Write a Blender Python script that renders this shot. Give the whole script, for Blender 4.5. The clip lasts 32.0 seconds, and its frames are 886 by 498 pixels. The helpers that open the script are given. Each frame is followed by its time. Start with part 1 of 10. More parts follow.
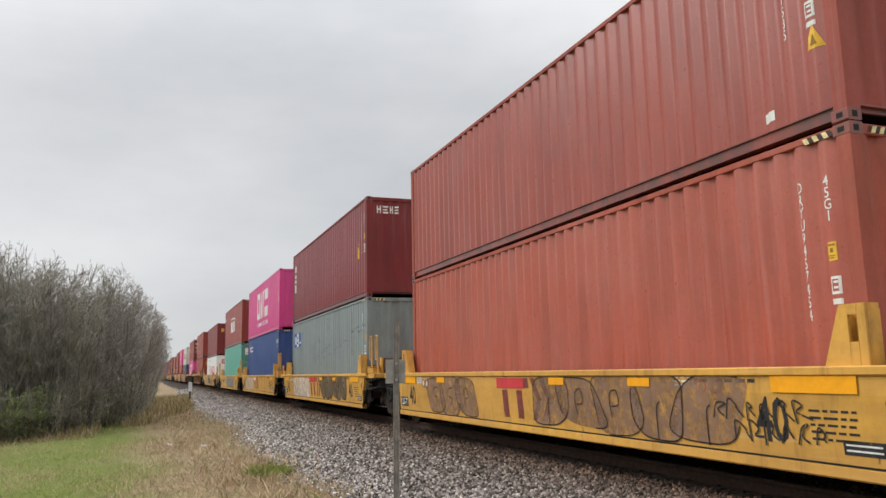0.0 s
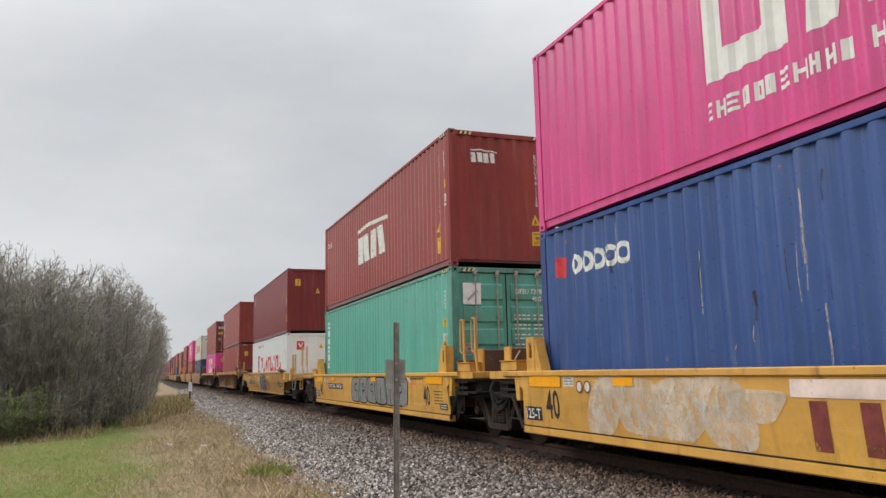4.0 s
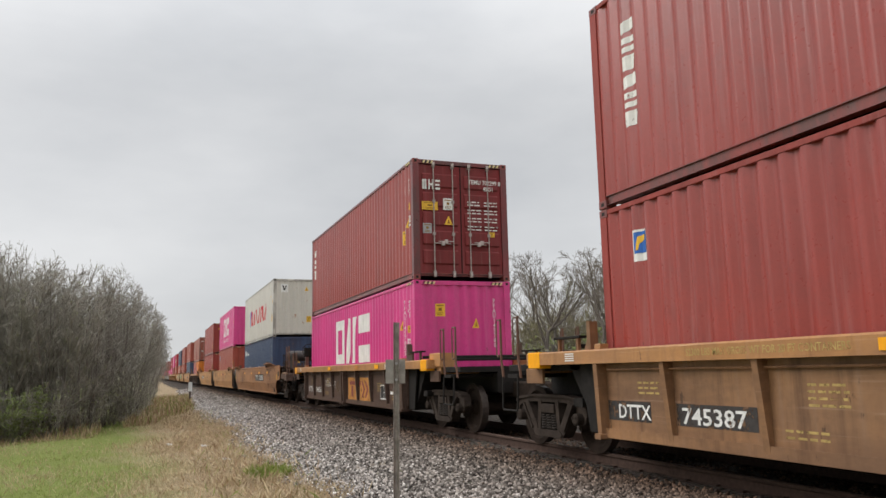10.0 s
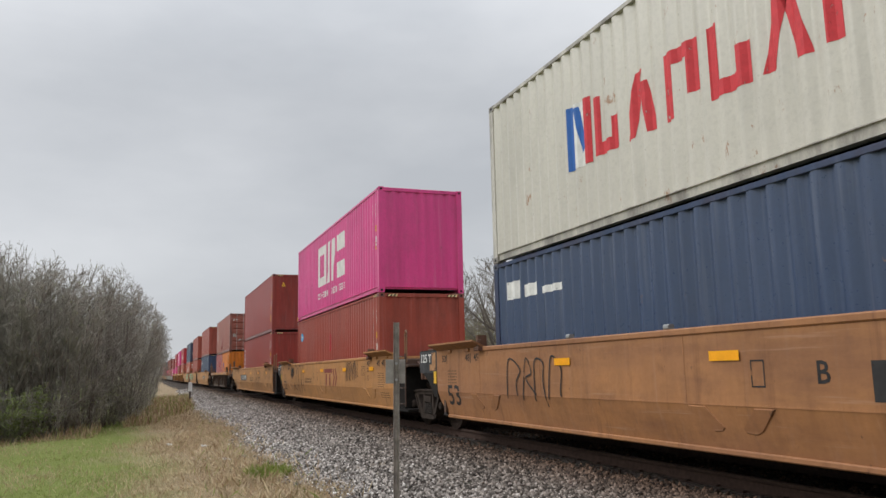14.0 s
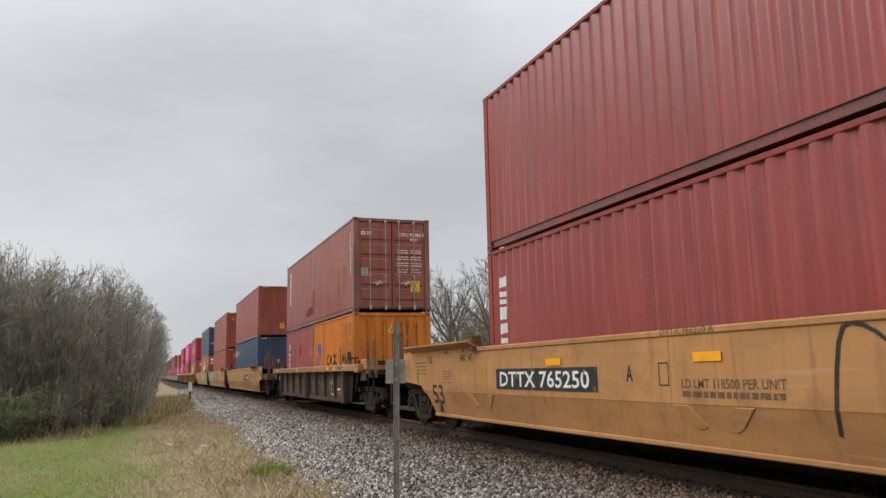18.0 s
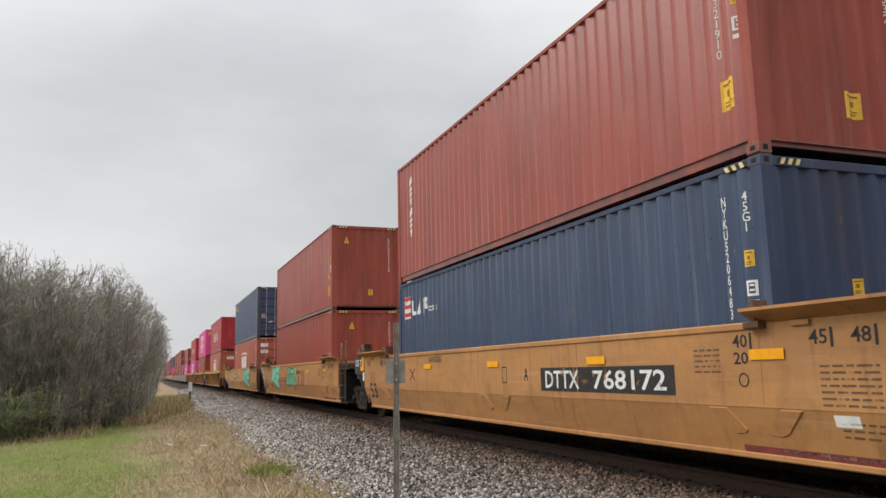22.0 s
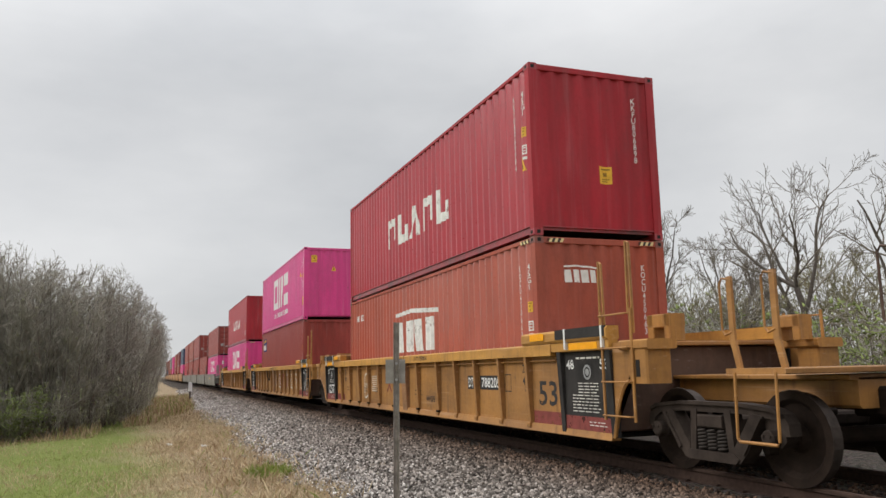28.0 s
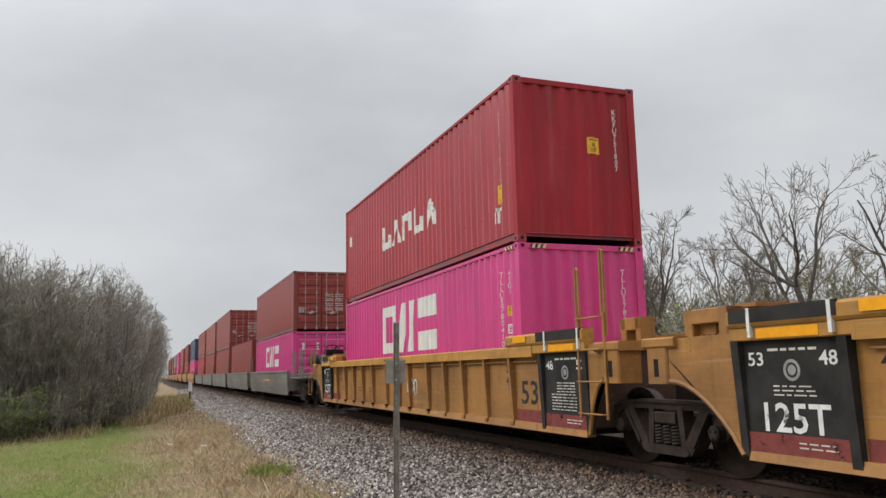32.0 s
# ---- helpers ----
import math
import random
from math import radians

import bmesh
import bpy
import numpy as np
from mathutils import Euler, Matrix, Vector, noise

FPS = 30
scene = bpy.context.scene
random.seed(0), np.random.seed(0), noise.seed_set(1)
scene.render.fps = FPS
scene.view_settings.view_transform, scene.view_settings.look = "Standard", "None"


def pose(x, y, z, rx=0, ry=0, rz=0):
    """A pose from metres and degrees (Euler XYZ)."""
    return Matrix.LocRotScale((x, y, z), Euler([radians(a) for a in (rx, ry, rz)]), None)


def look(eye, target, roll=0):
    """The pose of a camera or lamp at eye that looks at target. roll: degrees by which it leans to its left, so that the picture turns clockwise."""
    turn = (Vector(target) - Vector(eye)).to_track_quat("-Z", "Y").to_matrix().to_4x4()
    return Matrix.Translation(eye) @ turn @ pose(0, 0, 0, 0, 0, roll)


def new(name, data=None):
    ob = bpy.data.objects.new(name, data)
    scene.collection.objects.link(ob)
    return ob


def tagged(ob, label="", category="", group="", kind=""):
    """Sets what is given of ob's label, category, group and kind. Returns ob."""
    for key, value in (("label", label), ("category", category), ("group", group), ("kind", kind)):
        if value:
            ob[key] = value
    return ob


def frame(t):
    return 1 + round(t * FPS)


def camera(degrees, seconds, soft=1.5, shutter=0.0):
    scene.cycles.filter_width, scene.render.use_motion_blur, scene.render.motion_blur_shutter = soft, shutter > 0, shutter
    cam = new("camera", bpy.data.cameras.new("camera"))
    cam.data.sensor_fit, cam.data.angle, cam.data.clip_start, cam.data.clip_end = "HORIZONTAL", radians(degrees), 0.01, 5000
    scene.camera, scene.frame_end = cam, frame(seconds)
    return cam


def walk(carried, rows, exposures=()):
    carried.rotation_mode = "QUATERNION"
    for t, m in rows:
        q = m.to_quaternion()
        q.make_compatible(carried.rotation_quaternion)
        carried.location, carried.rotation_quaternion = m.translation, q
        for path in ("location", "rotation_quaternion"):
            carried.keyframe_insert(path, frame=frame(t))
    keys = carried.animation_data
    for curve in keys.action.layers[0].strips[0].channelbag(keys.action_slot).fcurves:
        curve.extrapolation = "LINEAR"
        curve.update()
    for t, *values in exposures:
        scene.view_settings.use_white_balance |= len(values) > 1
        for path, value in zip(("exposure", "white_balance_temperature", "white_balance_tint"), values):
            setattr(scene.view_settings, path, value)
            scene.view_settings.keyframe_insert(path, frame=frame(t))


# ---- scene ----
# ---------------------------------------------------------------- camera
EYE = (0.0, 0.0, 1.2)
CAM_POSE = pose(*EYE, 90 + 8.91, 1.21, -20.49)
cam = camera(59.43, 32.0, soft=1.5)
# the camera's own metering: a little darker while much sky is open, lighter behind a wall of containers
walk(cam, [(0.0, CAM_POSE), (32.0, CAM_POSE)], [(0.0, 0.04, 6480, 10), (2.0, 0.00, 6470, 10), (4.0, -0.04, 6450, 10), (7.0, -0.07, 6380, 10), (8.0, -0.12, 6380, 10), (9.0, 0.04, 6450, 10), (10.0, 0.03, 6500, 10),
    (11.0, 0.00, 6450, 10), (12.0, -0.03, 6480, 10), (13.0, -0.15, 6280, 10), (16.0, -0.07, 6380, 10), (18.0, -0.09, 6380, 10), (19.0, -0.15, 6300, 10), (21.0, 0.00, 6460, 10), (23.0, 0.04, 6530, 10), (24.0, 0.05, 6500, 10), (25.0, 0.00, 6530, 10), (26.0, 0.04, 6460, 10), (29.0, 0.00, 6530, 10), (31.0, -0.03, 6530, 10), (32.0, -0.12, 6400, 10)])


def travel(t):
    """Metres that the train has run at t seconds."""
    return 9.6616 * t + 0.001617 * t * t + 0.00000653 * t ** 3


TRACK = 6.88                    # x of the track's centre line; rail tops at z = 0

# ---------------------------------------------------------------- sky and light
world = bpy.data.worlds.new("overcast")
scene.world = world
world.use_nodes = True
wn, wl = world.node_tree.nodes, world.node_tree.links
wn.clear()
w_out = wn.new("ShaderNodeOutputWorld")
w_bg = wn.new("ShaderNodeBackground")
w_sky = wn.new("ShaderNodeTexSky")
w_sky.sky_type = "NISHITA"
w_sky.sun_disc = False
w_sky.sun_elevation, w_sky.sun_rotation = radians(38), radians(-62)
w_co = wn.new("ShaderNodeTexCoord")
w_map = wn.new("ShaderNodeMapping")
w_map.inputs["Scale"].default_value = (1.0, 1.0, 2.4)
w_map.inputs["Location"].default_value = (3.1, 0.6, 1.35)
w_no = wn.new("ShaderNodeTexNoise")
w_no.inputs["Scale"].default_value = 1.35
w_no.inputs["Detail"].default_value = 7.0
w_no.inputs["Roughness"].default_value = 0.52
w_ramp = wn.new("ShaderNodeValToRGB")
w_ramp.color_ramp.elements[0].position, w_ramp.color_ramp.elements[0].color = 0.34, (0.575, 0.588, 0.605, 1)
w_ramp.color_ramp.elements[1].position, w_ramp.color_ramp.elements[1].color = 0.66, (0.83, 0.832, 0.835, 1)
w_scl = wn.new("ShaderNodeMixRGB")
w_scl.blend_type = "MULTIPLY"
w_scl.inputs[0].default_value = 1.0
w_scl.inputs[2].default_value = (0.10, 0.10, 0.10, 1)
w_mix = wn.new("ShaderNodeMixRGB")
w_mix.inputs[0].default_value = 0.94          # the cloud deck hides nearly all of the blue
wl.new(w_co.outputs["Generated"], w_map.inputs["Vector"])
wl.new(w_map.outputs["Vector"], w_no.inputs["Vector"])
wl.new(w_no.outputs["Fac"], w_ramp.inputs["Fac"])
wl.new(w_sky.outputs["Color"], w_scl.inputs[1])
wl.new(w_scl.outputs["Color"], w_mix.inputs[1])
wl.new(w_ramp.outputs["Color"], w_mix.inputs[2])
# an overcast sky grows brighter towards the zenith
w_sep = wn.new("ShaderNodeSeparateXYZ")
wl.new(w_co.outputs["Generated"], w_sep.inputs[0])
w_rise = wn.new("ShaderNodeMapRange")
w_rise.interpolation_type = "SMOOTHSTEP"
w_rise.inputs["From Min"].default_value, w_rise.inputs["From Max"].default_value = 0.30, 1.0
w_rise.inputs["To Min"].default_value, w_rise.inputs["To Max"].default_value = 1.0, 3.1
wl.new(w_sep.outputs["Z"], w_rise.inputs["Value"])
w_zen = wn.new("ShaderNodeVectorMath")
w_zen.operation = "SCALE"
wl.new(w_mix.outputs["Color"], w_zen.inputs[0])
wl.new(w_rise.outputs["Result"], w_zen.inputs["Scale"])
wl.new(w_zen.outputs["Vector"], w_bg.inputs["Color"])
wl.new(w_bg.outputs["Background"], w_out.inputs["Surface"])
w_bg.inputs["Strength"].default_value = 1.0
sun = new("sun", bpy.data.lights.new("sun", "SUN"))
sun.data.energy, sun.data.angle, sun.data.color = 1.5, radians(32), (1.0, 0.975, 0.94)
sun.matrix_world = look((-36, 36, 36), (5, 14, 0))
scene.view_settings.exposure = 0.0


# ---------------------------------------------------------------- materials
def nodes_of(name):
    m = bpy.data.materials.new(name)
    m.use_nodes = True
    nt = m.node_tree
    return m, nt.nodes, nt.links, nt.nodes["Principled BSDF"]


def noise_node(n, l, scale, detail=4.0, rough=0.55, stretch=None, coord="Object", seed=0.0):
    co = n.new("ShaderNodeTexCoord")
    mp = n.new("ShaderNodeMapping")
    mp.inputs["Scale"].default_value = stretch or (1, 1, 1)
    mp.inputs["Location"].default_value = (seed, seed * 1.7, seed * 0.3)
    no = n.new("ShaderNodeTexNoise")
    no.inputs["Scale"].default_value, no.inputs["Detail"].default_value, no.inputs["Roughness"].default_value = scale, detail, rough
    l.new(co.outputs[coord], mp.inputs["Vector"])
    l.new(mp.outputs["Vector"], no.inputs["Vector"])
    return no.outputs["Fac"]


def ramp(n, l, fac, stops):
    r = n.new("ShaderNodeValToRGB")
    e = r.color_ramp.elements
    while len(e) < len(stops):
        e.new(0.5)
    for el, (p, c) in zip(e, stops):
        el.position = p
        el.color = (*c, 1) if len(c) == 3 else c
    l.new(fac, r.inputs["Fac"])
    return r.outputs["Color"]


def mix(n, l, a, b, fac, mode="MIX"):
    m = n.new("ShaderNodeMixRGB")
    m.blend_type = mode
    for sock, v in ((m.inputs[0], fac), (m.inputs[1], a), (m.inputs[2], b)):
        if hasattr(v, "is_output"):
            l.new(v, sock)
        elif isinstance(v, (int, float)):
            sock.default_value = v
        else:
            sock.default_value = (*v, 1)
    return m.outputs["Color"]


def bump(n, l, b, height, strength, dist=0.01):
    bp = n.new("ShaderNodeBump")
    bp.inputs["Strength"].default_value, bp.inputs["Distance"].default_value = strength, dist
    l.new(height, bp.inputs["Height"])
    l.new(bp.outputs["Normal"], b.inputs["Normal"])


G = lambda v: (v, v, v)


def painted(name, col, wear=0.5, fade=0.35, rough=0.5, rust=(0.10, 0.035, 0.015), streak=0.5, seed=0.0, dust=None, grime=0.7):
    """Weathered paint on steel: fading in patches, runs of dirt downwards, chips that show rust."""
    m, n, l, b = nodes_of(name)
    pale = tuple(min(1, c * 0.72 + 0.13) for c in col)
    dark = tuple(c * 0.50 for c in col)
    big = noise_node(n, l, 0.55, 5, 0.6, seed=seed)
    c = mix(n, l, col, pale, ramp(n, l, big, [(0.35, G(0)), (0.75, G(fade))]))
    runs = noise_node(n, l, 2.6, 5, 0.65, (1, 1, 0.10), seed=seed + 3)
    c = mix(n, l, c, dark, ramp(n, l, runs, [(0.42, G(0)), (0.74, G(streak))]))
    fine = noise_node(n, l, 16, 4, 0.7, seed=seed + 5)
    c = mix(n, l, c, dark, ramp(n, l, fine, [(0.45, G(0)), (0.9, G(0.4))]))
    blot = noise_node(n, l, 1.5, 7, 0.72, (1, 1, 0.6), seed=seed + 7)
    c = mix(n, l, c, tuple(v * 0.55 + 0.02 for v in col), ramp(n, l, blot, [(0.50, G(0)), (0.72, G(min(0.55, streak)))]))
    thin = noise_node(n, l, 9.0, 4, 0.6, (1, 1, 0.045), seed=seed + 21)
    c = mix(n, l, c, pale, ramp(n, l, thin, [(0.56, G(0)), (0.74, G(0.35))]))
    if dust:
        film = noise_node(n, l, 0.8, 6, 0.68, (1, 0.35, 1.1), seed=seed + 12)
        c = mix(n, l, c, dust, ramp(n, l, film, [(0.36, G(0.08)), (0.68, G(0.85))]))
        spots = noise_node(n, l, 3.2, 6, 0.7, (1, 0.7, 0.6), seed=seed + 15)
        c = mix(n, l, c, tuple(v * 0.45 for v in dust), ramp(n, l, spots, [(0.52, G(0)), (0.78, G(0.6))]))
        smear = noise_node(n, l, 0.9, 7, 0.70, (1, 0.30, 1.6), seed=seed + 31)
        c = mix(n, l, c, (dust[0] * 0.52, dust[1] * 0.50, dust[2] * 0.55), ramp(n, l, smear, [(0.44, G(0)), (0.70, G(grime))]))
        drips = noise_node(n, l, 4.0, 6, 0.68, (1, 1, 0.07), seed=seed + 37)
        c = mix(n, l, c, (rust[0] * 1.1, rust[1] * 0.95, rust[2] * 0.9), ramp(n, l, drips, [(0.55, G(0)), (0.72, G(0.60))]))
        scrape = noise_node(n, l, 5.0, 5, 0.65, (1, 0.09, 2.6), seed=seed + 41)
        c = mix(n, l, c, pale, ramp(n, l, scrape, [(0.60, G(0)), (0.70, G(0.45))]))
    chips = noise_node(n, l, 5.5, 8, 0.72, (1, 1, 0.45), seed=seed + 9)
    c = mix(n, l, c, rust, ramp(n, l, chips, [(0.70 - 0.10 * wear, G(0)), (0.73 - 0.09 * wear, G(0.85))]))
    l.new(c, b.inputs["Base Color"])
    low = rough - 0.08 if dust else rough - 0.28
    l.new(ramp(n, l, fine, [(0.2, G(low)), (0.9, G(low + 0.24))]), b.inputs["Roughness"])
    b.inputs["Specular IOR Level"].default_value = 0.3 if dust else 0.45
    bump(n, l, b, big, 0.25, 0.03)
    return m


def plain(name, col, rough=0.6, metal=0.0, var=0.25, scale=9.0, gloss=0.25, worn=0.0, film=1.0):
    """A mottled surface; worn is the share that has flaked off a painted mark, film how well it covers what lies under it."""
    m, n, l, b = nodes_of(name)
    f = noise_node(n, l, scale, 5, 0.65)
    c = mix(n, l, tuple(v * (1 - var) for v in col), tuple(min(1, v * (1 + var)) for v in col), ramp(n, l, f, [(0.3, G(0)), (0.72, G(1))]))
    l.new(c, b.inputs["Base Color"])
    b.inputs["Roughness"].default_value, b.inputs["Metallic"].default_value = rough, metal
    b.inputs["Specular IOR Level"].default_value = gloss
    bump(n, l, b, f, 0.2, 0.004)
    if worn:
        flake = noise_node(n, l, 7.0, 8, 0.74, (1, 1, 0.8), seed=4.0)
        t = 0.36 + 0.14 * worn
        l.new(ramp(n, l, flake, [(t - 0.05, G(0.12 * film)), (t + (0.03 if film == 1 else 0.16), G(film))]), b.inputs["Alpha"])
    return m


PAINT = {
    "oxide": painted("oxide_red_paint", (0.330, 0.062, 0.039), 0.25, 0.26, seed=1),
    "orange_red": painted("faded_orange_red_paint", (0.42, 0.088, 0.050), 0.2, 0.36, seed=2),
    "maroon": painted("maroon_paint", (0.215, 0.025, 0.027), 0.2, 0.10, seed=3),
    "rust_red": painted("rusty_red_paint", (0.33, 0.092, 0.060), 0.8, 0.45, seed=4),
    "brown": painted("brown_red_paint", (0.305, 0.047, 0.037), 0.25, 0.18, seed=5),
    "grey": painted("grey_green_paint", (0.235, 0.275, 0.275), 0.5, 0.3, rust=(0.16, 0.12, 0.09), seed=6),
    "pink": painted("magenta_paint", (0.66, 0.048, 0.235), 0.15, 0.15, seed=7),
    "blue": painted("blue_paint", (0.028, 0.075, 0.25), 0.45, 0.25, rust=(0.30, 0.16, 0.07), seed=8),
    "teal": painted("turquoise_paint", (0.115, 0.40, 0.315), 0.3, 0.2, rust=(0.10, 0.08, 0.05), seed=9),
    "white": painted("white_paint", (0.72, 0.73, 0.72), 0.25, 0.1, rust=(0.30, 0.17, 0.08), streak=0.12, seed=10),
    "cream": painted("yellowed_white_paint", (0.58, 0.545, 0.475), 0.75, 0.15, rust=(0.30, 0.14, 0.06), streak=0.28, seed=11),
    "navy": painted("navy_paint", (0.038, 0.062, 0.124), 0.3, 0.14, rust=(0.25, 0.14, 0.07), seed=12),
    "crimson": painted("crimson_paint", (0.40, 0.020, 0.032), 0.3, 0.15, seed=13),
    "orange": painted("orange_paint", (0.70, 0.205, 0.020), 0.55, 0.1, streak=0.9, seed=14),
    "yellow": painted("yellow_car_paint", (0.72, 0.385, 0.055), 0.45, 0.18, rust=(0.14, 0.07, 0.03), streak=0.35, seed=15, dust=(0.56, 0.295, 0.080), grime=0.45),
    "ochre": painted("dusty_ochre_car_paint", (0.50, 0.235, 0.075), 0.35, 0.12, rust=(0.12, 0.06, 0.03), streak=0.5, seed=16, dust=(0.42, 0.205, 0.080), grime=0.6),
    "dull_ochre": painted("grimy_dull_ochre_car_paint", (0.42, 0.190, 0.070), 0.5, 0.12, rust=(0.10, 0.05, 0.028), streak=0.6, seed=46, dust=(0.30, 0.140, 0.072)),
    "dull_yellow": painted("dusty_dull_yellow_car_paint", (0.56, 0.290, 0.050), 0.45, 0.15, rust=(0.12, 0.06, 0.03), streak=0.5, seed=47, dust=(0.40, 0.205, 0.066)),
    "rusty": painted("rusty_brown_end_steel", (0.175, 0.085, 0.050), 0.8, 0.10, rust=(0.06, 0.033, 0.022), streak=0.7, seed=48, dust=(0.13, 0.064, 0.042)),
    "edge": painted("worn_orange_edge_paint", (0.54, 0.255, 0.075), 0.55, 0.15, rust=(0.11, 0.055, 0.03), streak=0.5, seed=21, dust=(0.34, 0.175, 0.085)),
    "worn_edge": painted("rusty_orange_edge_paint", (0.48, 0.23, 0.085), 0.7, 0.15, rust=(0.12, 0.06, 0.035), streak=0.5, seed=23, dust=(0.30, 0.155, 0.085)),
    "faded_red": painted("faded_red_paint", (0.36, 0.075, 0.080), 0.35, 0.5, rust=(0.16, 0.10, 0.08), seed=24),
    "old_ochre": painted("grimy_ochre_car_paint", (0.36, 0.182, 0.078), 0.7, 0.10, rust=(0.07, 0.04, 0.025), streak=0.8, seed=17, dust=(0.19, 0.105, 0.060)),
    "gold": painted("golden_brown_car_paint", (0.47, 0.215, 0.046), 0.5, 0.12, rust=(0.10, 0.055, 0.028), streak=0.65, seed=18, dust=(0.29, 0.145, 0.055)),
    "gold_edge": painted("bright_golden_edge_paint", (0.62, 0.31, 0.055), 0.5, 0.12, rust=(0.12, 0.065, 0.03), streak=0.4, seed=22, dust=(0.42, 0.21, 0.06)),
    "grime": painted("brown_grime_car_paint", (0.115, 0.064, 0.043), 0.7, 0.06, rust=(0.04, 0.026, 0.018), streak=0.6, seed=19, dust=(0.082, 0.047, 0.033)),
    "silver": painted("grey_car_paint", (0.27, 0.265, 0.25), 0.75, 0.15, rust=(0.12, 0.075, 0.045), streak=0.7, seed=20, dust=(0.17, 0.135, 0.105)),
}
STEEL = plain("black_grimy_steel", (0.015, 0.0125, 0.011), 0.75, 0.0, 0.45, 7, 0.2)
TANK = plain("grimy_tank_steel", (0.046, 0.036, 0.033), 0.55, 0.0, 0.5, 3, 0.35)
IRON = plain("brown_cast_iron", (0.023, 0.0155, 0.0115), 0.9, 0.0, 0.45, 7, 0.10)
WHEEL = plain("worn_wheel_steel", (0.025, 0.016, 0.0115), 0.85, 0.0, 0.3, 9, 0.15)
CAST = plain("dusty_brown_cast_steel", (0.042, 0.031, 0.025), 0.9, 0.0, 0.45, 4, 0.15)
COIL = plain("grimy_spring_steel", (0.042, 0.034, 0.029), 0.8, 0.0, 0.3, 9, 0.2)
TREAD = plain("bright_tread_steel", (0.055, 0.042, 0.035), 0.6, 0.2, 0.3)
GALV = plain("galvanised_steel", (0.34, 0.34, 0.34), 0.5, 0.6)
ROD = plain("dull_worn_lock_rod_steel", (0.36, 0.31, 0.29), 0.6, 0.1, 0.45, 6)
DARK = plain("dark_shadow_steel", (0.018, 0.016, 0.015), 0.8)
SEAL = plain("black_rubber", (0.012, 0.011, 0.011), 0.9)
WHITE_INK = plain("white_lettering", (0.70, 0.69, 0.66), 0.6, 0, 0.15, 6, worn=0.25)
PINK_INK = plain("white_logo_paint", (0.70, 0.68, 0.65), 0.6, 0, 0.12, 2.5)
RED_INK = plain("red_lettering", (0.56, 0.045, 0.055), 0.6, 0, 0.15, worn=0.1)
BLACK_INK = plain("black_lettering", (0.030, 0.028, 0.028), 0.65, 0, 0.3, 6, worn=0.35)
SLATE = plain("faded_black_panel_paint", (0.050, 0.050, 0.053), 0.75, 0.0, 0.4, 4, 0.2)
BLACK_PAINT = plain("dusty_black_panel_paint", (0.034, 0.031, 0.029), 0.8, 0.0, 0.4, 3, 0.15)
TAN_INK = plain("faded_tan_lettering", (0.36, 0.19, 0.09), 0.7, 0, 0.3, worn=0.5)
DULL_INK = plain("worn_black_field", (0.048, 0.042, 0.039), 0.75, 0, 0.3, worn=0.55)
OLD_YELLOW = plain("faded_yellow_lettering", (0.40, 0.28, 0.10), 0.7, 0, 0.3, worn=0.5)
FADED_INK = plain("faded_dark_lettering", (0.13, 0.08, 0.045), 0.7, 0, 0.3, worn=0.5)
YELLOW_INK = plain("yellow_sticker", (0.72, 0.42, 0.045), 0.5, 0, 0.2, 7, worn=0.15)
STICKER_INK = plain("brown_sticker_print", (0.26, 0.14, 0.02), 0.6, 0, 0.3, 14)
PALE_HAZARD = plain("faded_pale_yellow_stripe", (0.66, 0.53, 0.27), 0.6, 0, 0.3, 14)
ORANGE_INK = plain("orange_reflector", (0.85, 0.36, 0.01), 0.4, 0, 0.1)
OLD_ORANGE = plain("worn_dull_orange_paint", (0.45, 0.20, 0.05), 0.7, 0, 0.3, 2, worn=0.35)
DEEP_BLUE = plain("faded_deep_blue_paint", (0.040, 0.050, 0.17), 0.6, 0, 0.25, 3, worn=0.15)
BLUE_INK = plain("blue_logo_paint", (0.03, 0.12, 0.40), 0.5, 0, 0.1)
MAROON_INK = plain("maroon_logo_paint", (0.20, 0.048, 0.040), 0.65, 0, 0.25, worn=0.3)
MAUVE = plain("mauve_spray_paint", (0.27, 0.165, 0.115), 0.7, 0, 0.35, 3, worn=0.15, film=0.72)
SMOKE = plain("thin_black_spray_over_yellow", (0.15, 0.105, 0.06), 0.7, 0, 0.5, 2, worn=0.4)
HAZE = plain("thin_white_spray_over_yellow", (0.74, 0.68, 0.60), 0.7, 0, 0.3, 2, worn=0.05, film=0.66)
FAINT = plain("faint_white_spray", (0.72, 0.68, 0.60), 0.7, 0, 0.3, 2, worn=0.15, film=0.5)
WASHED = plain("red_band_sprayed_over_white", (0.74, 0.58, 0.52), 0.7, 0, 0.3, 2, worn=0.1)
SCAR = plain("dark_rust_scars", (0.095, 0.045, 0.028), 0.9, 0, 0.35, 6, worn=0.6, film=0.62)
SCRATCH = plain("pale_scratches", (0.52, 0.46, 0.42), 0.7, 0, 0.3, 5, worn=0.4, film=0.7)
STAIN = plain("thin_brown_grime_film", (0.36, 0.185, 0.080), 0.8, 0, 0.3, 2.0, worn=0.8, film=0.55)
THIN_SPRAY = plain("thin_white_spray_lines", (0.80, 0.76, 0.70), 0.7, 0, 0.2, 3, worn=0.1, film=0.7)
NAVY_SPRAY = plain("dark_navy_spray_paint", (0.045, 0.050, 0.085), 0.7, 0, 0.3, 3)
TURQ = plain("turquoise_spray_paint", (0.18, 0.57, 0.42), 0.7, 0, 0.3, 3)
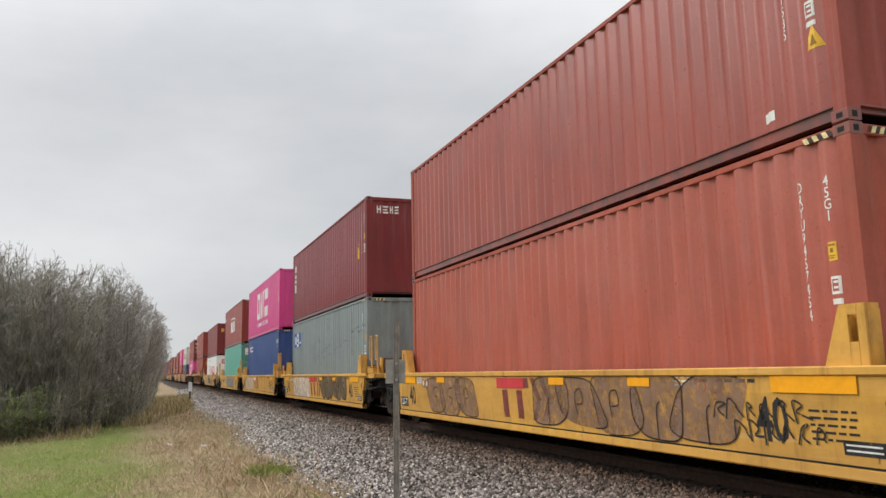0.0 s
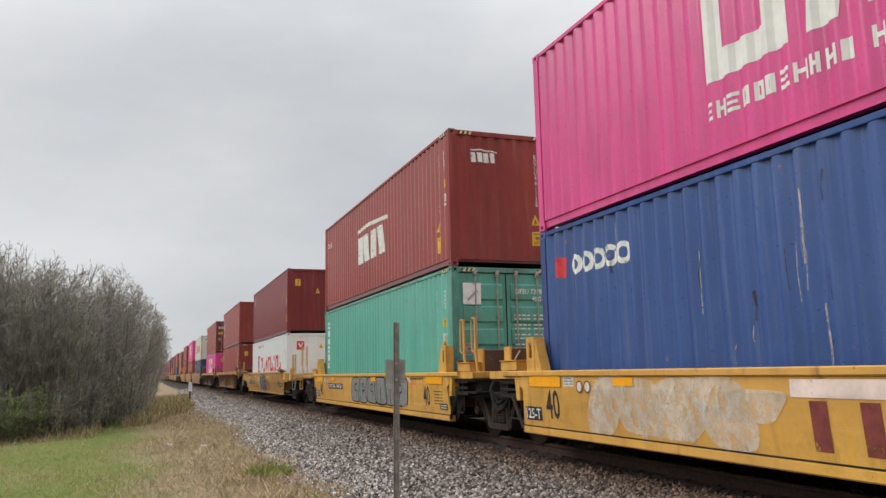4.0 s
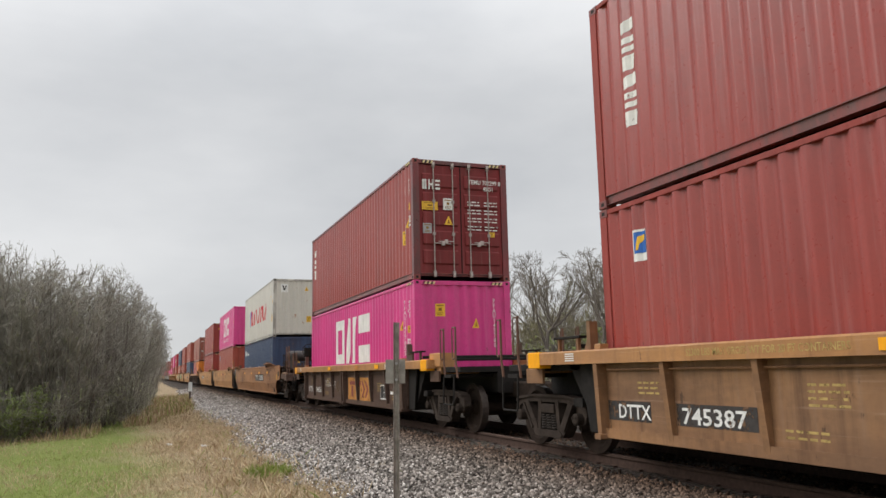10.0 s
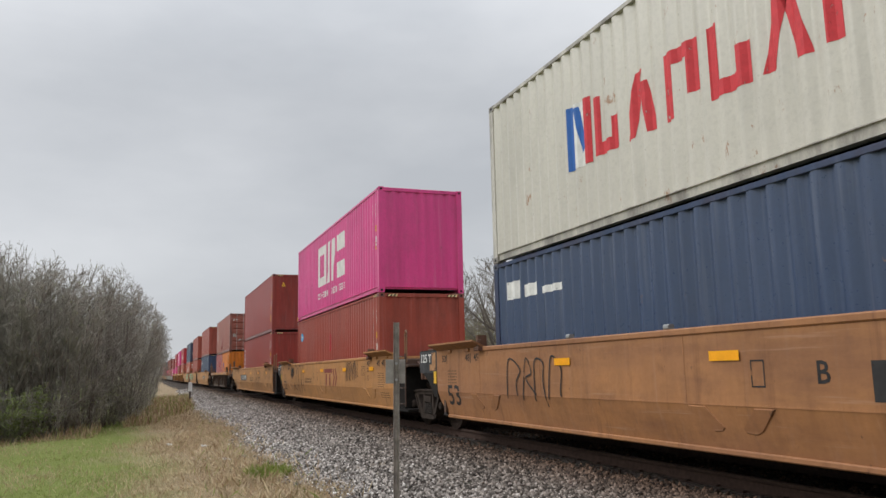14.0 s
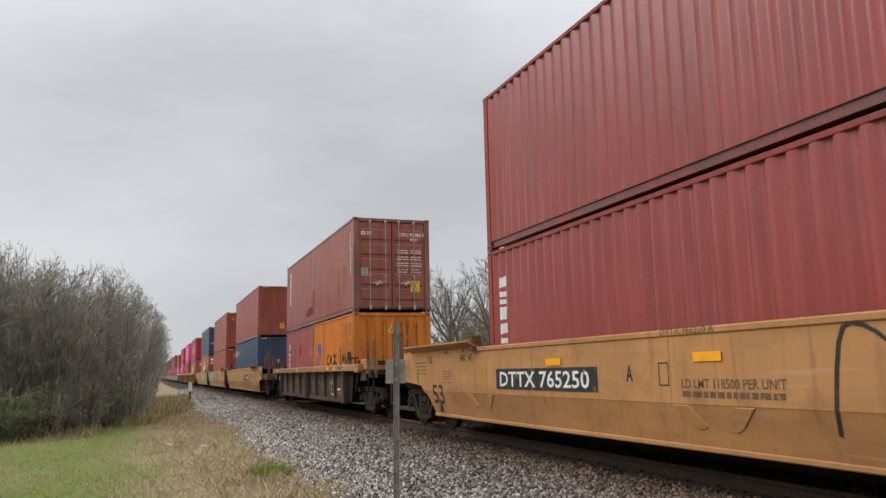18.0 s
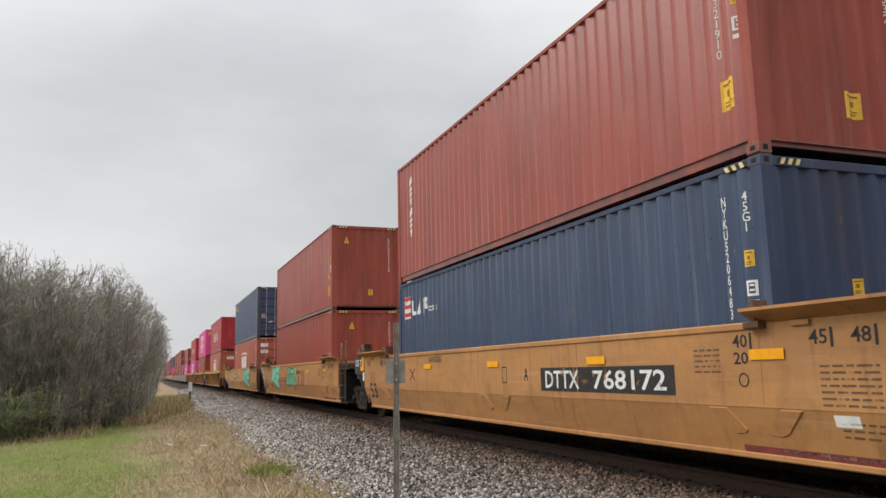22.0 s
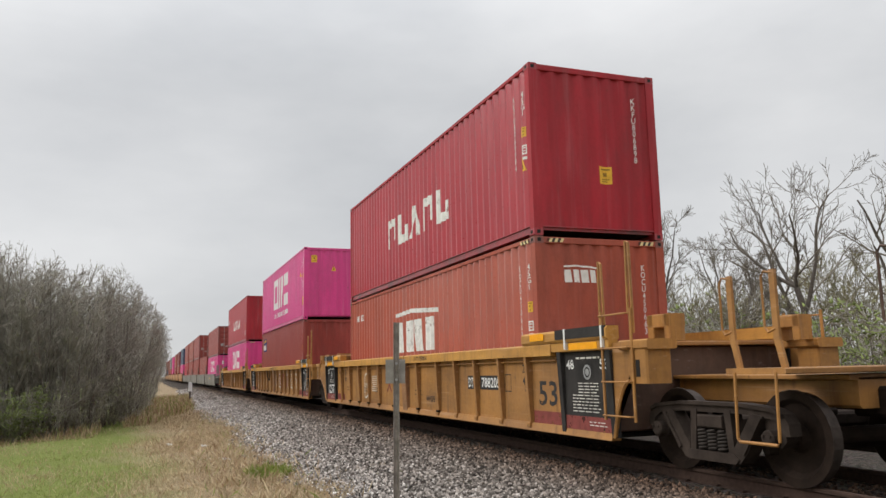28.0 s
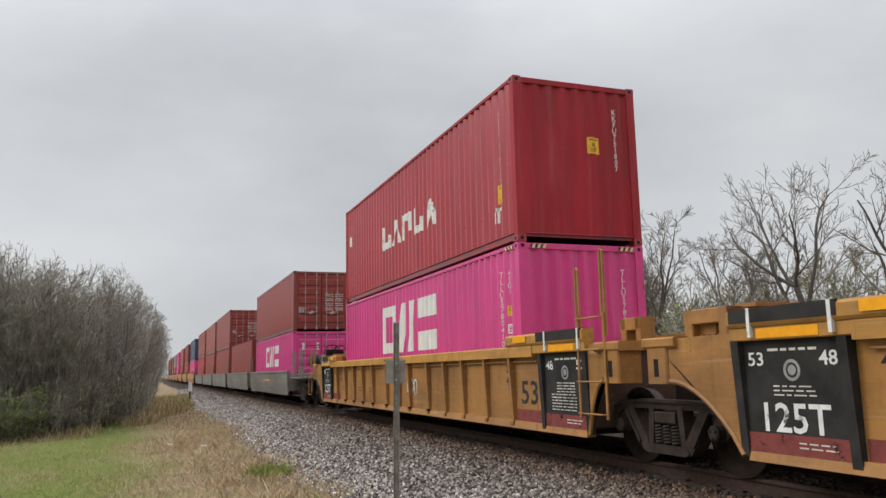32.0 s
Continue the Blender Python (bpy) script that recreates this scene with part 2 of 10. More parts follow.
OLD_WHITE = plain("grimed_white_lettering", (0.27, 0.235, 0.19), 0.75, 0, 0.3, 3, worn=0.45)
PALE_SPRAY = plain("white_spray_paint", (0.62, 0.59, 0.53), 0.7, 0, 0.3, 3, worn=0.35)
GREEN_SPRAY = plain("green_spray_paint", (0.16, 0.42, 0.25), 0.7, 0, 0.3, 3)


# ---------------------------------------------------------------- mesh tools
class Build:
    """Collects vertices and faces for one mesh."""

    def __init__(self):
        self.v, self.f, self.mi = [], [], []

    def add(self, verts, faces, mi=0):
        k = len(self.v)
        self.v += [tuple(p) for p in verts]
        self.f += [tuple(i + k for i in f) for f in faces]
        self.mi += [mi] * len(faces)
        return self

    def box(self, x0, x1, y0, y1, z0, z1, mi=0, c=0.0):
        """A box; c cuts its long edges by that much."""
        if c <= 0:
            v = [(x, y, z) for z in (z0, z1) for y in (y0, y1) for x in (x0, x1)]
            return self.add(v, [(0, 2, 3, 1), (4, 5, 7, 6), (0, 1, 5, 4), (2, 6, 7, 3), (0, 4, 6, 2), (1, 3, 7, 5)], mi)
        d = (x1 - x0, y1 - y0, z1 - z0)
        a = d.index(max(d))
        lo, hi = [x0, y0, z0], [x1, y1, z1]
        p, q = [i for i in range(3) if i != a]
        ring = [(lo[p] + c, lo[q]), (hi[p] - c, lo[q]), (hi[p], lo[q] + c), (hi[p], hi[q] - c),
                (hi[p] - c, hi[q]), (lo[p] + c, hi[q]), (lo[p], hi[q] - c), (lo[p], lo[q] + c)]
        return self.sweep(ring, a, lo[a], hi[a], mi)

    def sweep(self, ring, axis, s0, s1, mi=0):
        """A closed outline, drawn in the two other axes, swept along an axis."""
        p, q = [i for i in range(3) if i != axis]
        n, v = len(ring), []
        for s in (s0, s1):
            for a, b in ring:
                w = [0, 0, 0]
                w[axis], w[p], w[q] = s, a, b
                v.append(w)
        f = [(i, (i + 1) % n, n + (i + 1) % n, n + i) for i in range(n)] + [tuple(range(n))[::-1], tuple(range(n, 2 * n))]
        return self.add(v, f, mi)

    def tube(self, pts, r, sides=8, mi=0, closed=False):
        """A round bar along points; r may be one radius or one a point."""
        pts = [Vector(p) for p in pts]
        rs = r if isinstance(r, (list, tuple)) else [r] * len(pts)
        v, n = [], len(pts)
        for i, p in enumerate(pts):
            t = (pts[min(i + 1, n - 1)] - pts[max(i - 1, 0)]).normalized()
            a = t.orthogonal().normalized() if abs(t.z) > 0.99 else t.cross(Vector((0, 0, 1))).normalized()
            b = t.cross(a)
            v += [p + (a * math.cos(6.28319 * k / sides) + b * math.sin(6.28319 * k / sides)) * rs[i] for k in range(sides)]
        f = [(i * sides + k, i * sides + (k + 1) % sides, (i + 1) * sides + (k + 1) % sides, (i + 1) * sides + k) for i in range(n - 1) for k in range(sides)]
        f += [tuple(range(sides))[::-1], tuple(range((n - 1) * sides, n * sides))]
        return self.add(v, f, mi)

    def turned(self, prof, axis=0, sides=24, at=(0, 0, 0), mi=0):
        """A turned body: (s along the axis, radius) pairs."""
        v = []
        for s, r in prof:
            for k in range(sides):
                a = 6.28319 * k / sides
                w = [r * math.cos(a), r * math.sin(a)]
                w.insert(axis, s)
                v.append([w[i] + at[i] for i in range(3)])
        f = [(i * sides + k, i * sides + (k + 1) % sides, (i + 1) * sides + (k + 1) % sides, (i + 1) * sides + k) for i in range(len(prof) - 1) for k in range(sides)]
        f += [tuple(range(sides))[::-1], tuple(range((len(prof) - 1) * sides, len(prof) * sides))]
        return self.add(v, f, mi)

    def mesh(self, name, mats, smooth=False):
        me = bpy.data.meshes.new(name)
        me.from_pydata(self.v, [], self.f)
        for m in mats:
            me.materials.append(m)
        if len(mats) > 1:
            me.polygons.foreach_set("material_index", self.mi)
        bm = bmesh.new()
        bm.from_mesh(me)
        bmesh.ops.recalc_face_normals(bm, faces=bm.faces)
        bm.to_mesh(me)
        bm.free()
        if smooth:
            me.polygons.foreach_set("use_smooth", [True] * len(me.polygons))
        me.update()
        return me


def part(name, data, mat, parent, label="", at=None):
    """Links a mesh as one object under a thing; mat, where given, belongs to the object, so that meshes can be shared."""
    if isinstance(data, Build):
        data = data.mesh(name, [mat] if not isinstance(mat, (list, tuple)) else list(mat))
    ob = new(name, data)
    if mat is not None and not isinstance(mat, (list, tuple)):
        if not data.materials:
            data.materials.append(mat)
        if data.materials[0] is not mat:
            ob.material_slots[0].link = "OBJECT"
            ob.material_slots[0].material = mat
    ob.parent = parent
    if at is not None:
        ob.matrix_basis = at if isinstance(at, Matrix) else Matrix.Translation(at)
    if label:
        ob["label"] = label
    return ob


SHARED = {}


def shared(key, make, mats):
    if key not in SHARED:
        SHARED[key] = make().mesh(str(key[0]), mats, key[0] in ("side_panel", "end_panel", "rear_panel", "spring_nest"))
    return SHARED[key]


MOVERS = []                     # (thing, place along the train, height)


def ready(thing, u, z):
    MOVERS.append((thing, u, z))


# ---------------------------------------------------------------- shipping containers
CW = 2.438
PITCH = 0.278
DEPTH = 0.043
END_PITCH, END_DEPTH = 0.272, 0.036


def wave(s, pitch=PITCH):
    """Depth of the corrugation at s along a panel: 0 on the ridges."""
    q = (s % pitch) / pitch
    if q < 0.26:
        return 0.0
    if q < 0.50:
        return (q - 0.26) / 0.24
    if q < 0.76:
        return 1.0
    return 1 - (q - 0.76) / 0.24


def breaks(s0, s1, pitch=PITCH):
    out = [s0]
    k = math.floor(s0 / pitch)
    while k * pitch < s1:
        out += [s for s in (k * pitch, (k + 0.26) * pitch, (k + 0.50) * pitch, (k + 0.76) * pitch) if s0 + 1e-4 < s < s1 - 1e-4]
        k += 1
    return out + [s1]


def corrugated(s0, s1, z0, z1, face, inward, axis, pitch=PITCH, depth=DEPTH):
    """A corrugated sheet, upright: along y (axis 1) or x (axis 0); face is the ridges' place, inward the sign of the way in."""
    b = Build()
    ss = breaks(s0, s1, pitch)
    v = []
    for s in ss:
        d = face + inward * depth * wave(s, pitch)
        for z in (z0, z1):
            for t in (0.0, 0.004):
                v.append((d + inward * t, s, z) if axis == 1 else (s, d + inward * t, z))
    n = len(ss)
    f = []
    for i in range(n - 1):
        a, c = 4 * i, 4 * i + 4
        f += [(a, c, c + 2, a + 2), (a + 1, a + 3, c + 3, c + 1)]
    b.add(v, f)
    return b


def casting():
    b = Build()
    b.box(0, 0.162, 0, 0.178, 0, 0.118, c=0.012)
    b.box(-0.0015, 0.02, 0.055, 0.125, 0.035, 0.083, 1)
    b.box(0.05, 0.112, -0.0015, 0.02, 0.03, 0.088, 1)
    return b


def door_leaf(w, h):
    return Build().box(0, w, 0.0, 0.05, 0, h, c=0.008)


def door_panel(w, gap):
    """One of the five pressed fields of a door."""
    return Build().sweep([(0.002, 0.05), (-0.030, 0.09), (-0.030, gap - 0.09), (0.002, gap - 0.05)], 0, 0.09, w - 0.09)


def lock_rod(h):
    b = Build()
    b.tube([(0, 0, -0.05), (0, 0, h + 0.05)], 0.014, 8)
    for z in (0.02, h * 0.36, h * 0.66, h - 0.03):
        b.box(-0.034, 0.034, -0.020, 0.03, z - 0.034, z + 0.034, c=0.008)
    for z in (-0.06, h):
        b.box(-0.03, 0.03, -0.04, 0.02, z - 0.03, z + 0.06, c=0.008)
    return b


def rod_handle():
    b = Build()
    b.tube([(0, -0.02, 0), (0.06, -0.045, 0.0), (0.40, -0.045, -0.01)], 0.013, 6)
    b.box(0.16, 0.24, -0.06, 0.0, -0.05, 0.04, c=0.008)
    return b


SCUFFED = {}


def scuffed(colour):
    """The same paint on a container's frame, worn down to dark old steel by handling."""
    if colour in ("pink", "white") or "pink" in colour or "magenta" in colour:
        return PAINT[colour]
    if colour not in SCUFFED:
        m = PAINT[colour].copy()
        m.name = PAINT[colour].name + "_scuffed"
        n, l = m.node_tree.nodes, m.node_tree.links
        b = next(q for q in n if q.type == "BSDF_PRINCIPLED")
        was = b.inputs["Base Color"].links[0].from_socket
        rub = noise_node(n, l, 2.2, 7, 0.7, (1, 1, 0.35), seed=len(SCUFFED) + 30)
        l.new(mix(n, l, was, (0.060, 0.047, 0.043), ramp(n, l, rub, [(0.38, G(0.08)), (0.62, G(0.70))])), b.inputs["Base Color"])
        SCUFFED[colour] = m
    return SCUFFED[colour]


GRUBBY = {}


def grubby(colour):
    """The same paint, streaked with soot and rust: what the ends and corner posts look like."""
    if colour in ("white", "cream", "pink"):
        return PAINT[colour]
    if colour not in GRUBBY:
        m = PAINT[colour].copy()
        m.name = PAINT[colour].name + "_grubby"
        n, l = m.node_tree.nodes, m.node_tree.links
        b = next(q for q in n if q.type == "BSDF_PRINCIPLED")
        was = b.inputs["Base Color"].links[0].from_socket
        soot = noise_node(n, l, 1.6, 7, 0.70, (1, 1, 0.22), seed=len(GRUBBY) + 60)
        l.new(mix(n, l, was, (0.062, 0.030, 0.024), ramp(n, l, soot, [(0.42, G(0.05)), (0.70, G(0.45))])), b.inputs["Base Color"])
        b.inputs["Specular IOR Level"].default_value = 0.22
        for q in list(b.inputs["Roughness"].links):
            l.remove(q)
        b.inputs["Roughness"].default_value = 0.62
        GRUBBY[colour] = m
    return GRUBBY[colour]


def container(colour, length=12.192, high=2.896, doors=False, end=None, label="", group="containers on the train", marks=None):
    """A box container: its thing's origin lies on the track's line at the end that faces forwards, at the foot."""
    body = PAINT[colour]
    frame_paint = scuffed(end or colour) if doors or colour == "cream" else grubby(end or colour)
    endp = grubby(end or colour)
    rail_paint = scuffed(colour)
    c = tagged(new("shipping_container"), label, "container", group)
    hw = CW / 2
    key = (length, high)
    part("side_panel", shared(("side_panel",) + key + (0,), lambda: corrugated(0.11, length - 0.11, 0.166, high - 0.06, -hw + 0.012, 1, 1), [body]), body, c)
    part("side_panel", shared(("side_panel",) + key + (1,), lambda: corrugated(0.11, length - 0.11, 0.166, high - 0.06, hw - 0.012, -1, 1), [body]), body, c)
    for s in (-1, 1):
        x0, x1 = (-hw, -hw + 0.06) if s < 0 else (hw - 0.06, hw)
        part("top_rail", shared(("top_rail",) + key + (s,), lambda: Build().box(x0 + 0.003, x1 - 0.003, 0.16, length - 0.16, high - 0.078, high - 0.012, c=0.006), [body]), frame_paint, c)
        lip = [(0.008, 0.168), (0.008, 0.158), (0.036, 0.152), (0.038, 0.056), (0.016, 0.050), (0.016, 0.040), (0.13, 0.040), (0.13, 0.168)]
        part("bottom_rail", shared(("bottom_rail",) + key + (s,), lambda: Build().sweep([(s * (hw - d), z) for d, z in lip], 1, 0.16, length - 0.16), [body]), rail_paint, c)
        for y in (0, length - 0.15):
            part("corner_post", shared(("corner_post", high, s), lambda: Build().sweep(
                [(-hw + 0.002, 0.0), (-hw + 0.16, 0.0), (-hw + 0.16, 0.05), (-hw + 0.06, 0.09), (-hw + 0.06, 0.15), (-hw + 0.002, 0.15)] if s < 0 else
                [(hw - 0.16, 0.0), (hw - 0.002, 0.0), (hw - 0.002, 0.15), (hw - 0.06, 0.15), (hw - 0.06, 0.09), (hw - 0.16, 0.05)], 2, 0.10, high - 0.10), [endp]), frame_paint, c,
                at=Matrix.Translation((0, y, 0)) if y == 0 else Matrix.Translation((0, length, 0)) @ Matrix.Rotation(math.pi, 4, "Z") @ Matrix.Translation((0, 0, 0)))
        for y in (0, 1):
            for z in (0, 1):
                m = Matrix.Translation((s * (hw + 0.002), y * length + (-0.002 if y == 0 else 0.002), z * (high - 0.118))) @ Matrix.Diagonal((-s, 1 if y == 0 else -1, 1, 1))
                part("corner_casting", shared(("corner_casting",), casting, [IRON, DARK]), rail_paint, c, at=m)
    part("roof", shared(("roof",) + key, lambda: Build().box(-hw + 0.06, hw - 0.06, 0.1, length - 0.1, high - 0.055, high - 0.042), [body]), body, c)
    part("floor", shared(("under_floor",) + key, lambda: Build().box(-hw + 0.06, hw - 0.06, 0.1, length - 0.1, 0.10, 0.15), [STEEL]), STEEL, c)
    # the rear end, never seen close, and the end that faces forwards
    part("end_panel", shared(("rear_panel", high, length), lambda: corrugated(-hw + 0.1, hw - 0.1, 0.12, high - 0.1, length - 0.012, -1, 0, 0.25, 0.045), [body]), body, c)
    for y in (0.0, length - 0.09):
        part("end_header", shared(("end_header", high), lambda: Build().box(-hw + 0.162, hw - 0.162, 0.004, 0.086, high - 0.115, high - 0.012, c=0.008), [endp]), frame_paint, c, at=(0, y, 0))
        part("end_sill", shared(("end_sill", high, y > 0), lambda: Build().sweep([(0.05, 0.095), (0.05, 0.135), (0.004, 0.142), (0.004, 0.160), (0.086, 0.160), (0.086, 0.095)] if y == 0 else [(0.04, 0.095), (0.04, 0.135), (0.086, 0.142), (0.086, 0.160), (0.004, 0.160), (0.004, 0.095)], 0, -hw + 0.162, hw - 0.162), [endp]), rail_paint, c, at=(0, y, 0))
    if doors:
        w, h = hw - 0.165, high - 0.29
        for k, x in enumerate((-hw + 0.16, 0.005)):
            d = part("door", shared(("door", high), lambda: door_leaf(w, h), [endp]), endp, c, at=(x, 0.03, 0.155))
            gap = (h - 0.30) / 5
            for i in range(5):
                part("door_panel", shared(("door_panel", high), lambda: door_panel(w, gap), [endp]), endp, d, at=(0, 0, 0.15 + i * gap))
            for rx in (w * 0.34, w * 0.80) if k == 0 else (w * 0.20, w * 0.66):
                part("lock_rod", shared(("lock_rod", high), lambda: lock_rod(h), [ROD]), ROD, d, at=(rx, -0.045, 0))
                part("rod_handle", shared(("rod_handle",), rod_handle, [ROD]), ROD, d, at=Matrix.Translation((rx, -0.05, h * 0.27 + 0.05 * (rx > w / 2))) @ Matrix.Diagonal((1 if rx < w / 2 else -1, 1, 1, 1)))
        part("door_gasket", shared(("door_gasket", high), lambda: Build().box(-0.012, 0.008, 0.018, 0.06, 0.155, high - 0.13), [SEAL]), SEAL, c)
    else:
        part("end_panel", shared(("end_panel", high), lambda: corrugated(-hw + 0.155, hw - 0.155, 0.155, high - 0.1, 0.014, 1, 0, END_PITCH, END_DEPTH), [endp]), endp, c)
    return c


# ---------------------------------------------------------------- rail cars
WR = 0.457                      # wheel radius
WHEELSETS = []


def wheel(s):
    b = Build()
    prof = [(0.075, 0.0), (0.075, 0.10), (0.045, 0.13), (0.02, 0.34), (0.05, 0.385), (0.07, WR - 0.012), (0.062, WR), (-0.055, WR + 0.003), (-0.066, WR + 0.025), (-0.084, WR + 0.02), (-0.086, 0.39), (-0.03, 0.34), (-0.02, 0.15), (-0.09, 0.11), (-0.09, 0.0)]
    b.turned([(-p * s, r) for p, r in prof], 0, 28)
    n = 28
    for i in range(len(prof) - 1):
        if 5 <= i <= 8:
            for k in range(n):
                b.mi[i * n + k] = 1
    # balance marks cast on the plate
    for a in (0.3, 2.4, 4.4):
        b.box(-0.028 * s - 0.012, -0.028 * s + 0.012, 0.25 * math.cos(a) - 0.03, 0.25 * math.cos(a) + 0.03, 0.25 * math.sin(a) - 0.03, 0.25 * math.sin(a) + 0.03)
    return b


def side_frame():
    """One cast truck side: a crowned top member that turns down over the axle boxes, two diagonals to a flat foot, columns round the springs."""
    b = Build()
    t = 0.075
    top = [(-1.13, 0.50), (-1.12, 0.62), (-1.06, 0.71), (-0.94, 0.76), (-0.50, 0.80), (0.50, 0.80), (0.94, 0.76), (1.06, 0.71), (1.12, 0.62), (1.13, 0.50)]
    b.sweep(top + [(1.04, 0.50), (1.00, 0.60), (0.90, 0.655), (0.50, 0.69), (-0.50, 0.69), (-0.90, 0.655), (-1.00, 0.60), (-1.04, 0.50)], 0, -t, t)
    b.sweep([(y, z + 0.004) for y, z in top[2:8]] + [(y, z - 0.035) for y, z in top[7:1:-1]], 0, -t - 0.03, -t + 0.01)
    for s in (-1, 1):
        b.sweep([(s * 0.80, 0.68), (s * 0.64, 0.70), (s * 0.36, 0.33), (s * 0.34, 0.19), (s * 0.44, 0.18), (s * 0.56, 0.30), (s * 0.66, 0.46)], 0, -t - 0.02, t)
        b.sweep([(s * 0.80, 0.66), (s * 0.76, 0.67), (s * 0.49, 0.30), (s * 0.52, 0.27)], 0, -t - 0.045, -t)
        b.sweep([(s * 0.22, 0.72), (s * 0.32, 0.72), (s * 0.36, 0.24), (s * 0.27, 0.24)], 0, -t - 0.01, t)
        b.sweep([(s * 0.76, 0.70), (s * 0.80, 0.42), (s * 0.86, 0.38), (s * 0.98, 0.38), (s * 1.04, 0.44), (s * 1.05, 0.66), (s * 0.92, 0.72)], 0, -0.04, 0.10)
        b.turned([(-0.15, 0.0), (-0.15, 0.070), (-0.135, 0.088), (0.1, 0.088), (0.1, 0.0)], 0, 14, (0, s * 0.90, WR + 0.01))
        for k in range(3):
            a = 2.09 * k + 0.5
            b.turned([(-0.165, 0.0), (-0.165, 0.016), (-0.14, 0.016), (-0.14, 0.0)], 0, 6, (0, s * 0.90 + 0.052 * math.cos(a), WR + 0.01 + 0.052 * math.sin(a)))
    b.sweep([(-0.38, 0.17), (0.38, 0.17), (0.44, 0.22), (0.36, 0.275), (-0.36, 0.275), (-0.44, 0.22)], 0, -t - 0.035, t + 0.02)
    return b


def spring_nest():
    b = Build()
    for y in (-0.16, 0.0, 0.16):
        pts = [(0.055 * math.cos(k * 1.0472) - 0.05, y + 0.062 * math.sin(k * 1.0472), 0.285 + 0.21 * k / 34) for k in range(35)]
        b.tube(pts, 0.016, 5)
    return b


def bolster():
    b = Build()
    b.box(-1.02, 1.02, -0.20, 0.20, 0.48, 0.64, c=0.03)
    b.box(-0.45, 0.45, -0.26, 0.26, 0.60, 0.70, c=0.03)
    for s in (-1, 1):
        b.box(s * 1.08 - 0.05, s * 1.08 + 0.05, -0.20, 0.20, 0.52, 0.66, c=0.015)
    b.box(-0.9, 0.9, -0.62, -0.54, 0.28, 0.40, c=0.015)
    b.box(-0.9, 0.9, 0.54, 0.62, 0.28, 0.40, c=0.015)
    return b


def truck(car, y, spin=True):
    """A two-axle truck as a part of its car: bolster, with side frames, springs and wheelsets under it."""
    t = part("truck", shared(("truck",), bolster, [CAST]), CAST, car, "brown-black cast steel truck", at=(0, y, 0))
    for s in (-1, 1):
        part("side_frame", shared(("side_frame",), side_frame, [CAST]), CAST, t, at=(s * 1.03, 0, 0))
        part("spring_nest", shared(("spring_nest",), spring_nest, [COIL]), COIL, t, at=Matrix.Translation((s * 1.03, 0, 0)) @ Matrix.Diagonal((-s, 1, 1, 1)))
    for s in (-1, 1):
        if "wheelset" not in SHARED:
            b = wheel(1)
            b.v = [(x + 0.7175 + 0.03, yy, z) for x, yy, z in b.v]
            b2 = wheel(-1)
            b.add([(x - 0.7175 - 0.03, yy, z) for x, yy, z in b2.v], b2.f)
            k = len(b.mi) - len(b2.mi)
            b.mi[k:] = b2.mi
            b.turned([(-1.05, 0), (-1.05, 0.075), (-0.8, 0.09), (0.8, 0.09), (1.05, 0.075), (1.05, 0)], 0, 12)
            SHARED["wheelset"] = b.mesh("wheelset", [WHEEL, TREAD])
        w = part("wheelset", SHARED["wheelset"], None, t, at=(0, s * 0.90, WR))
        if spin:
            WHEELSETS.append((w, s * 0.90))
    return t



SW = 1.48                       # half the width of a well car over its sides
MIRROR = Matrix.Diagonal((-1, 1, 1, 1))
SIDES = ((-1, Matrix.Identity(4)), (1, MIRROR))


def plate(outline, face, thick=0.03, kink=None, tuck=0.0, foot=0.0):
    """An upright side sheet from its outline in (y, z); below the kink it leans inwards by tuck."""
    bm = bmesh.new()
    f = bm.faces.new([bm.verts.new((0, y, z)) for y, z in outline])
    if kink is not None:
        bmesh.ops.bisect_plane(bm, geom=list(bm.verts) + list(bm.edges) + list(bm.faces), plane_co=(0, 0, kink), plane_no=(0, 0, 1))
    for v in bm.verts:
        d = max(0.0, kink - v.co.z) / (kink - foot) * tuck if kink is not None else 0.0
        v.co.x = face + d
    bmesh.ops.triangulate(bm, faces=[f for f in bm.faces if len(f.verts) > 4])
    top = list(bm.faces)
    ret = bmesh.ops.extrude_face_region(bm, geom=top)
    for e in ret["geom"]:
        if isinstance(e, bmesh.types.BMVert):
            e.co.x += thick
    bmesh.ops.recalc_face_normals(bm, faces=bm.faces)
    me = bpy.data.meshes.new("sheet")
    bm.to_mesh(me)
    bm.free()
    return me


def plate_build(outline):
    """A thin raised patch on the leaning lower side of a smooth car."""
    b = Build()
    at = lambda z, out: -SW + max(0.0, 0.80 - z) / 0.46 * 0.11 - out
    n = len(outline)
    rim = [(at(z, -0.01), y, z) for y, z in outline]
    cy, cz = sum(q[0] for q in outline) / n, sum(q[1] for q in outline) / n
    top = [(at(z, 0.012), cy + (y - cy) * 0.90, cz + (z - cz) * 0.90) for y, z in outline]
    return b.add(rim + top, [(i, (i + 1) % n, n + (i + 1) % n, n + i) for i in range(n)] + [tuple(range(n, 2 * n))])


def mounted(name, data, mat, car, label=""):
    """The same part on both sides of a car."""
    if isinstance(data, Build):
        data = data.mesh(name, [mat])
    return [part(name, data, mat, car, label, at=m) for _, m in SIDES]


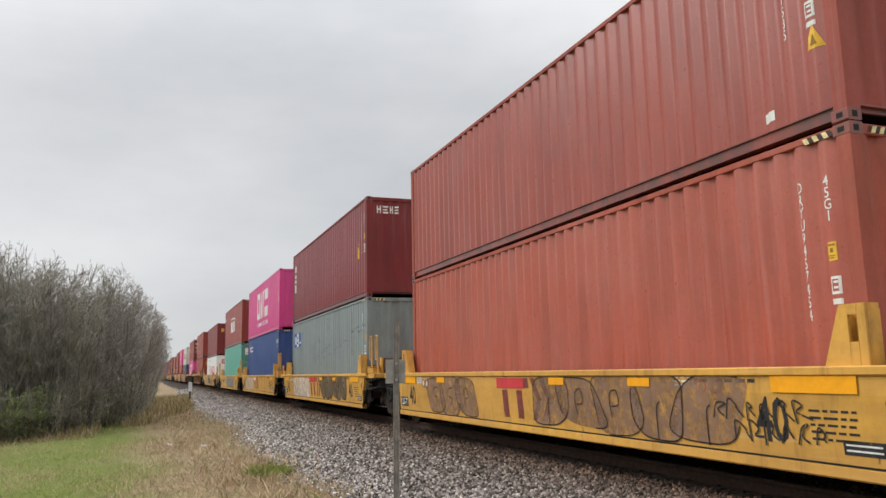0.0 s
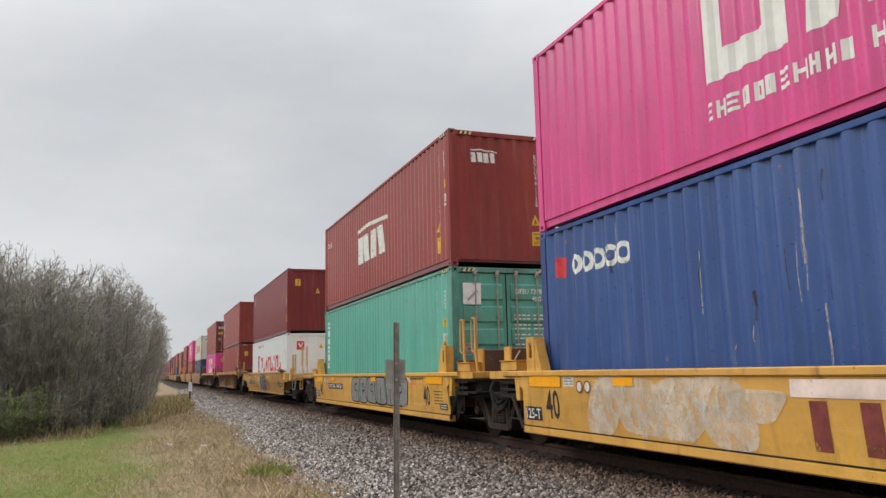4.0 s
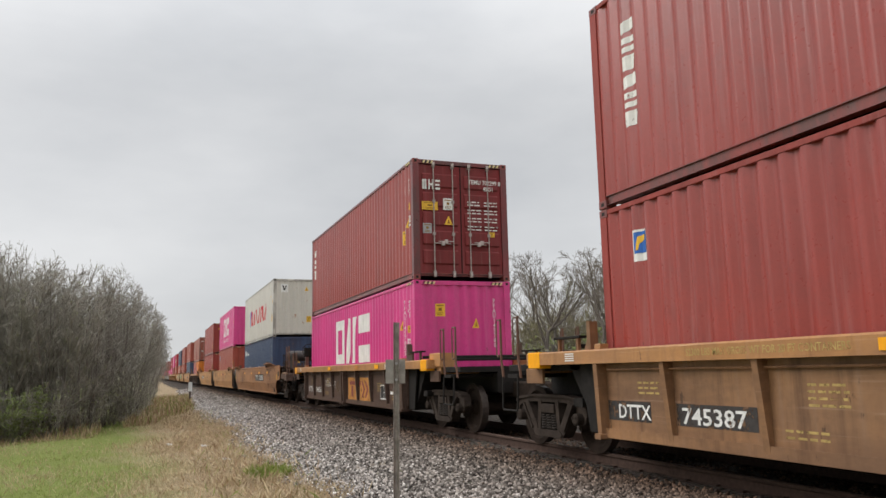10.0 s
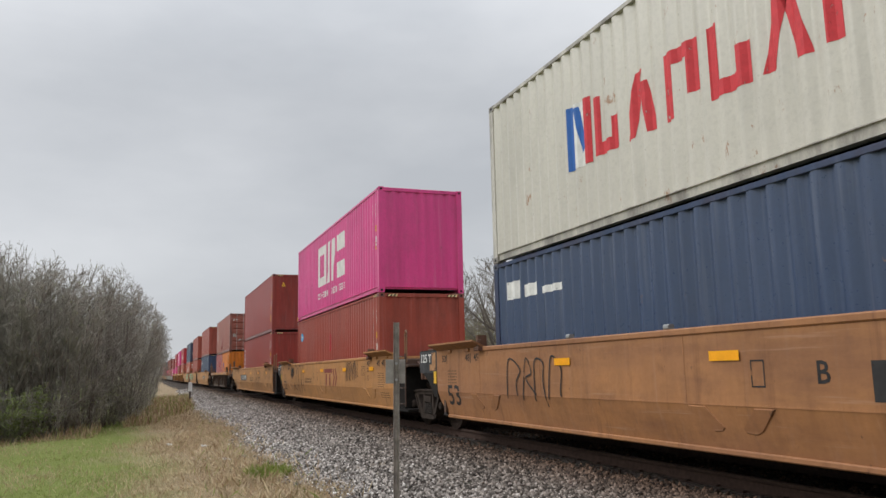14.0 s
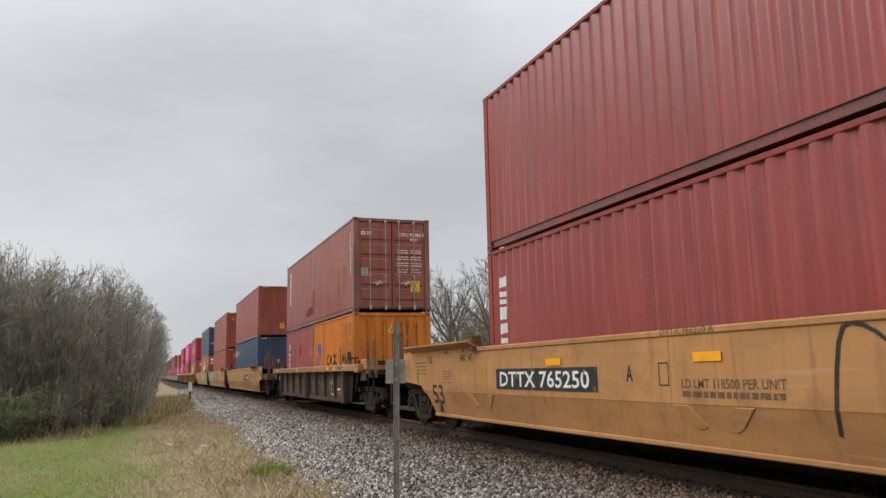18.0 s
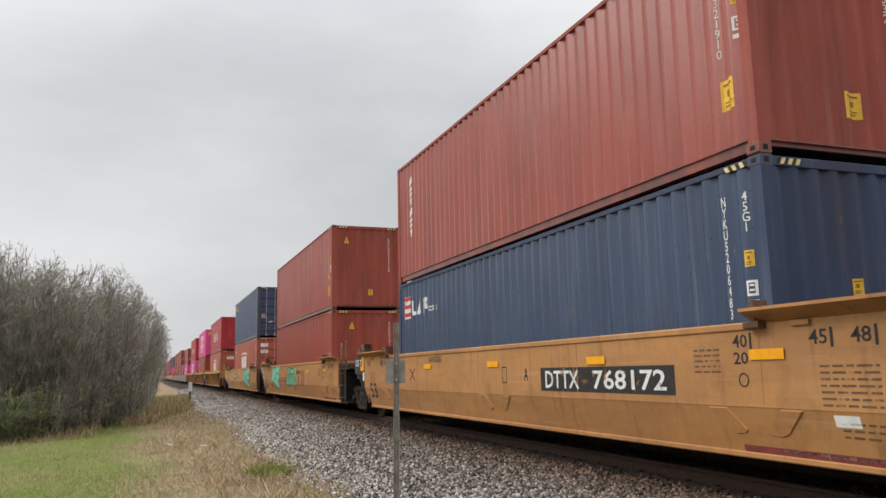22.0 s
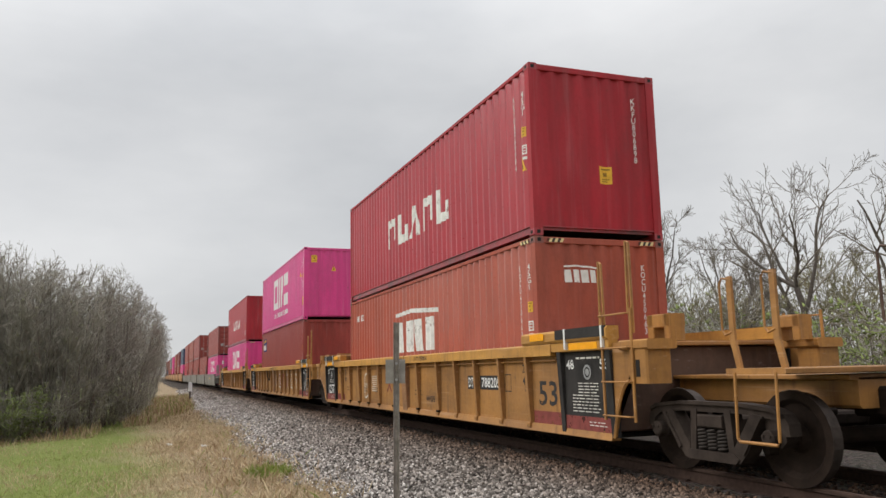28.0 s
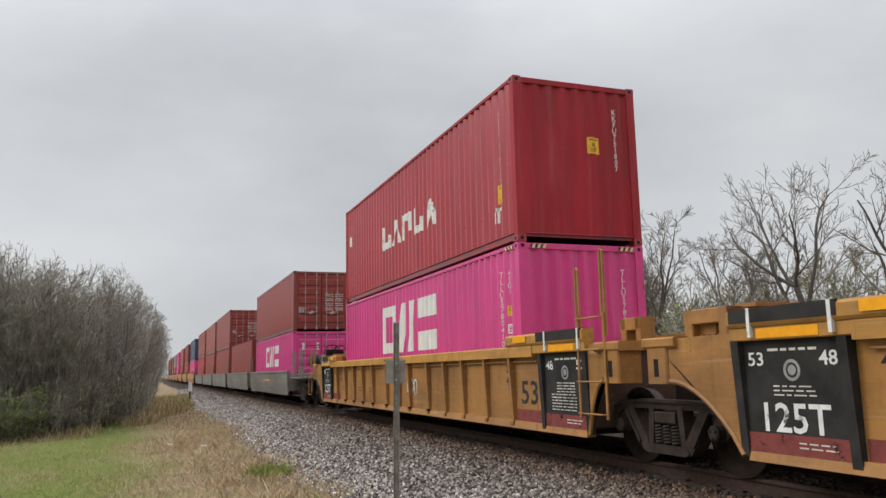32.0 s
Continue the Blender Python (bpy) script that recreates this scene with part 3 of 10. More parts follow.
def post_rail(car, mat, y, z0, z1, x=-1.32, wide=0.05):
    """A grab post: a flat bar with a bent foot that carries a narrow upright loop of rod."""
    mid = z0 + 0.36
    b = Build().sweep([(y - wide / 2, z0), (y + wide / 2, z0), (y + 0.07 + wide / 2, mid - 0.08), (y + 0.07 + wide / 2, z1), (y + 0.07 - wide / 2, z1), (y + 0.07 - wide / 2, mid - 0.06)], 0, x - 0.015, x + 0.015)
    b.tube([(x - 0.01, y + 0.07, z1 - 0.03), (x - 0.02, y + 0.16, z1 - 0.01), (x - 0.02, y + 0.20, z1 - 0.06), (x - 0.02, y + 0.20, mid + 0.04), (x - 0.02, y + 0.16, mid - 0.01), (x - 0.01, y + 0.07, mid + 0.02)], 0.013, 6)
    return mounted("grab_post", b, mat, car)


def ladder(car, mat, y0, y1, z0, z1, x=-1.45, rungs=4):
    b = Build().box(x - 0.010, x + 0.015, y0 - 0.022, y0 + 0.022, z0, z1, c=0.006).box(x - 0.010, x + 0.015, y1 - 0.022, y1 + 0.022, z0, z1, c=0.006)
    out = mounted("ladder", b, mat, car)
    r = Build().tube([(x + 0.01, y0, 0), (x - 0.05, y0 + 0.03, 0), (x - 0.05, y1 - 0.03, 0), (x + 0.01, y1, 0)], 0.012, 6).mesh("rung", [mat])
    for o in out:
        for k in range(rungs):
            part("rung", r, None, o, at=(0, 0, z0 + 0.06 + (z1 - z0 - 0.12) * k / (rungs - 1)))
    return out


def stirrup(car, mat, y, z0, z1, w=0.5, x=-1.40):
    return mounted("sill_step", Build().tube([(x, y - w / 2, z1), (x - 0.02, y - w / 2, z0 + 0.03), (x - 0.02, y - w / 2 + 0.03, z0), (x - 0.02, y + w / 2 - 0.03, z0), (x - 0.02, y + w / 2, z0 + 0.03), (x, y + w / 2, z1)], 0.017, 6), mat, car)


def guide(car, mat, y, z0, z1, w=0.26, x=-1.44, lean=0):
    """A container guide on the side's top: a plate with a slot, a back, and a sloped wedge towards the well where lean gives its side."""
    b = Build()
    b.box(x, x + 0.03, y - w / 2, y - 0.045, z0, z1, c=0.004).box(x, x + 0.03, y + 0.045, y + w / 2, z0, z1, c=0.004)
    b.box(x, x + 0.03, y - 0.045, y + 0.045, z0, z0 + 0.20).box(x, x + 0.03, y - 0.045, y + 0.045, z1 - 0.09, z1)
    b.box(x + 0.03, x + 0.16, y - w / 2, y - w / 2 + 0.025, z0, z1).box(x + 0.03, x + 0.16, y + w / 2 - 0.025, y + w / 2, z0, z1 - 0.12)
    b.box(x + 0.15, x + 0.17, y - w / 2, y + w / 2, z0, z1 - 0.05, 0)
    if lean:
        e = y + lean * w / 2
        ring = [(e, z0), (e + lean * 0.20, z0), (e + lean * 0.18, z0 + 0.06), (e + lean * 0.015, z1 - 0.02), (e, z1 - 0.02)]
        b.sweep(ring if lean > 0 else ring[::-1], 0, x + 0.012, x + 0.165)
    return mounted("container_guide", b, mat, car)


def hoop(car, mat, y, z0, z1, w=0.45, x=-1.30, leg=0.10):
    """An upright box frame beside a well's end, that guides a container in."""
    b = Build().box(x, x + 0.22, y - w / 2, y - w / 2 + leg, z0, z1, c=0.012).box(x, x + 0.22, y + w / 2 - leg, y + w / 2, z0, z1, c=0.012).box(x, x + 0.22, y - w / 2, y + w / 2, z1 - 0.16, z1 + 0.003, c=0.012)
    return mounted("guide_frame", b, mat, car)


def coupler(car, mat, y0, y1):
    b = Build().box(-0.17, 0.17, min(y0, y1), max(y0, y1), 0.66, 0.96, c=0.03)
    b.box(-0.24, 0.24, y1 - 0.14, y1 + 0.14, 0.68, 0.94, c=0.05)
    part("coupler", b, IRON, car)
    part("air_hose", Build().tube([(-0.35, y1 + 0.25 * (1 if y0 > y1 else -1), 0.7), (-0.38, y1 + 0.1 * (1 if y0 > y1 else -1), 0.45), (-0.30, y1, 0.38), (-0.22, y1, 0.5)], 0.022, 6), SEAL, car)


def brake_wheel(car, mat, x, y, z):
    rim = [(x + 0.28 * math.cos(k * 0.3927), y, z + 0.28 * math.sin(k * 0.3927)) for k in range(17)]
    b = Build().tube(rim, 0.017, 6)
    for k in range(4):
        a = k * math.pi / 4
        b.tube([(x - 0.28 * math.cos(a), y, z - 0.28 * math.sin(a)), (x, y - 0.03, z), (x + 0.28 * math.cos(a), y, z + 0.28 * math.sin(a))], 0.012, 5)
    w = part("hand_brake_wheel", b, mat, car)
    part("brake_gear_box", Build().box(x - 0.18, x + 0.18, y + 0.05, y + 0.30, z - 0.30, z + 0.12, c=0.04).box(x - 0.06, x + 0.06, y + 0.08, y + 0.22, 0.95, z - 0.28, c=0.01), STEEL, car)


def tank(car, x, y, z, r, length, axis=0):
    prof = [(-length / 2, 0.0), (-length / 2, r * 0.55), (-length / 2 + r * 0.3, r * 0.95), (-length / 2 + r * 0.45, r), (length / 2 - r * 0.45, r), (length / 2 - r * 0.3, r * 0.95), (length / 2, r * 0.55), (length / 2, 0.0)]
    part("air_tank", Build().turned(prof, axis, 36, (x, y, z)).mesh("air_tank", [TANK], True), None, car, "grimy dark steel air tank")
    for q in (-0.3, 0.3):
        ring = [(q * length - 0.03, r), (q * length - 0.03, r + 0.012), (q * length + 0.03, r + 0.012), (q * length + 0.03, r)]
        part("tank_strap", Build().turned(ring, axis, 36, (x, y, z)).mesh("tank_strap", [STEEL], True), None, car)


def centre_beam(car, mat, y0, y1, z0=0.72, z1=1.02, half=0.42):
    b = Build().box(-half, half, y0, y1, z0, z1, c=0.03).box(-half - 0.1, half + 0.1, y0, y1, z1 - 0.02, z1 + 0.03, c=0.008)
    part("draft_sill", b, mat, car)


def deck(car, mat, y0, y1, z, half=1.36):
    b = Build().box(-half, half, y0, y1, z, z + 0.05, c=0.006)
    n = max(2, int((y1 - y0) / 0.09))
    for k in range(n):
        y = y0 + (y1 - y0) * (k + 0.5) / n
        b.box(-half + 0.05, half - 0.05, y - 0.012, y + 0.012, z + 0.05, z + 0.066)
    part("end_deck", b, mat, car)


def under_gear(car, y0, y1):
    """Dark pipes, rods and a cross-member seen in the gaps between the wells."""
    b = Build().tube([(-0.9, y0, 0.62), (-0.95, (y0 + y1) / 2, 0.50), (-0.9, y1, 0.62)], 0.03, 6).tube([(0.6, y0, 0.6), (0.6, y1, 0.6)], 0.03, 6)
    b.box(-1.25, 1.25, (y0 + y1) / 2 - 0.12, (y0 + y1) / 2 + 0.12, 0.66, 0.78, c=0.02)
    part("brake_rigging", b, STEEL, car)


def well_bottom(car, mat, y0, y1, z):
    part("well_floor", Build().box(-SW + 0.16, SW - 0.16, y0, y1, z, z + 0.05, c=0.01), STEEL, car)


# ---- bright yellow five-unit car, short wells
def yellow_car(car, first=False, last=False):
    p = PAINT["yellow"]
    top, y0, y1 = 1.17, -0.38, 12.56
    for _, m in SIDES:
        part("side_sheet", plate([(y0, top - 0.04), (y0 - 0.02, 0.95), (y0 + 0.10, 0.88), (y0 + 0.02, 0.30), (y1 - 0.02, 0.30), (y1 - 0.10, 0.88), (y1 + 0.02, 0.95), (y1, top - 0.04)], -SW, 0.03, 0.93, 0.05, 0.3), p, car, at=m)
        part("top_chord", Build().sweep([(-SW - 0.035, top - 0.07), (-SW - 0.005, top - 0.09), (-SW + 0.13, top - 0.09), (-SW + 0.13, top), (-SW - 0.025, top), (-SW - 0.035, top - 0.012)], 1, y0 - 0.55, y1 + 0.55), p, car, at=m)
        part("bottom_chord", Build().sweep([(-SW + 0.040, 0.235), (-SW + 0.15, 0.235), (-SW + 0.15, 0.345), (-SW + 0.042, 0.345), (-SW + 0.026, 0.335), (-SW + 0.026, 0.25)], 1, y0 + 0.04, y1 - 0.04), p, car, at=m)
        # black strip added for the shadow line in the gap above the bottom chord
        part("chord_shade_strip", Build().box(-SW + 0.030, -SW + 0.06, y0 + 0.05, y1 - 0.05, 0.345, 0.360), STEEL, car, at=m)
        for y, s in ((y0, -1), (y1, 1)):
            ob = part("end_gusset", Build().sweep([(y + s * 0.02, 0.93), (y + s * 0.02, 1.12), (y + s * 0.20, 1.12), (y + s * 0.13, 0.72), (y + s * 0.01, 0.72)], 0, -SW + 0.005, -SW + 0.16), p, car, at=m)
            part("end_apron", Build().sweep([(y - s * 0.06, 0.27), (y - s * 0.06, 0.90), (y + s * 0.55, 0.90), (y + s * 0.34, 0.62), (y + s * 0.05, 0.27)], 0, -SW + 0.17, -SW + 0.21), STEEL, car, at=m)
            part("apron_strut", Build().tube([(-SW + 0.05, y + s * 0.36, 0.76), (-SW + 0.04, y - s * 0.02, 0.30)], 0.032, 6), CAST, car, at=m)
            for z in (0.985, 0.875, 0.765):
                a, b_ = sorted((y + s * 0.22, y + s * 0.84))
                part("step", Build().box(-SW + 0.05, -SW + 0.34, a, b_, z - 0.022, z + 0.022, c=0.006), STEEL, car, at=m)
    well_bottom(car, p, y0 + 0.1, y1 - 0.1, 0.28)
    for y, s in ((-0.02, 1), (12.24, -1)):
        guide(car, p, y, 1.165, 1.68, lean=s)
    for y, s in ((y0, -1), (y1, 1)):
        a, b_ = sorted((y, y + s * 1.18))
        part("end_bulkhead", Build().box(-SW + 0.2, SW - 0.2, y - 0.05, y + 0.05, 0.5, 1.40, c=0.01), PAINT["rusty"], car)
        part("end_sill", Build().box(-SW + 0.02, SW - 0.02, a, b_, 1.05, 1.17, c=0.012), p, car)
        part("under_sill", Build().box(-SW + 0.06, SW - 0.06, a, b_, 1.0, 1.045, c=0.008).box(-SW + 0.08, SW - 0.08, a, b_, 0.78, 0.82, c=0.008).box(-SW + 0.20, SW - 0.20, a + 0.02, b_ - 0.02, 0.70, 1.0, c=0.01).box(-SW + 0.06, -SW + 0.20, (a + b_) / 2 - 0.02, (a + b_) / 2 + 0.02, 0.82, 1.0), STEEL, car)
        part("end_box", Build().box(-SW + 0.05, -SW + 0.55, a + 0.20, b_ - 0.40, 1.17, 1.33, c=0.015), p, car)
        part("box_lid", Build().box(-SW + 0.03, -SW + 0.57, a + 0.18, b_ - 0.38, 1.331, 1.345), p, car)
        part("end_wall", Build().box(-SW + 0.30, SW - 0.30, y + s * 1.10 - 0.03, y + s * 1.10 + 0.03, 1.17, 1.56, c=0.01), PAINT["rusty"], car)
        part("wall_return", Build().box(-SW + 0.26, -SW + 0.30, min(y + s * 0.86, y + s * 1.1), max(y + s * 0.86, y + s * 1.1), 1.17, 1.58, c=0.008), p, car)
    for y in (-0.90, -1.46):
        post_rail(car, p, y, 1.17, 2.16)
    stirrup(car, STEEL, -0.7, 0.42, 1.0, 0.45, -1.36)
    stirrup(car, STEEL, 12.95, 0.42, 1.0, 0.45, -1.36)
    part("connector", Build().box(-0.32, 0.32, 13.6, 15.6, 0.66, 1.0, c=0.04).turned([(0.60, 0.0), (0.60, 0.36), (1.12, 0.36), (1.16, 0.30), (1.16, 0.0)], 2, 20, (0, 14.15, 0)), IRON, car)
    for x, y, sag in ((-1.30, 13.10, 0.50), (-1.22, 13.28, 0.62)):
        hang = [(x + 0.10, y, 1.0), (x, y + 0.12, 0.82), (x - 0.02, y + 0.38, sag + 0.08), (x - 0.02, y + 0.62, sag), (x, y + 0.86, sag + 0.12), (x + 0.02, y + 1.02, 0.86), (x + 0.12, y + 1.08, 1.0)]
        part("air_hose", Build().tube(hang, 0.032, 8), SEAL, car)
    part("tie_strap", Build().tube([(-1.12, 13.25, 1.50), (-1.16, 13.33, 1.38), (-1.14, 13.45, 1.27), (-1.2, 13.44, 1.17)], 0.016, 5), GALV, car)
    under_gear(car, 12.6, 13.3)
    if last:
        truck(car, 15.15)
        coupler(car, p, 15.6, 17.35)
        centre_beam(car, p, 12.6, 16.2)
        deck(car, p, 13.7, 16.0, 1.08, 1.3)
        for y in (15.85, 14.96):
            post_rail(car, p, y, 1.16, 2.22, -1.30)
        stirrup(car, p, 15.6, 0.62, 1.08, 0.5)
    else:
        truck(car, 14.15)


# ---- dusty yellow single car
def single_car(car):
    p = PAINT["dull_yellow"]
    ring = [(-2.1, 1.24), (-2.1, 0.90), (-0.98, 0.86), (-0.36, 0.34), (12.32, 0.34), (12.92, 0.86), (14.35, 0.90), (14.35, 1.24), (12.6, 1.26), (-0.4, 1.26)]
    for _, m in SIDES:
        part("side_sheet", plate(ring, -SW, 0.03, 0.85, 0.10, 0.34), p, car, at=m)
        part("top_chord", Build().box(-SW - 0.025, -SW + 0.12, -0.2, 12.4, 1.21, 1.31, c=0.015), p, car, at=m)
        part("bottom_chord", Build().box(-SW + 0.07, -SW + 0.16, -0.3, 12.2, 0.30, 0.36, c=0.012), p, car, at=m)
        for a, b_ in ((-1.30, 0.25), (11.95, 13.9)):
            part("flared_guard", Build().sweep([(-SW + 0.03, 1.29), (-SW - 0.15, 1.39), (-SW - 0.15, 1.415), (-SW + 0.05, 1.32)], 1, a, b_), p, car, at=m)
    well_bottom(car, p, -0.3, 12.2, 0.33)
    for y in (-0.5, 12.7):
        part("end_bulkhead", Build().box(-SW + 0.05, SW - 0.05, y - 0.06, y + 0.06, 0.5, 1.22, c=0.02), p, car)
    for y, s in ((-2.1, -1), (14.35, 1)):
        a, b_ = sorted((y - s * 1.5, y + s * 0.02))
        deck(car, p, a, b_, 1.14, SW - 0.1)
        centre_beam(car, p, *sorted((y - s * 1.6, y + s * 1.3)))
        part("end_box", Build().box(-SW + 0.02, -SW + 0.50, *sorted((y + s * 0.03, y + s * 0.50)), 0.92, 1.20, c=0.02), p, car)
        part("end_lug", Build().sweep([(y - s * 0.05, 1.22), (y + s * 0.30, 1.22), (y + s * 0.30, 1.42), (y + s * 0.12, 1.45), (y - s * 0.05, 1.30)], 0, -SW + 0.06, -SW + 0.20), p, car)
        part("cross_step", Build().box(-1.42, 1.42, *sorted((y + s * 0.8, y + s * 1.15)), 1.0, 1.06, c=0.01), p, car)
        for k in (0.55, 1.1):
            post_rail(car, p, y + s * k, 1.0, 1.98, -1.36)
        stirrup(car, GALV, y + s * 0.9, 0.58, 1.0, 0.6, -1.40)
        coupler(car, p, y + s * 0.9, y + s * 1.9)
        part("cut_lever", Build().tube([(-1.3, y + s * 1.25, 1.12), (-0.8, y + s * 1.3, 1.0), (-0.2, y + s * 1.5, 0.95)], 0.014, 6), GALV, car)
        under_gear(car, *sorted((y - s * 1.4, y - s * 0.2)))
    part("lever_hook", Build().tube([(0.4, 14.9, 1.2), (0.4, 14.9, 1.62), (0.4, 14.98, 1.74), (0.4, 15.12, 1.70), (0.4, 15.12, 1.56)], 0.016, 6), IRON, car)
    truck(car, -1.55)
    truck(car, 14.25)


# ---- grimy car with outside posts and a broad top flange
def ribbed_car(car, paint, flange):
    p, f = PAINT[paint], PAINT[flange]
    for _, m in SIDES:
        part("side_sheet", plate([(0.10, 1.26), (0.10, 0.36), (12.10, 0.36), (12.10, 1.26)], -SW + 0.10, 0.03, 0.8, 0.0, 0.3), p, car, at=m)
        part("top_flange", Build().sweep([(-SW - 0.06, 1.25), (-SW + 0.20, 1.25), (-SW + 0.20, 1.43), (-SW - 0.04, 1.43), (-SW - 0.06, 1.41)], 1, -1.72, 13.92), f, car, at=m)
        part("bottom_chord", Build().sweep([(-SW + 0.05, 0.32), (-SW + 0.2, 0.32), (-SW + 0.2, 0.42), (-SW + 0.05, 0.44)], 1, 0.10, 12.10), p, car, at=m)
        post = shared(("side_post",), lambda: Build().sweep([(-SW - 0.03, 1.25), (-SW + 0.11, 1.25), (-SW + 0.11, 0.36), (-SW + 0.05, 0.36)], 1, -0.04, 0.04), [p])
        for y in (1.62, 3.07, 4.52, 7.70, 9.20, 10.65):
            part("side_post", post, p, car, at=m @ Matrix.Translation((0, y, 0)))
        wide = shared(("joint_post",), lambda: Build().sweep([(-SW - 0.05, 1.30), (-SW + 0.11, 1.30), (-SW + 0.11, 0.32), (-SW - 0.01, 0.32)], 1, -0.045, 0.045).box(-SW - 0.05, -SW + 0.11, -0.07, 0.07, 0.30, 0.37, c=0.01), [p])
        for y in (5.93, 6.20, 0.18, 12.02):
            part("joint_post", wide, p, car, at=m @ Matrix.Translation((0, y, 0)))
        part("sheet_rod", Build().tube([(-SW + 0.06, 0.3, 1.17), (-SW + 0.06, 11.9, 1.17)], 0.014, 6), p, car, at=m)
        for a in (-1.66, 13.50):
            part("flange_end", Build().box(-SW - 0.065, -SW + 0.12, a, a + 0.36, 1.20, 1.435, c=0.012), f if f is PAINT["worn_edge"] else ORANGE_INK, car, at=m)
        for y, q in ((0.12, -1), (12.08, 1)):
            part("end_gusset", plate([(y, 1.26), (y, 0.36), (y + q * 0.40, 0.36), (y + q * 0.62, 1.26)], -SW + 0.13, 0.03), STEEL, car, at=m)
        for y in (-2.02, 13.70):
            part("hanger_plate", Build().box(-SW + 0.08, -SW + 0.12, y, y + 0.52, 0.98, 1.20, c=0.006), p, car, at=m)
        for y, q in ((0.0, -1), (12.2, 1)):
            ring = [(y + q * 0.03, 1.425), (y + q * 0.20, 1.425), (y + q * 0.12, 1.56), (y + q * 0.11, 1.81), (y + q * 0.04, 1.81)]
            part("wedge_guide", Build().sweep(ring if q > 0 else ring[::-1], 0, -SW + 0.04, -SW + 0.16), p, car, at=m)
            for k in (0.40, 0.92):
                part("bench_leg", Build().box(-SW + 0.05, -SW + 0.10, y + q * k - 0.025, y + q * k + 0.025, 1.425, 1.60, c=0.005), p, car, at=m)
            part("bench_rail", Build().box(-SW + 0.03, -SW + 0.16, *sorted((y + q * 0.30, y + q * 1.02)), 1.60, 1.635, c=0.006), STEEL, car, at=m)
            part("edge_clip", Build().box(-SW - 0.02, -SW + 0.10, *sorted((y - q * 0.30, y - q * 0.16)), 1.425, 1.50, c=0.01), f, car, at=m)
    well_bottom(car, p, 0.1, 12.1, 0.33)
    for y in (-0.12, 12.32):
        part("end_bulkhead", Build().box(-SW + 0.14, SW - 0.14, y - 0.04, y + 0.04, 0.36, 1.24, c=0.01), STEEL, car)
    for y, s in ((0.0, -1), (12.2, 1)):
        a, b_ = sorted((y + s * 0.2, y + s * 2.9))
        part("end_platform", Build().box(-SW + 0.2, SW - 0.2, a, b_, 1.16, 1.27, c=0.012).box(-0.5, 0.5, a, b_, 0.75, 1.16, c=0.03), STEEL, car)
        part("cross_beam", Build().box(-SW + 0.15, SW - 0.15, *sorted((y + s * 1.72, y + s * 1.95)), 1.13, 1.275, c=0.015), f, car)
        if s < 0:
            part("corner_box", Build().box(-SW + 0.10, -SW + 0.42, *sorted((y + s * 1.42, y + s * 2.05)), 1.275, 1.56, c=0.015), f, car)
        part("cross_step", Build().box(-1.40, 1.40, *sorted((y + s * 2.35, y + s * 2.7)), 1.06, 1.12, c=0.01), STEEL, car)
        for k in (2.30, 2.95):
            post_rail(car, PAINT["rusty"], y + s * k, 1.06, 2.04, -1.36, 0.035)
        stirrup(car, STEEL, y + s * 2.6, 0.55, 1.08, 0.55, -1.40)
        coupler(car, p, y + s * 2.4, y + s * 3.85)
        part("slope_sheet", Build().sweep([(y + s * 0.2, 1.24), (y + s * 0.2, 0.50), (y + s * 0.32, 0.50), (y + s * 0.9, 1.24)], 0, -SW + 0.2, SW - 0.2), STEEL, car)
        part("roller_bar", Build().box(-1.25, 1.25, *sorted((y + s * 0.6, y + s * 0.72)), 1.47, 1.53, c=0.01), STEEL, car)
        part("roller_bar", Build().box(-1.25, 1.25, *sorted((y + s * 1.1, y + s * 1.22)), 1.40, 1.46, c=0.01), STEEL, car)
        under_gear(car, *sorted((y + s * 0.5, y + s * 1.0)))
    truck(car, -1.50)
    truck(car, 14.10)


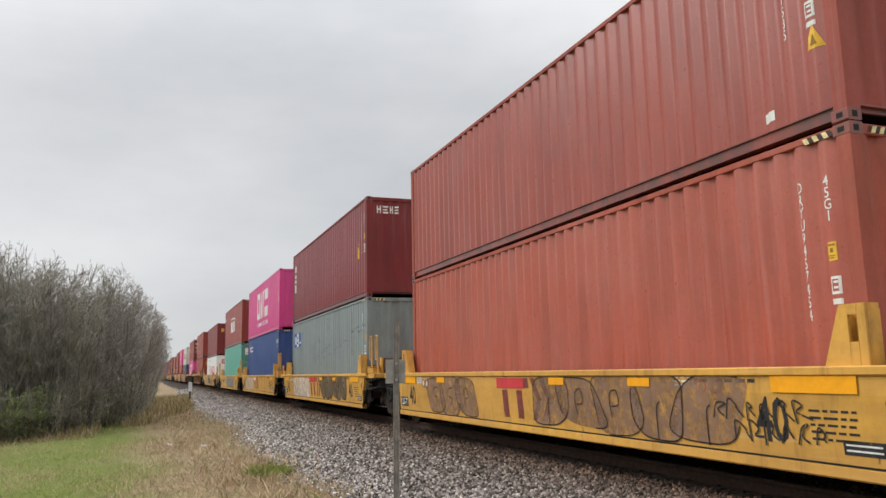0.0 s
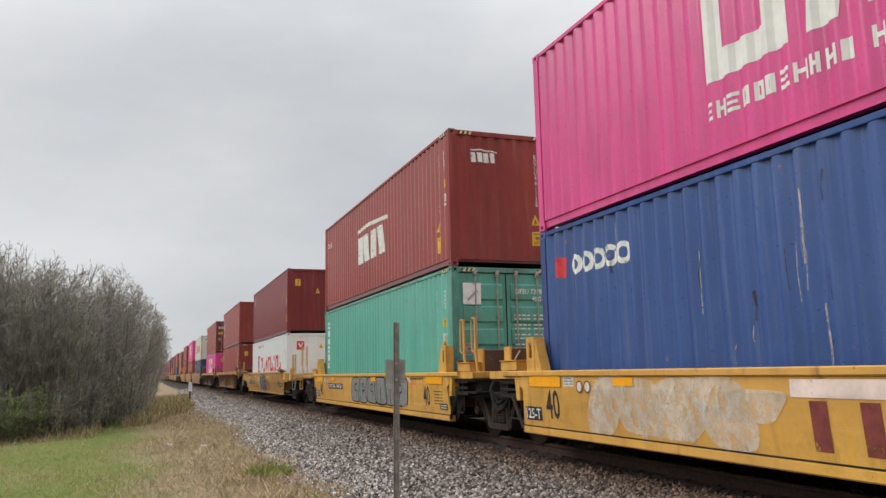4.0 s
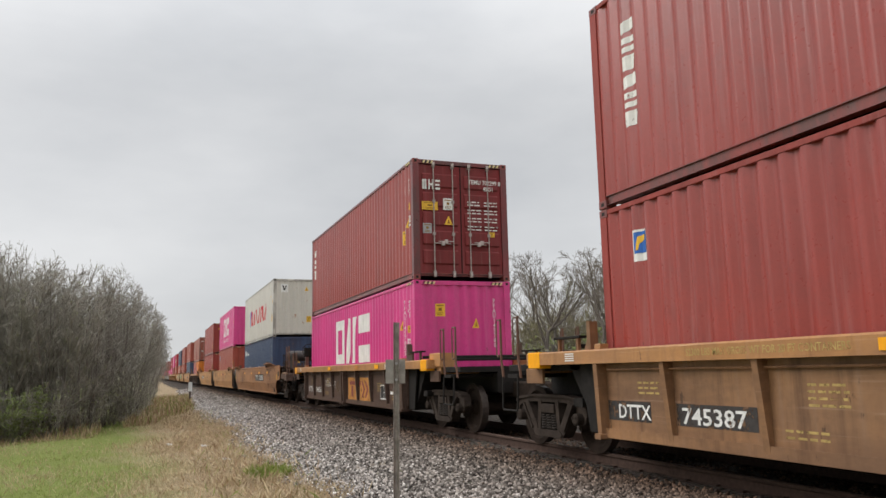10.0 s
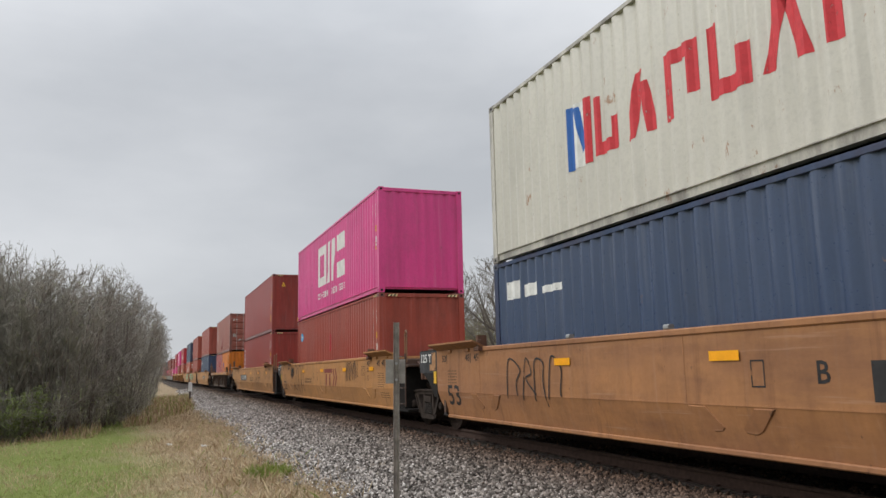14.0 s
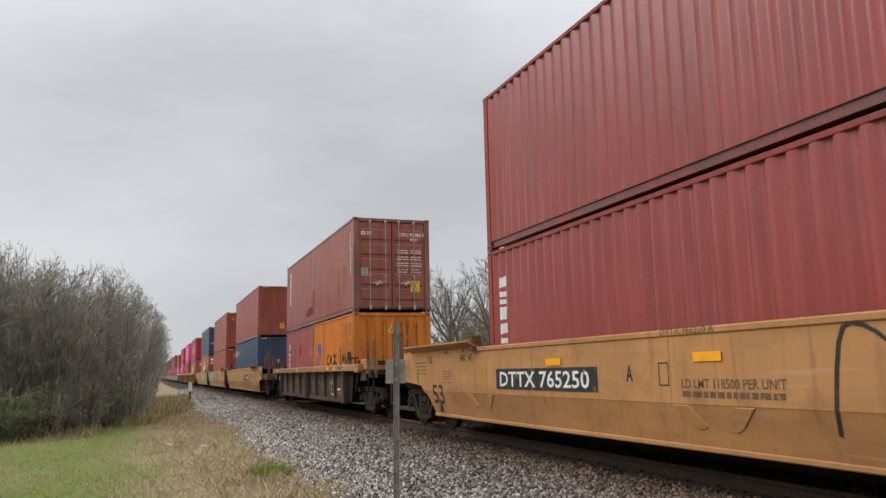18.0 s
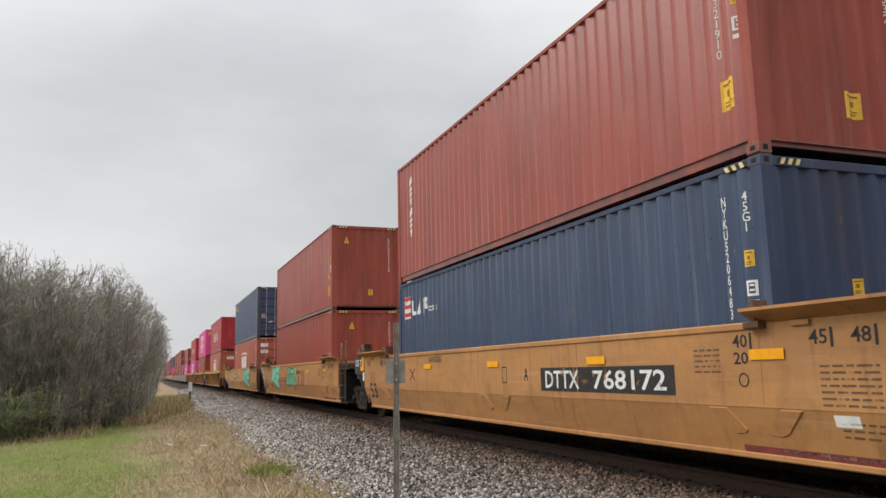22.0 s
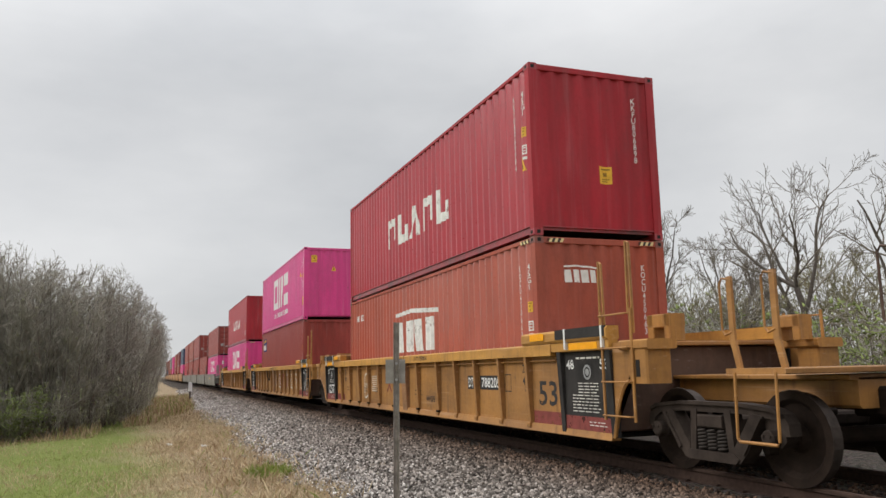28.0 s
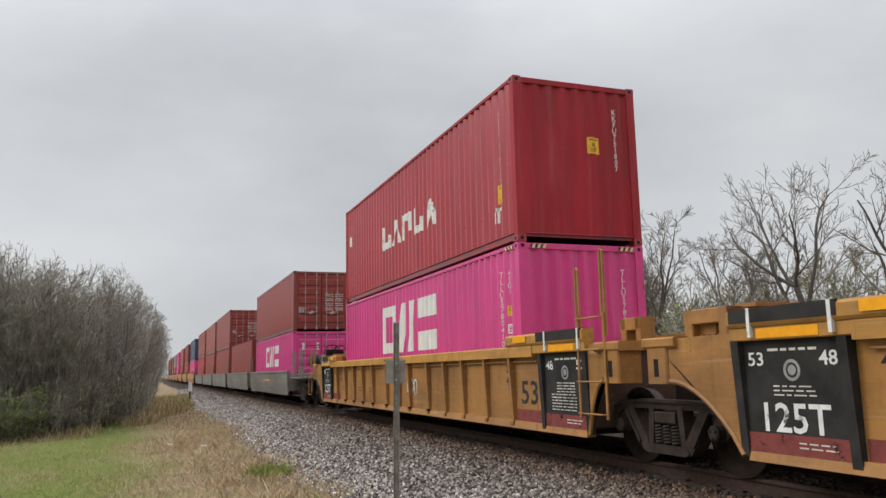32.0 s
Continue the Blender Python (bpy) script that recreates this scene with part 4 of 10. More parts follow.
# ---- dusty ochre three-unit car with smooth tall sides
def ochre_car(car, front_truck=False, rear_truck=True, rear_end=False, front_gear=False, far=False, tall=0.0):
    p = PAINT["dull_ochre" if front_gear else "ochre"]
    near = [(-3.92, 1.60), (-3.92, 0.98), (-3.05, 0.90), (-2.88, 0.78), (-2.70, 0.72), (-2.42, 0.34)] if front_truck else [(-2.10, 1.66), (-2.10, 0.40), (-2.02, 0.34)]
    back = [(14.62, 0.34), (14.90, 0.72), (15.08, 0.78), (15.25, 0.90), (16.45, 0.98), (16.45, 1.60)] if rear_end else [(14.14, 0.34), (14.45, 0.62), (14.52, 1.00), (14.52, 1.62)]
    y0, y1 = near[0][0], back[-1][0]
    for _, m in SIDES:
        part("side_sheet", plate(near + back + [(12.3, 1.585), (-0.2, 1.585)], -SW, 0.03, 0.80, 0.11, 0.34), p, car, at=m)
        part("top_chord", Build().box(-SW - 0.02, -SW + 0.13, -0.1, 12.3, 1.52, 1.60, c=0.015), p, car, at=m)
        part("bottom_chord", Build().box(-SW + 0.08, -SW + 0.18, near[-1][0], back[0][0], 0.30, 0.36, c=0.012), p, car, at=m)
        for a, b_, s in ((max(y0, -2.45), -0.02, -1), (12.2, 15.9 if rear_end else 14.5, 1)):
            part("flared_guard", Build().sweep([(-SW + 0.03, 1.575), (-SW - 0.19, 1.690), (-SW - 0.19, 1.720), (-SW + 0.05, 1.610)], 1, a, b_), p, car, at=m)
        for yy in (-0.07, 12.26):
            part("guard_bracket", shared(("guard_bracket",), lambda: Build().box(-SW - 0.08, -SW + 0.10, -0.035, 0.035, 1.54, 1.80, c=0.008).box(-SW - 0.10, -SW + 0.02, -0.10, 0.10, 1.53, 1.60, c=0.01), [p]), PAINT["rusty"], car, at=m @ Matrix.Translation((0, yy, 0)))
        for yy in (-0.6, -1.55, 12.9, 13.8):
            part("guard_hinge", Build().box(-SW - 0.03, -SW + 0.02, yy - 0.10, yy + 0.10, 1.53, 1.585, c=0.008), p, car, at=m)
        for yy in (0.1, 6.1, 12.15):
            for q in (-1, 1):
                part("stiffener_boss", shared(("boss", q), lambda: plate_build([(q * 0.64, 0.79), (q * 0.36, 0.79), (q * 0.12, 0.57), (q * 0.16, 0.53), (q * 0.30, 0.52), (q * 0.40, 0.56)]), [p]), p, car, at=m @ Matrix.Translation((0, yy, 0)))
        for yy in (-0.05, 3.35, 6.75, 10.1, 12.35):
            part("weld_seam", shared(("weld_seam",), lambda: Build().box(-SW - 0.0035, -SW + 0.01, -0.010, 0.010, 0.82, 1.52), [p]), p, car, at=m @ Matrix.Translation((0, yy, 0)))
        part("kink_seam", Build().box(-SW - 0.004, -SW + 0.01, near[-1][0] + 0.4, back[0][0] - 0.4, 0.795, 0.812), p, car, at=m)
    well_bottom(car, p, -2.0, 14.2, 0.33)
    part("end_bulkhead", Build().box(-SW + 0.04, SW - 0.04, -2.12, -1.98, 0.4, 1.50, c=0.02), PAINT["grime"], car)
    part("end_bulkhead", Build().box(-SW + 0.04, SW - 0.04, 14.16, 14.26, 0.4, 1.50, c=0.02), PAINT["grime"], car)
    deck(car, PAINT["grime"] if front_truck else p, max(y0, -3.9) if front_truck else -2.0, -0.15, 1.50, SW - 0.14)
    deck(car, p, 12.4, min(y1, 16.3), 1.50, SW - 0.14)
    if front_truck:
        e = PAINT["grime"]
        centre_beam(car, e, -5.2, -2.0, 0.75, 1.05)
        for k in (-4.80, -5.40):
            post_rail(car, PAINT["rusty"], k, 1.15, 2.38, -1.28, 0.035)
        part("cross_step", Build().box(-1.40, 1.40, -5.45, -4.75, 1.15, 1.20, c=0.01), e, car)
        part("end_box", Build().box(-SW + 0.06, -SW + 0.9, -4.75, -3.95, 1.0, 1.22, c=0.015).box(-SW + 0.05, -SW + 0.5, -5.45, -4.80, 0.92, 1.17, c=0.02), e, car)
        part("side_shelf", Build().box(-SW + 0.02, SW - 0.02, -4.7, -3.93, 0.90, 0.95, c=0.01), IRON, car)
        stirrup(car, e, -5.1, 0.52, 1.15, 0.55, -1.40)
        if not front_gear:
            hoop(car, e, -3.75, 1.55, 2.12, 0.34)
        coupler(car, p, -4.9, -6.1)
        truck(car, -3.65)
        under_gear(car, -3.3, -2.6)
        if front_gear:
            tank(car, -0.25, -3.15, 2.00, 0.24, 1.55)
            part("gear_stand", Build().box(-1.12, -0.98, -3.3, -3.0, 1.50, 1.80, c=0.01).box(0.45, 0.6, -3.3, -3.0, 1.50, 1.80, c=0.01).box(-1.3, 1.3, -4.0, -3.9, 1.30, 1.42, c=0.02), CAST, car)
            for x in (-1.02, 0.30):
                part("gusset_plate", Build().sweep([(-3.65, 1.50), (-4.62, 1.42), (-4.62, 2.08), (-4.42, 2.08)], 0, x, x + 0.06), CAST, car)
            part("cross_pipe", Build().tube([(-1.35, -4.05, 1.22), (-1.40, -4.9, 1.24), (-1.38, -5.4, 1.20)], 0.05, 8), PAINT["old_ochre"], car)
            part("walkway", Build().box(-1.38, 1.38, -4.70, -4.0, 1.36, 1.42, c=0.01), CAST, car)
            part("valve_block", Build().box(-0.05, 0.45, -4.75, -4.40, 1.75, 2.25, c=0.06).turned([(0, 0), (0, 0.16), (0.3, 0.16), (0.3, 0)], 2, 14, (0.2, -4.6, 2.2)), STEEL, car)
            brake_wheel(car, IRON, -0.35, -4.85, 2.20)
            ladder(car, IRON, -4.95, -4.50, 0.60, 2.05, -1.40, 5)
    else:
        ladder(car, PAINT["grime"], -2.95, -2.35, 0.42, 1.60, -1.46, 4)
        part("ladder_post", Build().tube([(-1.42, -2.35, 1.4), (-1.42, -2.33, 2.03), (-1.42, -2.29, 2.08), (-1.42, -2.22, 2.06), (-1.42, -2.20, 2.0), (-1.42, -2.20, 1.50), (-1.42, -2.24, 1.46), (-1.42, -2.34, 1.50)], 0.016, 7), PAINT["old_ochre"], car)
        part("ladder_post", Build().tube([(-1.42, -2.95, 1.4), (-1.42, -2.96, 2.08), (-1.42, -2.92, 2.13), (-1.42, -2.85, 2.11), (-1.42, -2.83, 2.05), (-1.42, -2.83, 1.55), (-1.42, -2.87, 1.51), (-1.42, -2.95, 1.55)], 0.016, 7), PAINT["old_ochre"], car)
        part("end_deck_plate", Build().box(-1.40, 1.40, -3.0, -2.1, 1.30, 1.36, c=0.01), PAINT["grime"], car)
        part("end_brace", Build().sweep([(-2.1, 1.45), (-2.1, 1.25), (-3.3, 0.92), (-3.3, 1.02)], 0, -0.9, -0.8).sweep([(-2.1, 1.45), (-2.1, 1.25), (-3.3, 0.92), (-3.3, 1.02)], 0, 0.8, 0.9).box(-0.4, 0.4, -3.9, -2.1, 0.70, 1.0, c=0.03), PAINT["grime"], car)
        hoop(car, PAINT["rusty"], -3.3, 1.02, 1.56 + tall, 0.34, -1.15)
        part("step_box", Build().box(-1.40, 1.40, -2.95, -2.15, 0.30, 0.36, c=0.01).box(-1.34, 1.34, -2.55, -2.15, 0.36, 1.28, c=0.02), STEEL, car)
    if rear_end:
        e = PAINT["grime"]
        centre_beam(car, e, 14.2, 17.8, 0.75, 1.05)
        for k in (17.1, 17.7):
            post_rail(car, e, k, 1.15, 2.15, -1.28, 0.04)
        stirrup(car, e, 17.4, 0.45, 1.15, 0.55, -1.40)
        part("cross_step", Build().box(-1.40, 1.40, 16.9, 17.8, 1.10, 1.16, c=0.01), e, car)
        part("side_shelf", Build().box(-SW + 0.10, SW - 0.10, 16.46, 16.9, 0.95, 1.20, c=0.01), e, car)
        part("marker_holder", Build().box(-SW - 0.01, -SW + 0.12, 16.44, 16.60, 1.18, 1.40, c=0.01), e, car)
        part("nose_hose", Build().tube([(-SW + 0.05, 16.50, 1.42), (-SW - 0.02, 16.72, 1.36), (-SW + 0.02, 16.74, 1.15), (-SW + 0.05, 16.50, 0.98)], 0.020, 7), GALV, car)
        coupler(car, p, 17.4, 18.6)
        truck(car, 16.15)
        part("tail_ramp", Build().sweep([(16.44, 1.575), (14.7, 1.60), (14.7, 1.70), (16.05, 1.70)], 0, -SW + 0.05, SW - 0.05), p, car)
    elif rear_truck:
        for _, m in SIDES:
            part("end_shield", plate([(14.53, 1.62), (14.53, 0.74), (14.75, 0.74), (15.05, 0.98), (15.55, 1.22), (15.55, 1.62)], -SW + 0.01, 0.03), STEEL, car, "black painted end plate", at=m)
            part("number_panel", Build().box(-SW + 0.0085, -SW + 0.012, 14.56, 15.60, 1.16, 1.60), SLATE, car, "faded black painted panel", at=m)
        part("end_crossbeam", Build().box(-SW + 0.2, SW - 0.2, 15.40, 15.60, 1.15, 1.60, c=0.02), PAINT["old_ochre"], car)
        hoop(car, PAINT["rusty"], 15.40, 1.20, 1.66 + tall, 0.34, -1.30)
        hoop(car, PAINT["rusty"], 13.9, 1.56, 1.66 + 0.6 * tall, 0.6, -1.10)
        part("connector", Build().box(-0.34, 0.34, 14.3, 17.0, 0.68, 1.02, c=0.04).turned([(0.60, 0.0), (0.60, 0.36), (1.12, 0.36), (1.16, 0.30), (1.16, 0.0)], 2, 20, (0, 16.1, 0)), IRON, car)
        truck(car, 16.12)
        under_gear(car, 15.0, 15.5)
        part("air_hose", Build().tube([(-0.8, 15.5, 1.25), (-0.85, 16.0, 0.95), (-0.8, 16.6, 1.0), (-0.7, 17.2, 1.2)], 0.028, 7), SEAL, car)


# ---- golden yellow three-unit car with ribs and black end panels
def gold_car(car, front_truck=False, rear_end=False):
    p = PAINT["gold"]
    y0, y1 = -2.36, 14.50
    ribs = (-0.04, 0.98, 2.03, 3.00, 4.00, 5.25, 7.05, 8.30, 9.32, 10.30, 11.33, 12.40)
    for _, m in SIDES:
        part("side_sheet", plate([(-1.08, 1.42), (-1.08, 0.33), (13.20, 0.33), (13.20, 1.42)], -SW + 0.09, 0.03, 0.8, 0.0, 0.3), p, car, at=m)
        part("top_chord", Build().sweep([(-SW - 0.03, 1.38), (-SW + 0.16, 1.38), (-SW + 0.16, 1.55), (-SW - 0.015, 1.55), (-SW - 0.03, 1.53)], 1, -0.9, 13.1), PAINT["gold_edge"], car, at=m)
        part("bottom_chord", Build().sweep([(-SW + 0.02, 0.29), (-SW + 0.16, 0.29), (-SW + 0.16, 0.40), (-SW + 0.05, 0.40)], 1, y0 + 0.05, y1 - 0.05), p, car, at=m)
        rib = shared(("gold_rib",), lambda: Build().sweep([(-SW - 0.02, 1.39), (-SW + 0.10, 1.39), (-SW + 0.10, 0.34), (-SW + 0.04, 0.34)], 1, -0.035, 0.035).box(-SW + 0.01, -SW + 0.1, -0.05, 0.05, 0.33, 0.40, c=0.008), [p])
        for y in ribs:
            part("rib", rib, p, car, at=m @ Matrix.Translation((0, y, 0)))
        part("joint_rib", Build().sweep([(-SW - 0.025, 1.39), (-SW + 0.10, 1.39), (-SW + 0.10, 0.34), (-SW + 0.03, 0.34)], 1, 6.00, 6.30), PAINT["old_ochre"], car, at=m)
        part("chord_joint", Build().box(-SW - 0.034, -SW + 0.05, 6.02, 6.045, 1.385, 1.552), STEEL, car, at=m)
        for y in ribs[4:11]:
            part("rib_foot", shared(("rib_foot",), lambda: Build().box(-SW + 0.0, -SW + 0.05, -0.075, 0.045, 0.385, 0.425, c=0.006), [IRON]), IRON, car, at=m @ Matrix.Translation((0, y, 0)))
        part("sheet_rod", Build().tube([(-SW + 0.05, -0.9, 1.31), (-SW + 0.05, 13.0, 1.31)], 0.013, 6), p, car, at=m)
        for a, b_, q in ((y0, -1.10, -1), (13.22, y1, 1)):
            part("end_panel", plate([(a, 1.42), (a, 0.33), (b_, 0.33), (b_, 1.42)], -SW + 0.05, 0.04), BLACK_PAINT, car, "black painted panel with white data", at=m)
            part("red_band", Build().box(-SW + 0.044, -SW + 0.05, a + 0.02, b_ - 0.02, 0.34, 0.56), MAROON_INK, car, "maroon painted band", at=m)
            for y in (a, b_):
                part("panel_post", Build().sweep([(-SW - 0.02, 1.42), (-SW + 0.10, 1.42), (-SW + 0.10, 0.33), (-SW + 0.03, 0.33)], 1, y - 0.05, y + 0.05), BLACK_PAINT, car, "black post", at=m)
            lo, hi = (a - 0.05, -0.02) if q < 0 else (12.25, b_ + 0.05)
            part("raised_chord", Build().sweep([(-SW - 0.05, 1.58), (-SW - 0.03, 1.55), (-SW + 0.14, 1.55), (-SW + 0.14, 1.72), (-SW - 0.02, 1.72), (-SW - 0.05, 1.69)], 1, lo, hi), PAINT["gold_edge"], car, at=m)
            part("lower_chord", Build().box(-SW - 0.02, -SW + 0.12, lo, hi, 1.42, 1.55, c=0.01), PAINT["gold_edge"], car, at=m)
            part("black_chord", Build().box(-SW - 0.056, -SW + 0.10, a - 0.01, b_ + 0.01, 1.59, 1.727), BLACK_PAINT, car, "black painted chord", at=m)
            part("reflector", Build().box(-SW - 0.026, -SW - 0.018, a + 0.22, b_ - 0.32, 1.44, 1.53), ORANGE_INK, car, at=m)
            for yy in (a + 0.04, b_ - 0.28):
                part("white_stripe", Build().box(-SW - 0.060, -SW - 0.02, yy, yy + 0.04, 1.45, 1.73), WHITE_INK, car, at=m)
            # arched wing plate over the truck
            e = a if q < 0 else b_
            w = 0.74 if q < 0 else 1.42
            arc = [(e + q * (0.02 + (w - 0.34) * k / 8), 0.33 + 0.70 * math.sin(k / 8 * 1.5708) ** 0.8) for k in range(9)]
            part("arched_wing", plate([(e + q * w, 1.50), (e + q * w, 1.04)] + arc[::-1] + [(e, 1.50)], -SW + 0.03, 0.04), p, car, at=m)
            part("arch_flange", Build().tube([(-SW + 0.03, y, z) for y, z in arc], 0.03, 6), p, car, at=m)
            part("wing_block", Build().box(-SW + 0.0, -SW + 0.35, *sorted((e + q * (w - 0.30), e + q * (w + 0.07))), 1.0, 1.40, c=0.02).box(-SW - 0.02, -SW + 0.40, *sorted((e + q * (w - 0.47), e + q * (w + 0.12))), 1.40, 1.52, c=0.02), p, car, at=m)
            part("wing_slot", Build().box(-SW - 0.004, -SW + 0.01, *sorted((e + q * (w - 0.15), e + q * (w - 0.07))), 1.08, 1.28), STEEL, car, at=m)
    well_bottom(car, p, y0 + 0.2, y1 - 0.2, 0.31)
    for y in (y0 + 0.05, y1 - 0.05):
        part("end_bulkhead", Build().box(-SW + 0.12, SW - 0.12, y - 0.05, y + 0.05, 0.4, 1.45, c=0.02), PAINT["grime"], car)
    deck(car, p, y0 - 0.1, -0.1, 1.46, SW - 0.16)
    deck(car, p, 12.35, y1 + 0.8, 1.46, SW - 0.16)
    hoop(car, p, 15.15, 1.50, 1.80, 0.7, -1.30, 0.14)
    part("end_bridge", Build().box(-1.2, 1.2, 15.1, 15.55, 1.50, 1.80, c=0.03).box(-1.0, 1.0, 14.7, 15.0, 1.80, 1.84), p, car)
    ladder(car, p, y0 - 0.55, y0 + 0.10, 0.55, 1.90, -1.50, 4)
    part("ladder_post", Build().tube([(-1.46, y0 + 0.08, 1.6), (-1.46, y0 + 0.10, 2.52), (-1.46, y0 + 0.16, 2.56), (-1.46, y0 + 0.18, 1.72)], 0.018, 6).tube([(-1.46, y0 - 0.55, 1.6), (-1.46, y0 - 0.54, 2.70), (-1.46, y0 - 0.48, 2.73), (-1.46, y0 - 0.46, 1.85)], 0.020, 6), p, car)
    hoop(car, p, y0 - 0.55, 1.50, 1.82, 0.45, -1.10, 0.12)
    if front_truck:
        centre_beam(car, p, -5.1, -2.3, 0.75, 1.05)
        for k in (-4.5, -5.1):
            post_rail(car, p, k, 1.15, 2.1, -1.30, 0.07)
        part("cross_step", Build().box(-1.40, 1.40, -5.2, -4.4, 1.10, 1.16, c=0.01), p, car)
        stirrup(car, p, -4.8, 0.45, 1.12, 0.55, -1.40)
        coupler(car, p, -4.8, -5.9)
        truck(car, -3.75)
    if rear_end:
        centre_beam(car, p, 14.5, 17.3, 0.75, 1.05)
        for k in (16.6, 17.2):
            post_rail(car, p, k, 1.10, 2.05, -1.30, 0.07)
        part("cross_step", Build().box(-1.40, 1.40, 16.5, 17.3, 1.05, 1.12, c=0.01), p, car)
        stirrup(car, p, 16.9, 0.45, 1.12, 0.55, -1.40)
        coupler(car, p, 17.0, 18.1)
        truck(car, 16.0)
        tank(car, 0.2, 15.9, 1.75, 0.22, 1.2)
        brake_wheel(car, IRON, -0.6, 17.0, 1.95)
    else:
        part("connector", Build().box(-0.34, 0.34, 14.5, 17.0, 0.68, 1.02, c=0.04).turned([(0.60, 0.0), (0.60, 0.36), (1.12, 0.36), (1.16, 0.30), (1.16, 0.0)], 2, 20, (0, 16.2, 0)), IRON, car)
        truck(car, 16.2)
        under_gear(car, 14.8, 15.3)


# ---- weathered grey short-well car, seen only from afar
def grey_car(car, first=False):
    p = PAINT["silver"]
    for _, m in SIDES:
        part("side_sheet", plate([(-0.25, 1.30), (-0.25, 0.45), (-0.05, 0.32), (12.25, 0.32), (12.45, 0.45), (12.45, 1.30)], -SW, 0.04, 0.8, 0.05, 0.3), p, car, at=m)
        part("top_chord", Build().box(-SW - 0.03, -SW + 0.12, -0.3, 12.5, 1.24, 1.34, c=0.015), p, car, at=m)
    well_bottom(car, p, -0.1, 12.3, 0.33)
    for y in (-0.2, 12.4):
        part("end_bulkhead", Build().box(-SW + 0.06, SW - 0.06, y - 0.05, y + 0.05, 0.5, 1.2, c=0.02), p, car)
    part("connector", Build().box(-0.34, 0.34, 12.3, 14.2, 0.68, 1.02, c=0.04), IRON, car)
    for y in (12.8, 13.6):
        post_rail(car, p, y, 1.1, 2.2)
    if first:
        truck(car, -2.0, False)
        centre_beam(car, p, -3.2, -0.2)
        coupler(car, p, -2.8, -4.0)
        for y in (-0.8, -1.3, -2.4, -2.9):
            post_rail(car, p, y, 1.05, 2.1)
        tank(car, 0.0, -1.4, 1.7, 0.25, 1.6)
        brake_wheel(car, IRON, 0.2, -2.6, 2.0)
        deck(car, p, -3.0, -0.3, 1.02)
    truck(car, 13.25, False)


# ---------------------------------------------------------------- markings
GLYPHS = {}


def lettering(text, height, width=None, spacing=1.0, line=0.78, stack=False):
    """Flat letters as (points, faces) in metres, from the origin to the right and up."""
    key = (text, stack, spacing, line)
    if key not in GLYPHS:
        cu = bpy.data.curves.new("letters", "FONT")
        cu.body = "\n".join(text) if stack else text
        cu.offset = 0.006 if stack else 0.014
        cu.size, cu.resolution_u, cu.space_character, cu.space_line = 1.0, 2, spacing, line
        cu.align_x = "CENTER" if stack else "LEFT"
        tmp = bpy.data.objects.new("letters", cu)
        scene.collection.objects.link(tmp)
        me = bpy.data.meshes.new_from_object(tmp)
        v = [(p.co.x, p.co.y) for p in me.vertices]
        f = [tuple(q.vertices) for q in me.polygons]
        bpy.data.objects.remove(tmp)
        bpy.data.curves.remove(cu)
        bpy.data.meshes.remove(me)
        x0, y0 = min(p[0] for p in v), min(p[1] for p in v)
        v = [(a - x0, b - y0) for a, b in v]
        GLYPHS[key] = v, f
    v, f = GLYPHS[key]
    w, h = max(p[0] for p in v), max(p[1] for p in v)
    sy = height / h
    sx = width / w if width else sy
    return [(a * sx, b * sy) for a, b in v], f


def bars(rects):
    """Plain shapes: each a rectangle (a0, b0, a1, b1) or a list of corners."""
    v, f = [], []
    for r in rects:
        pts = [(r[0], r[1]), (r[2], r[1]), (r[2], r[3]), (r[0], r[3])] if not isinstance(r[0], tuple) else list(r)
        f.append(tuple(range(len(v), len(v) + len(pts))))
        v += pts
    return v, f


def ring(a, b, w, h, t):
    return [(a, b, a + t, b + h), (a + w - t, b, a + w, b + h), (a + t, b, a + w - t, b + t), (a + t, b + h - t, a + w - t, b + h)]


def disc(a, b, rx, ry, n=18, r0=0.0):
    if r0 <= 0:
        return [[(a + rx * math.cos(6.28319 * k / n), b + ry * math.sin(6.28319 * k / n)) for k in range(n)]]
    c = [(math.cos(6.28319 * k / n), math.sin(6.28319 * k / n)) for k in range(n + 1)]
    return [[(a + rx * c[k][0], b + ry * c[k][1]), (a + rx * c[k + 1][0], b + ry * c[k + 1][1]), (a + (rx - r0) * c[k + 1][0], b + (ry - r0) * c[k + 1][1]), (a + (rx - r0) * c[k][0], b + (ry - r0) * c[k][1])] for k in range(n)]


def stroke(pts, w, up=0.0):
    """A sprayed line of width w along points: one joined strip, raised by up."""
    n = len(pts)
    rim = []
    for i, (a, b) in enumerate(pts):
        (x0, y0), (x1, y1) = pts[max(0, i - 1)], pts[min(n - 1, i + 1)]
        l = math.hypot(x1 - x0, y1 - y0) or 1
        nx, ny = -(y1 - y0) / l * w / 2, (x1 - x0) / l * w / 2
        rim.append(((a + nx, b + ny, up), (a - nx, b - ny, up)))
    return [[rim[i][0], rim[i][1], rim[i + 1][1], rim[i + 1][0]] for i in range(n - 1)]


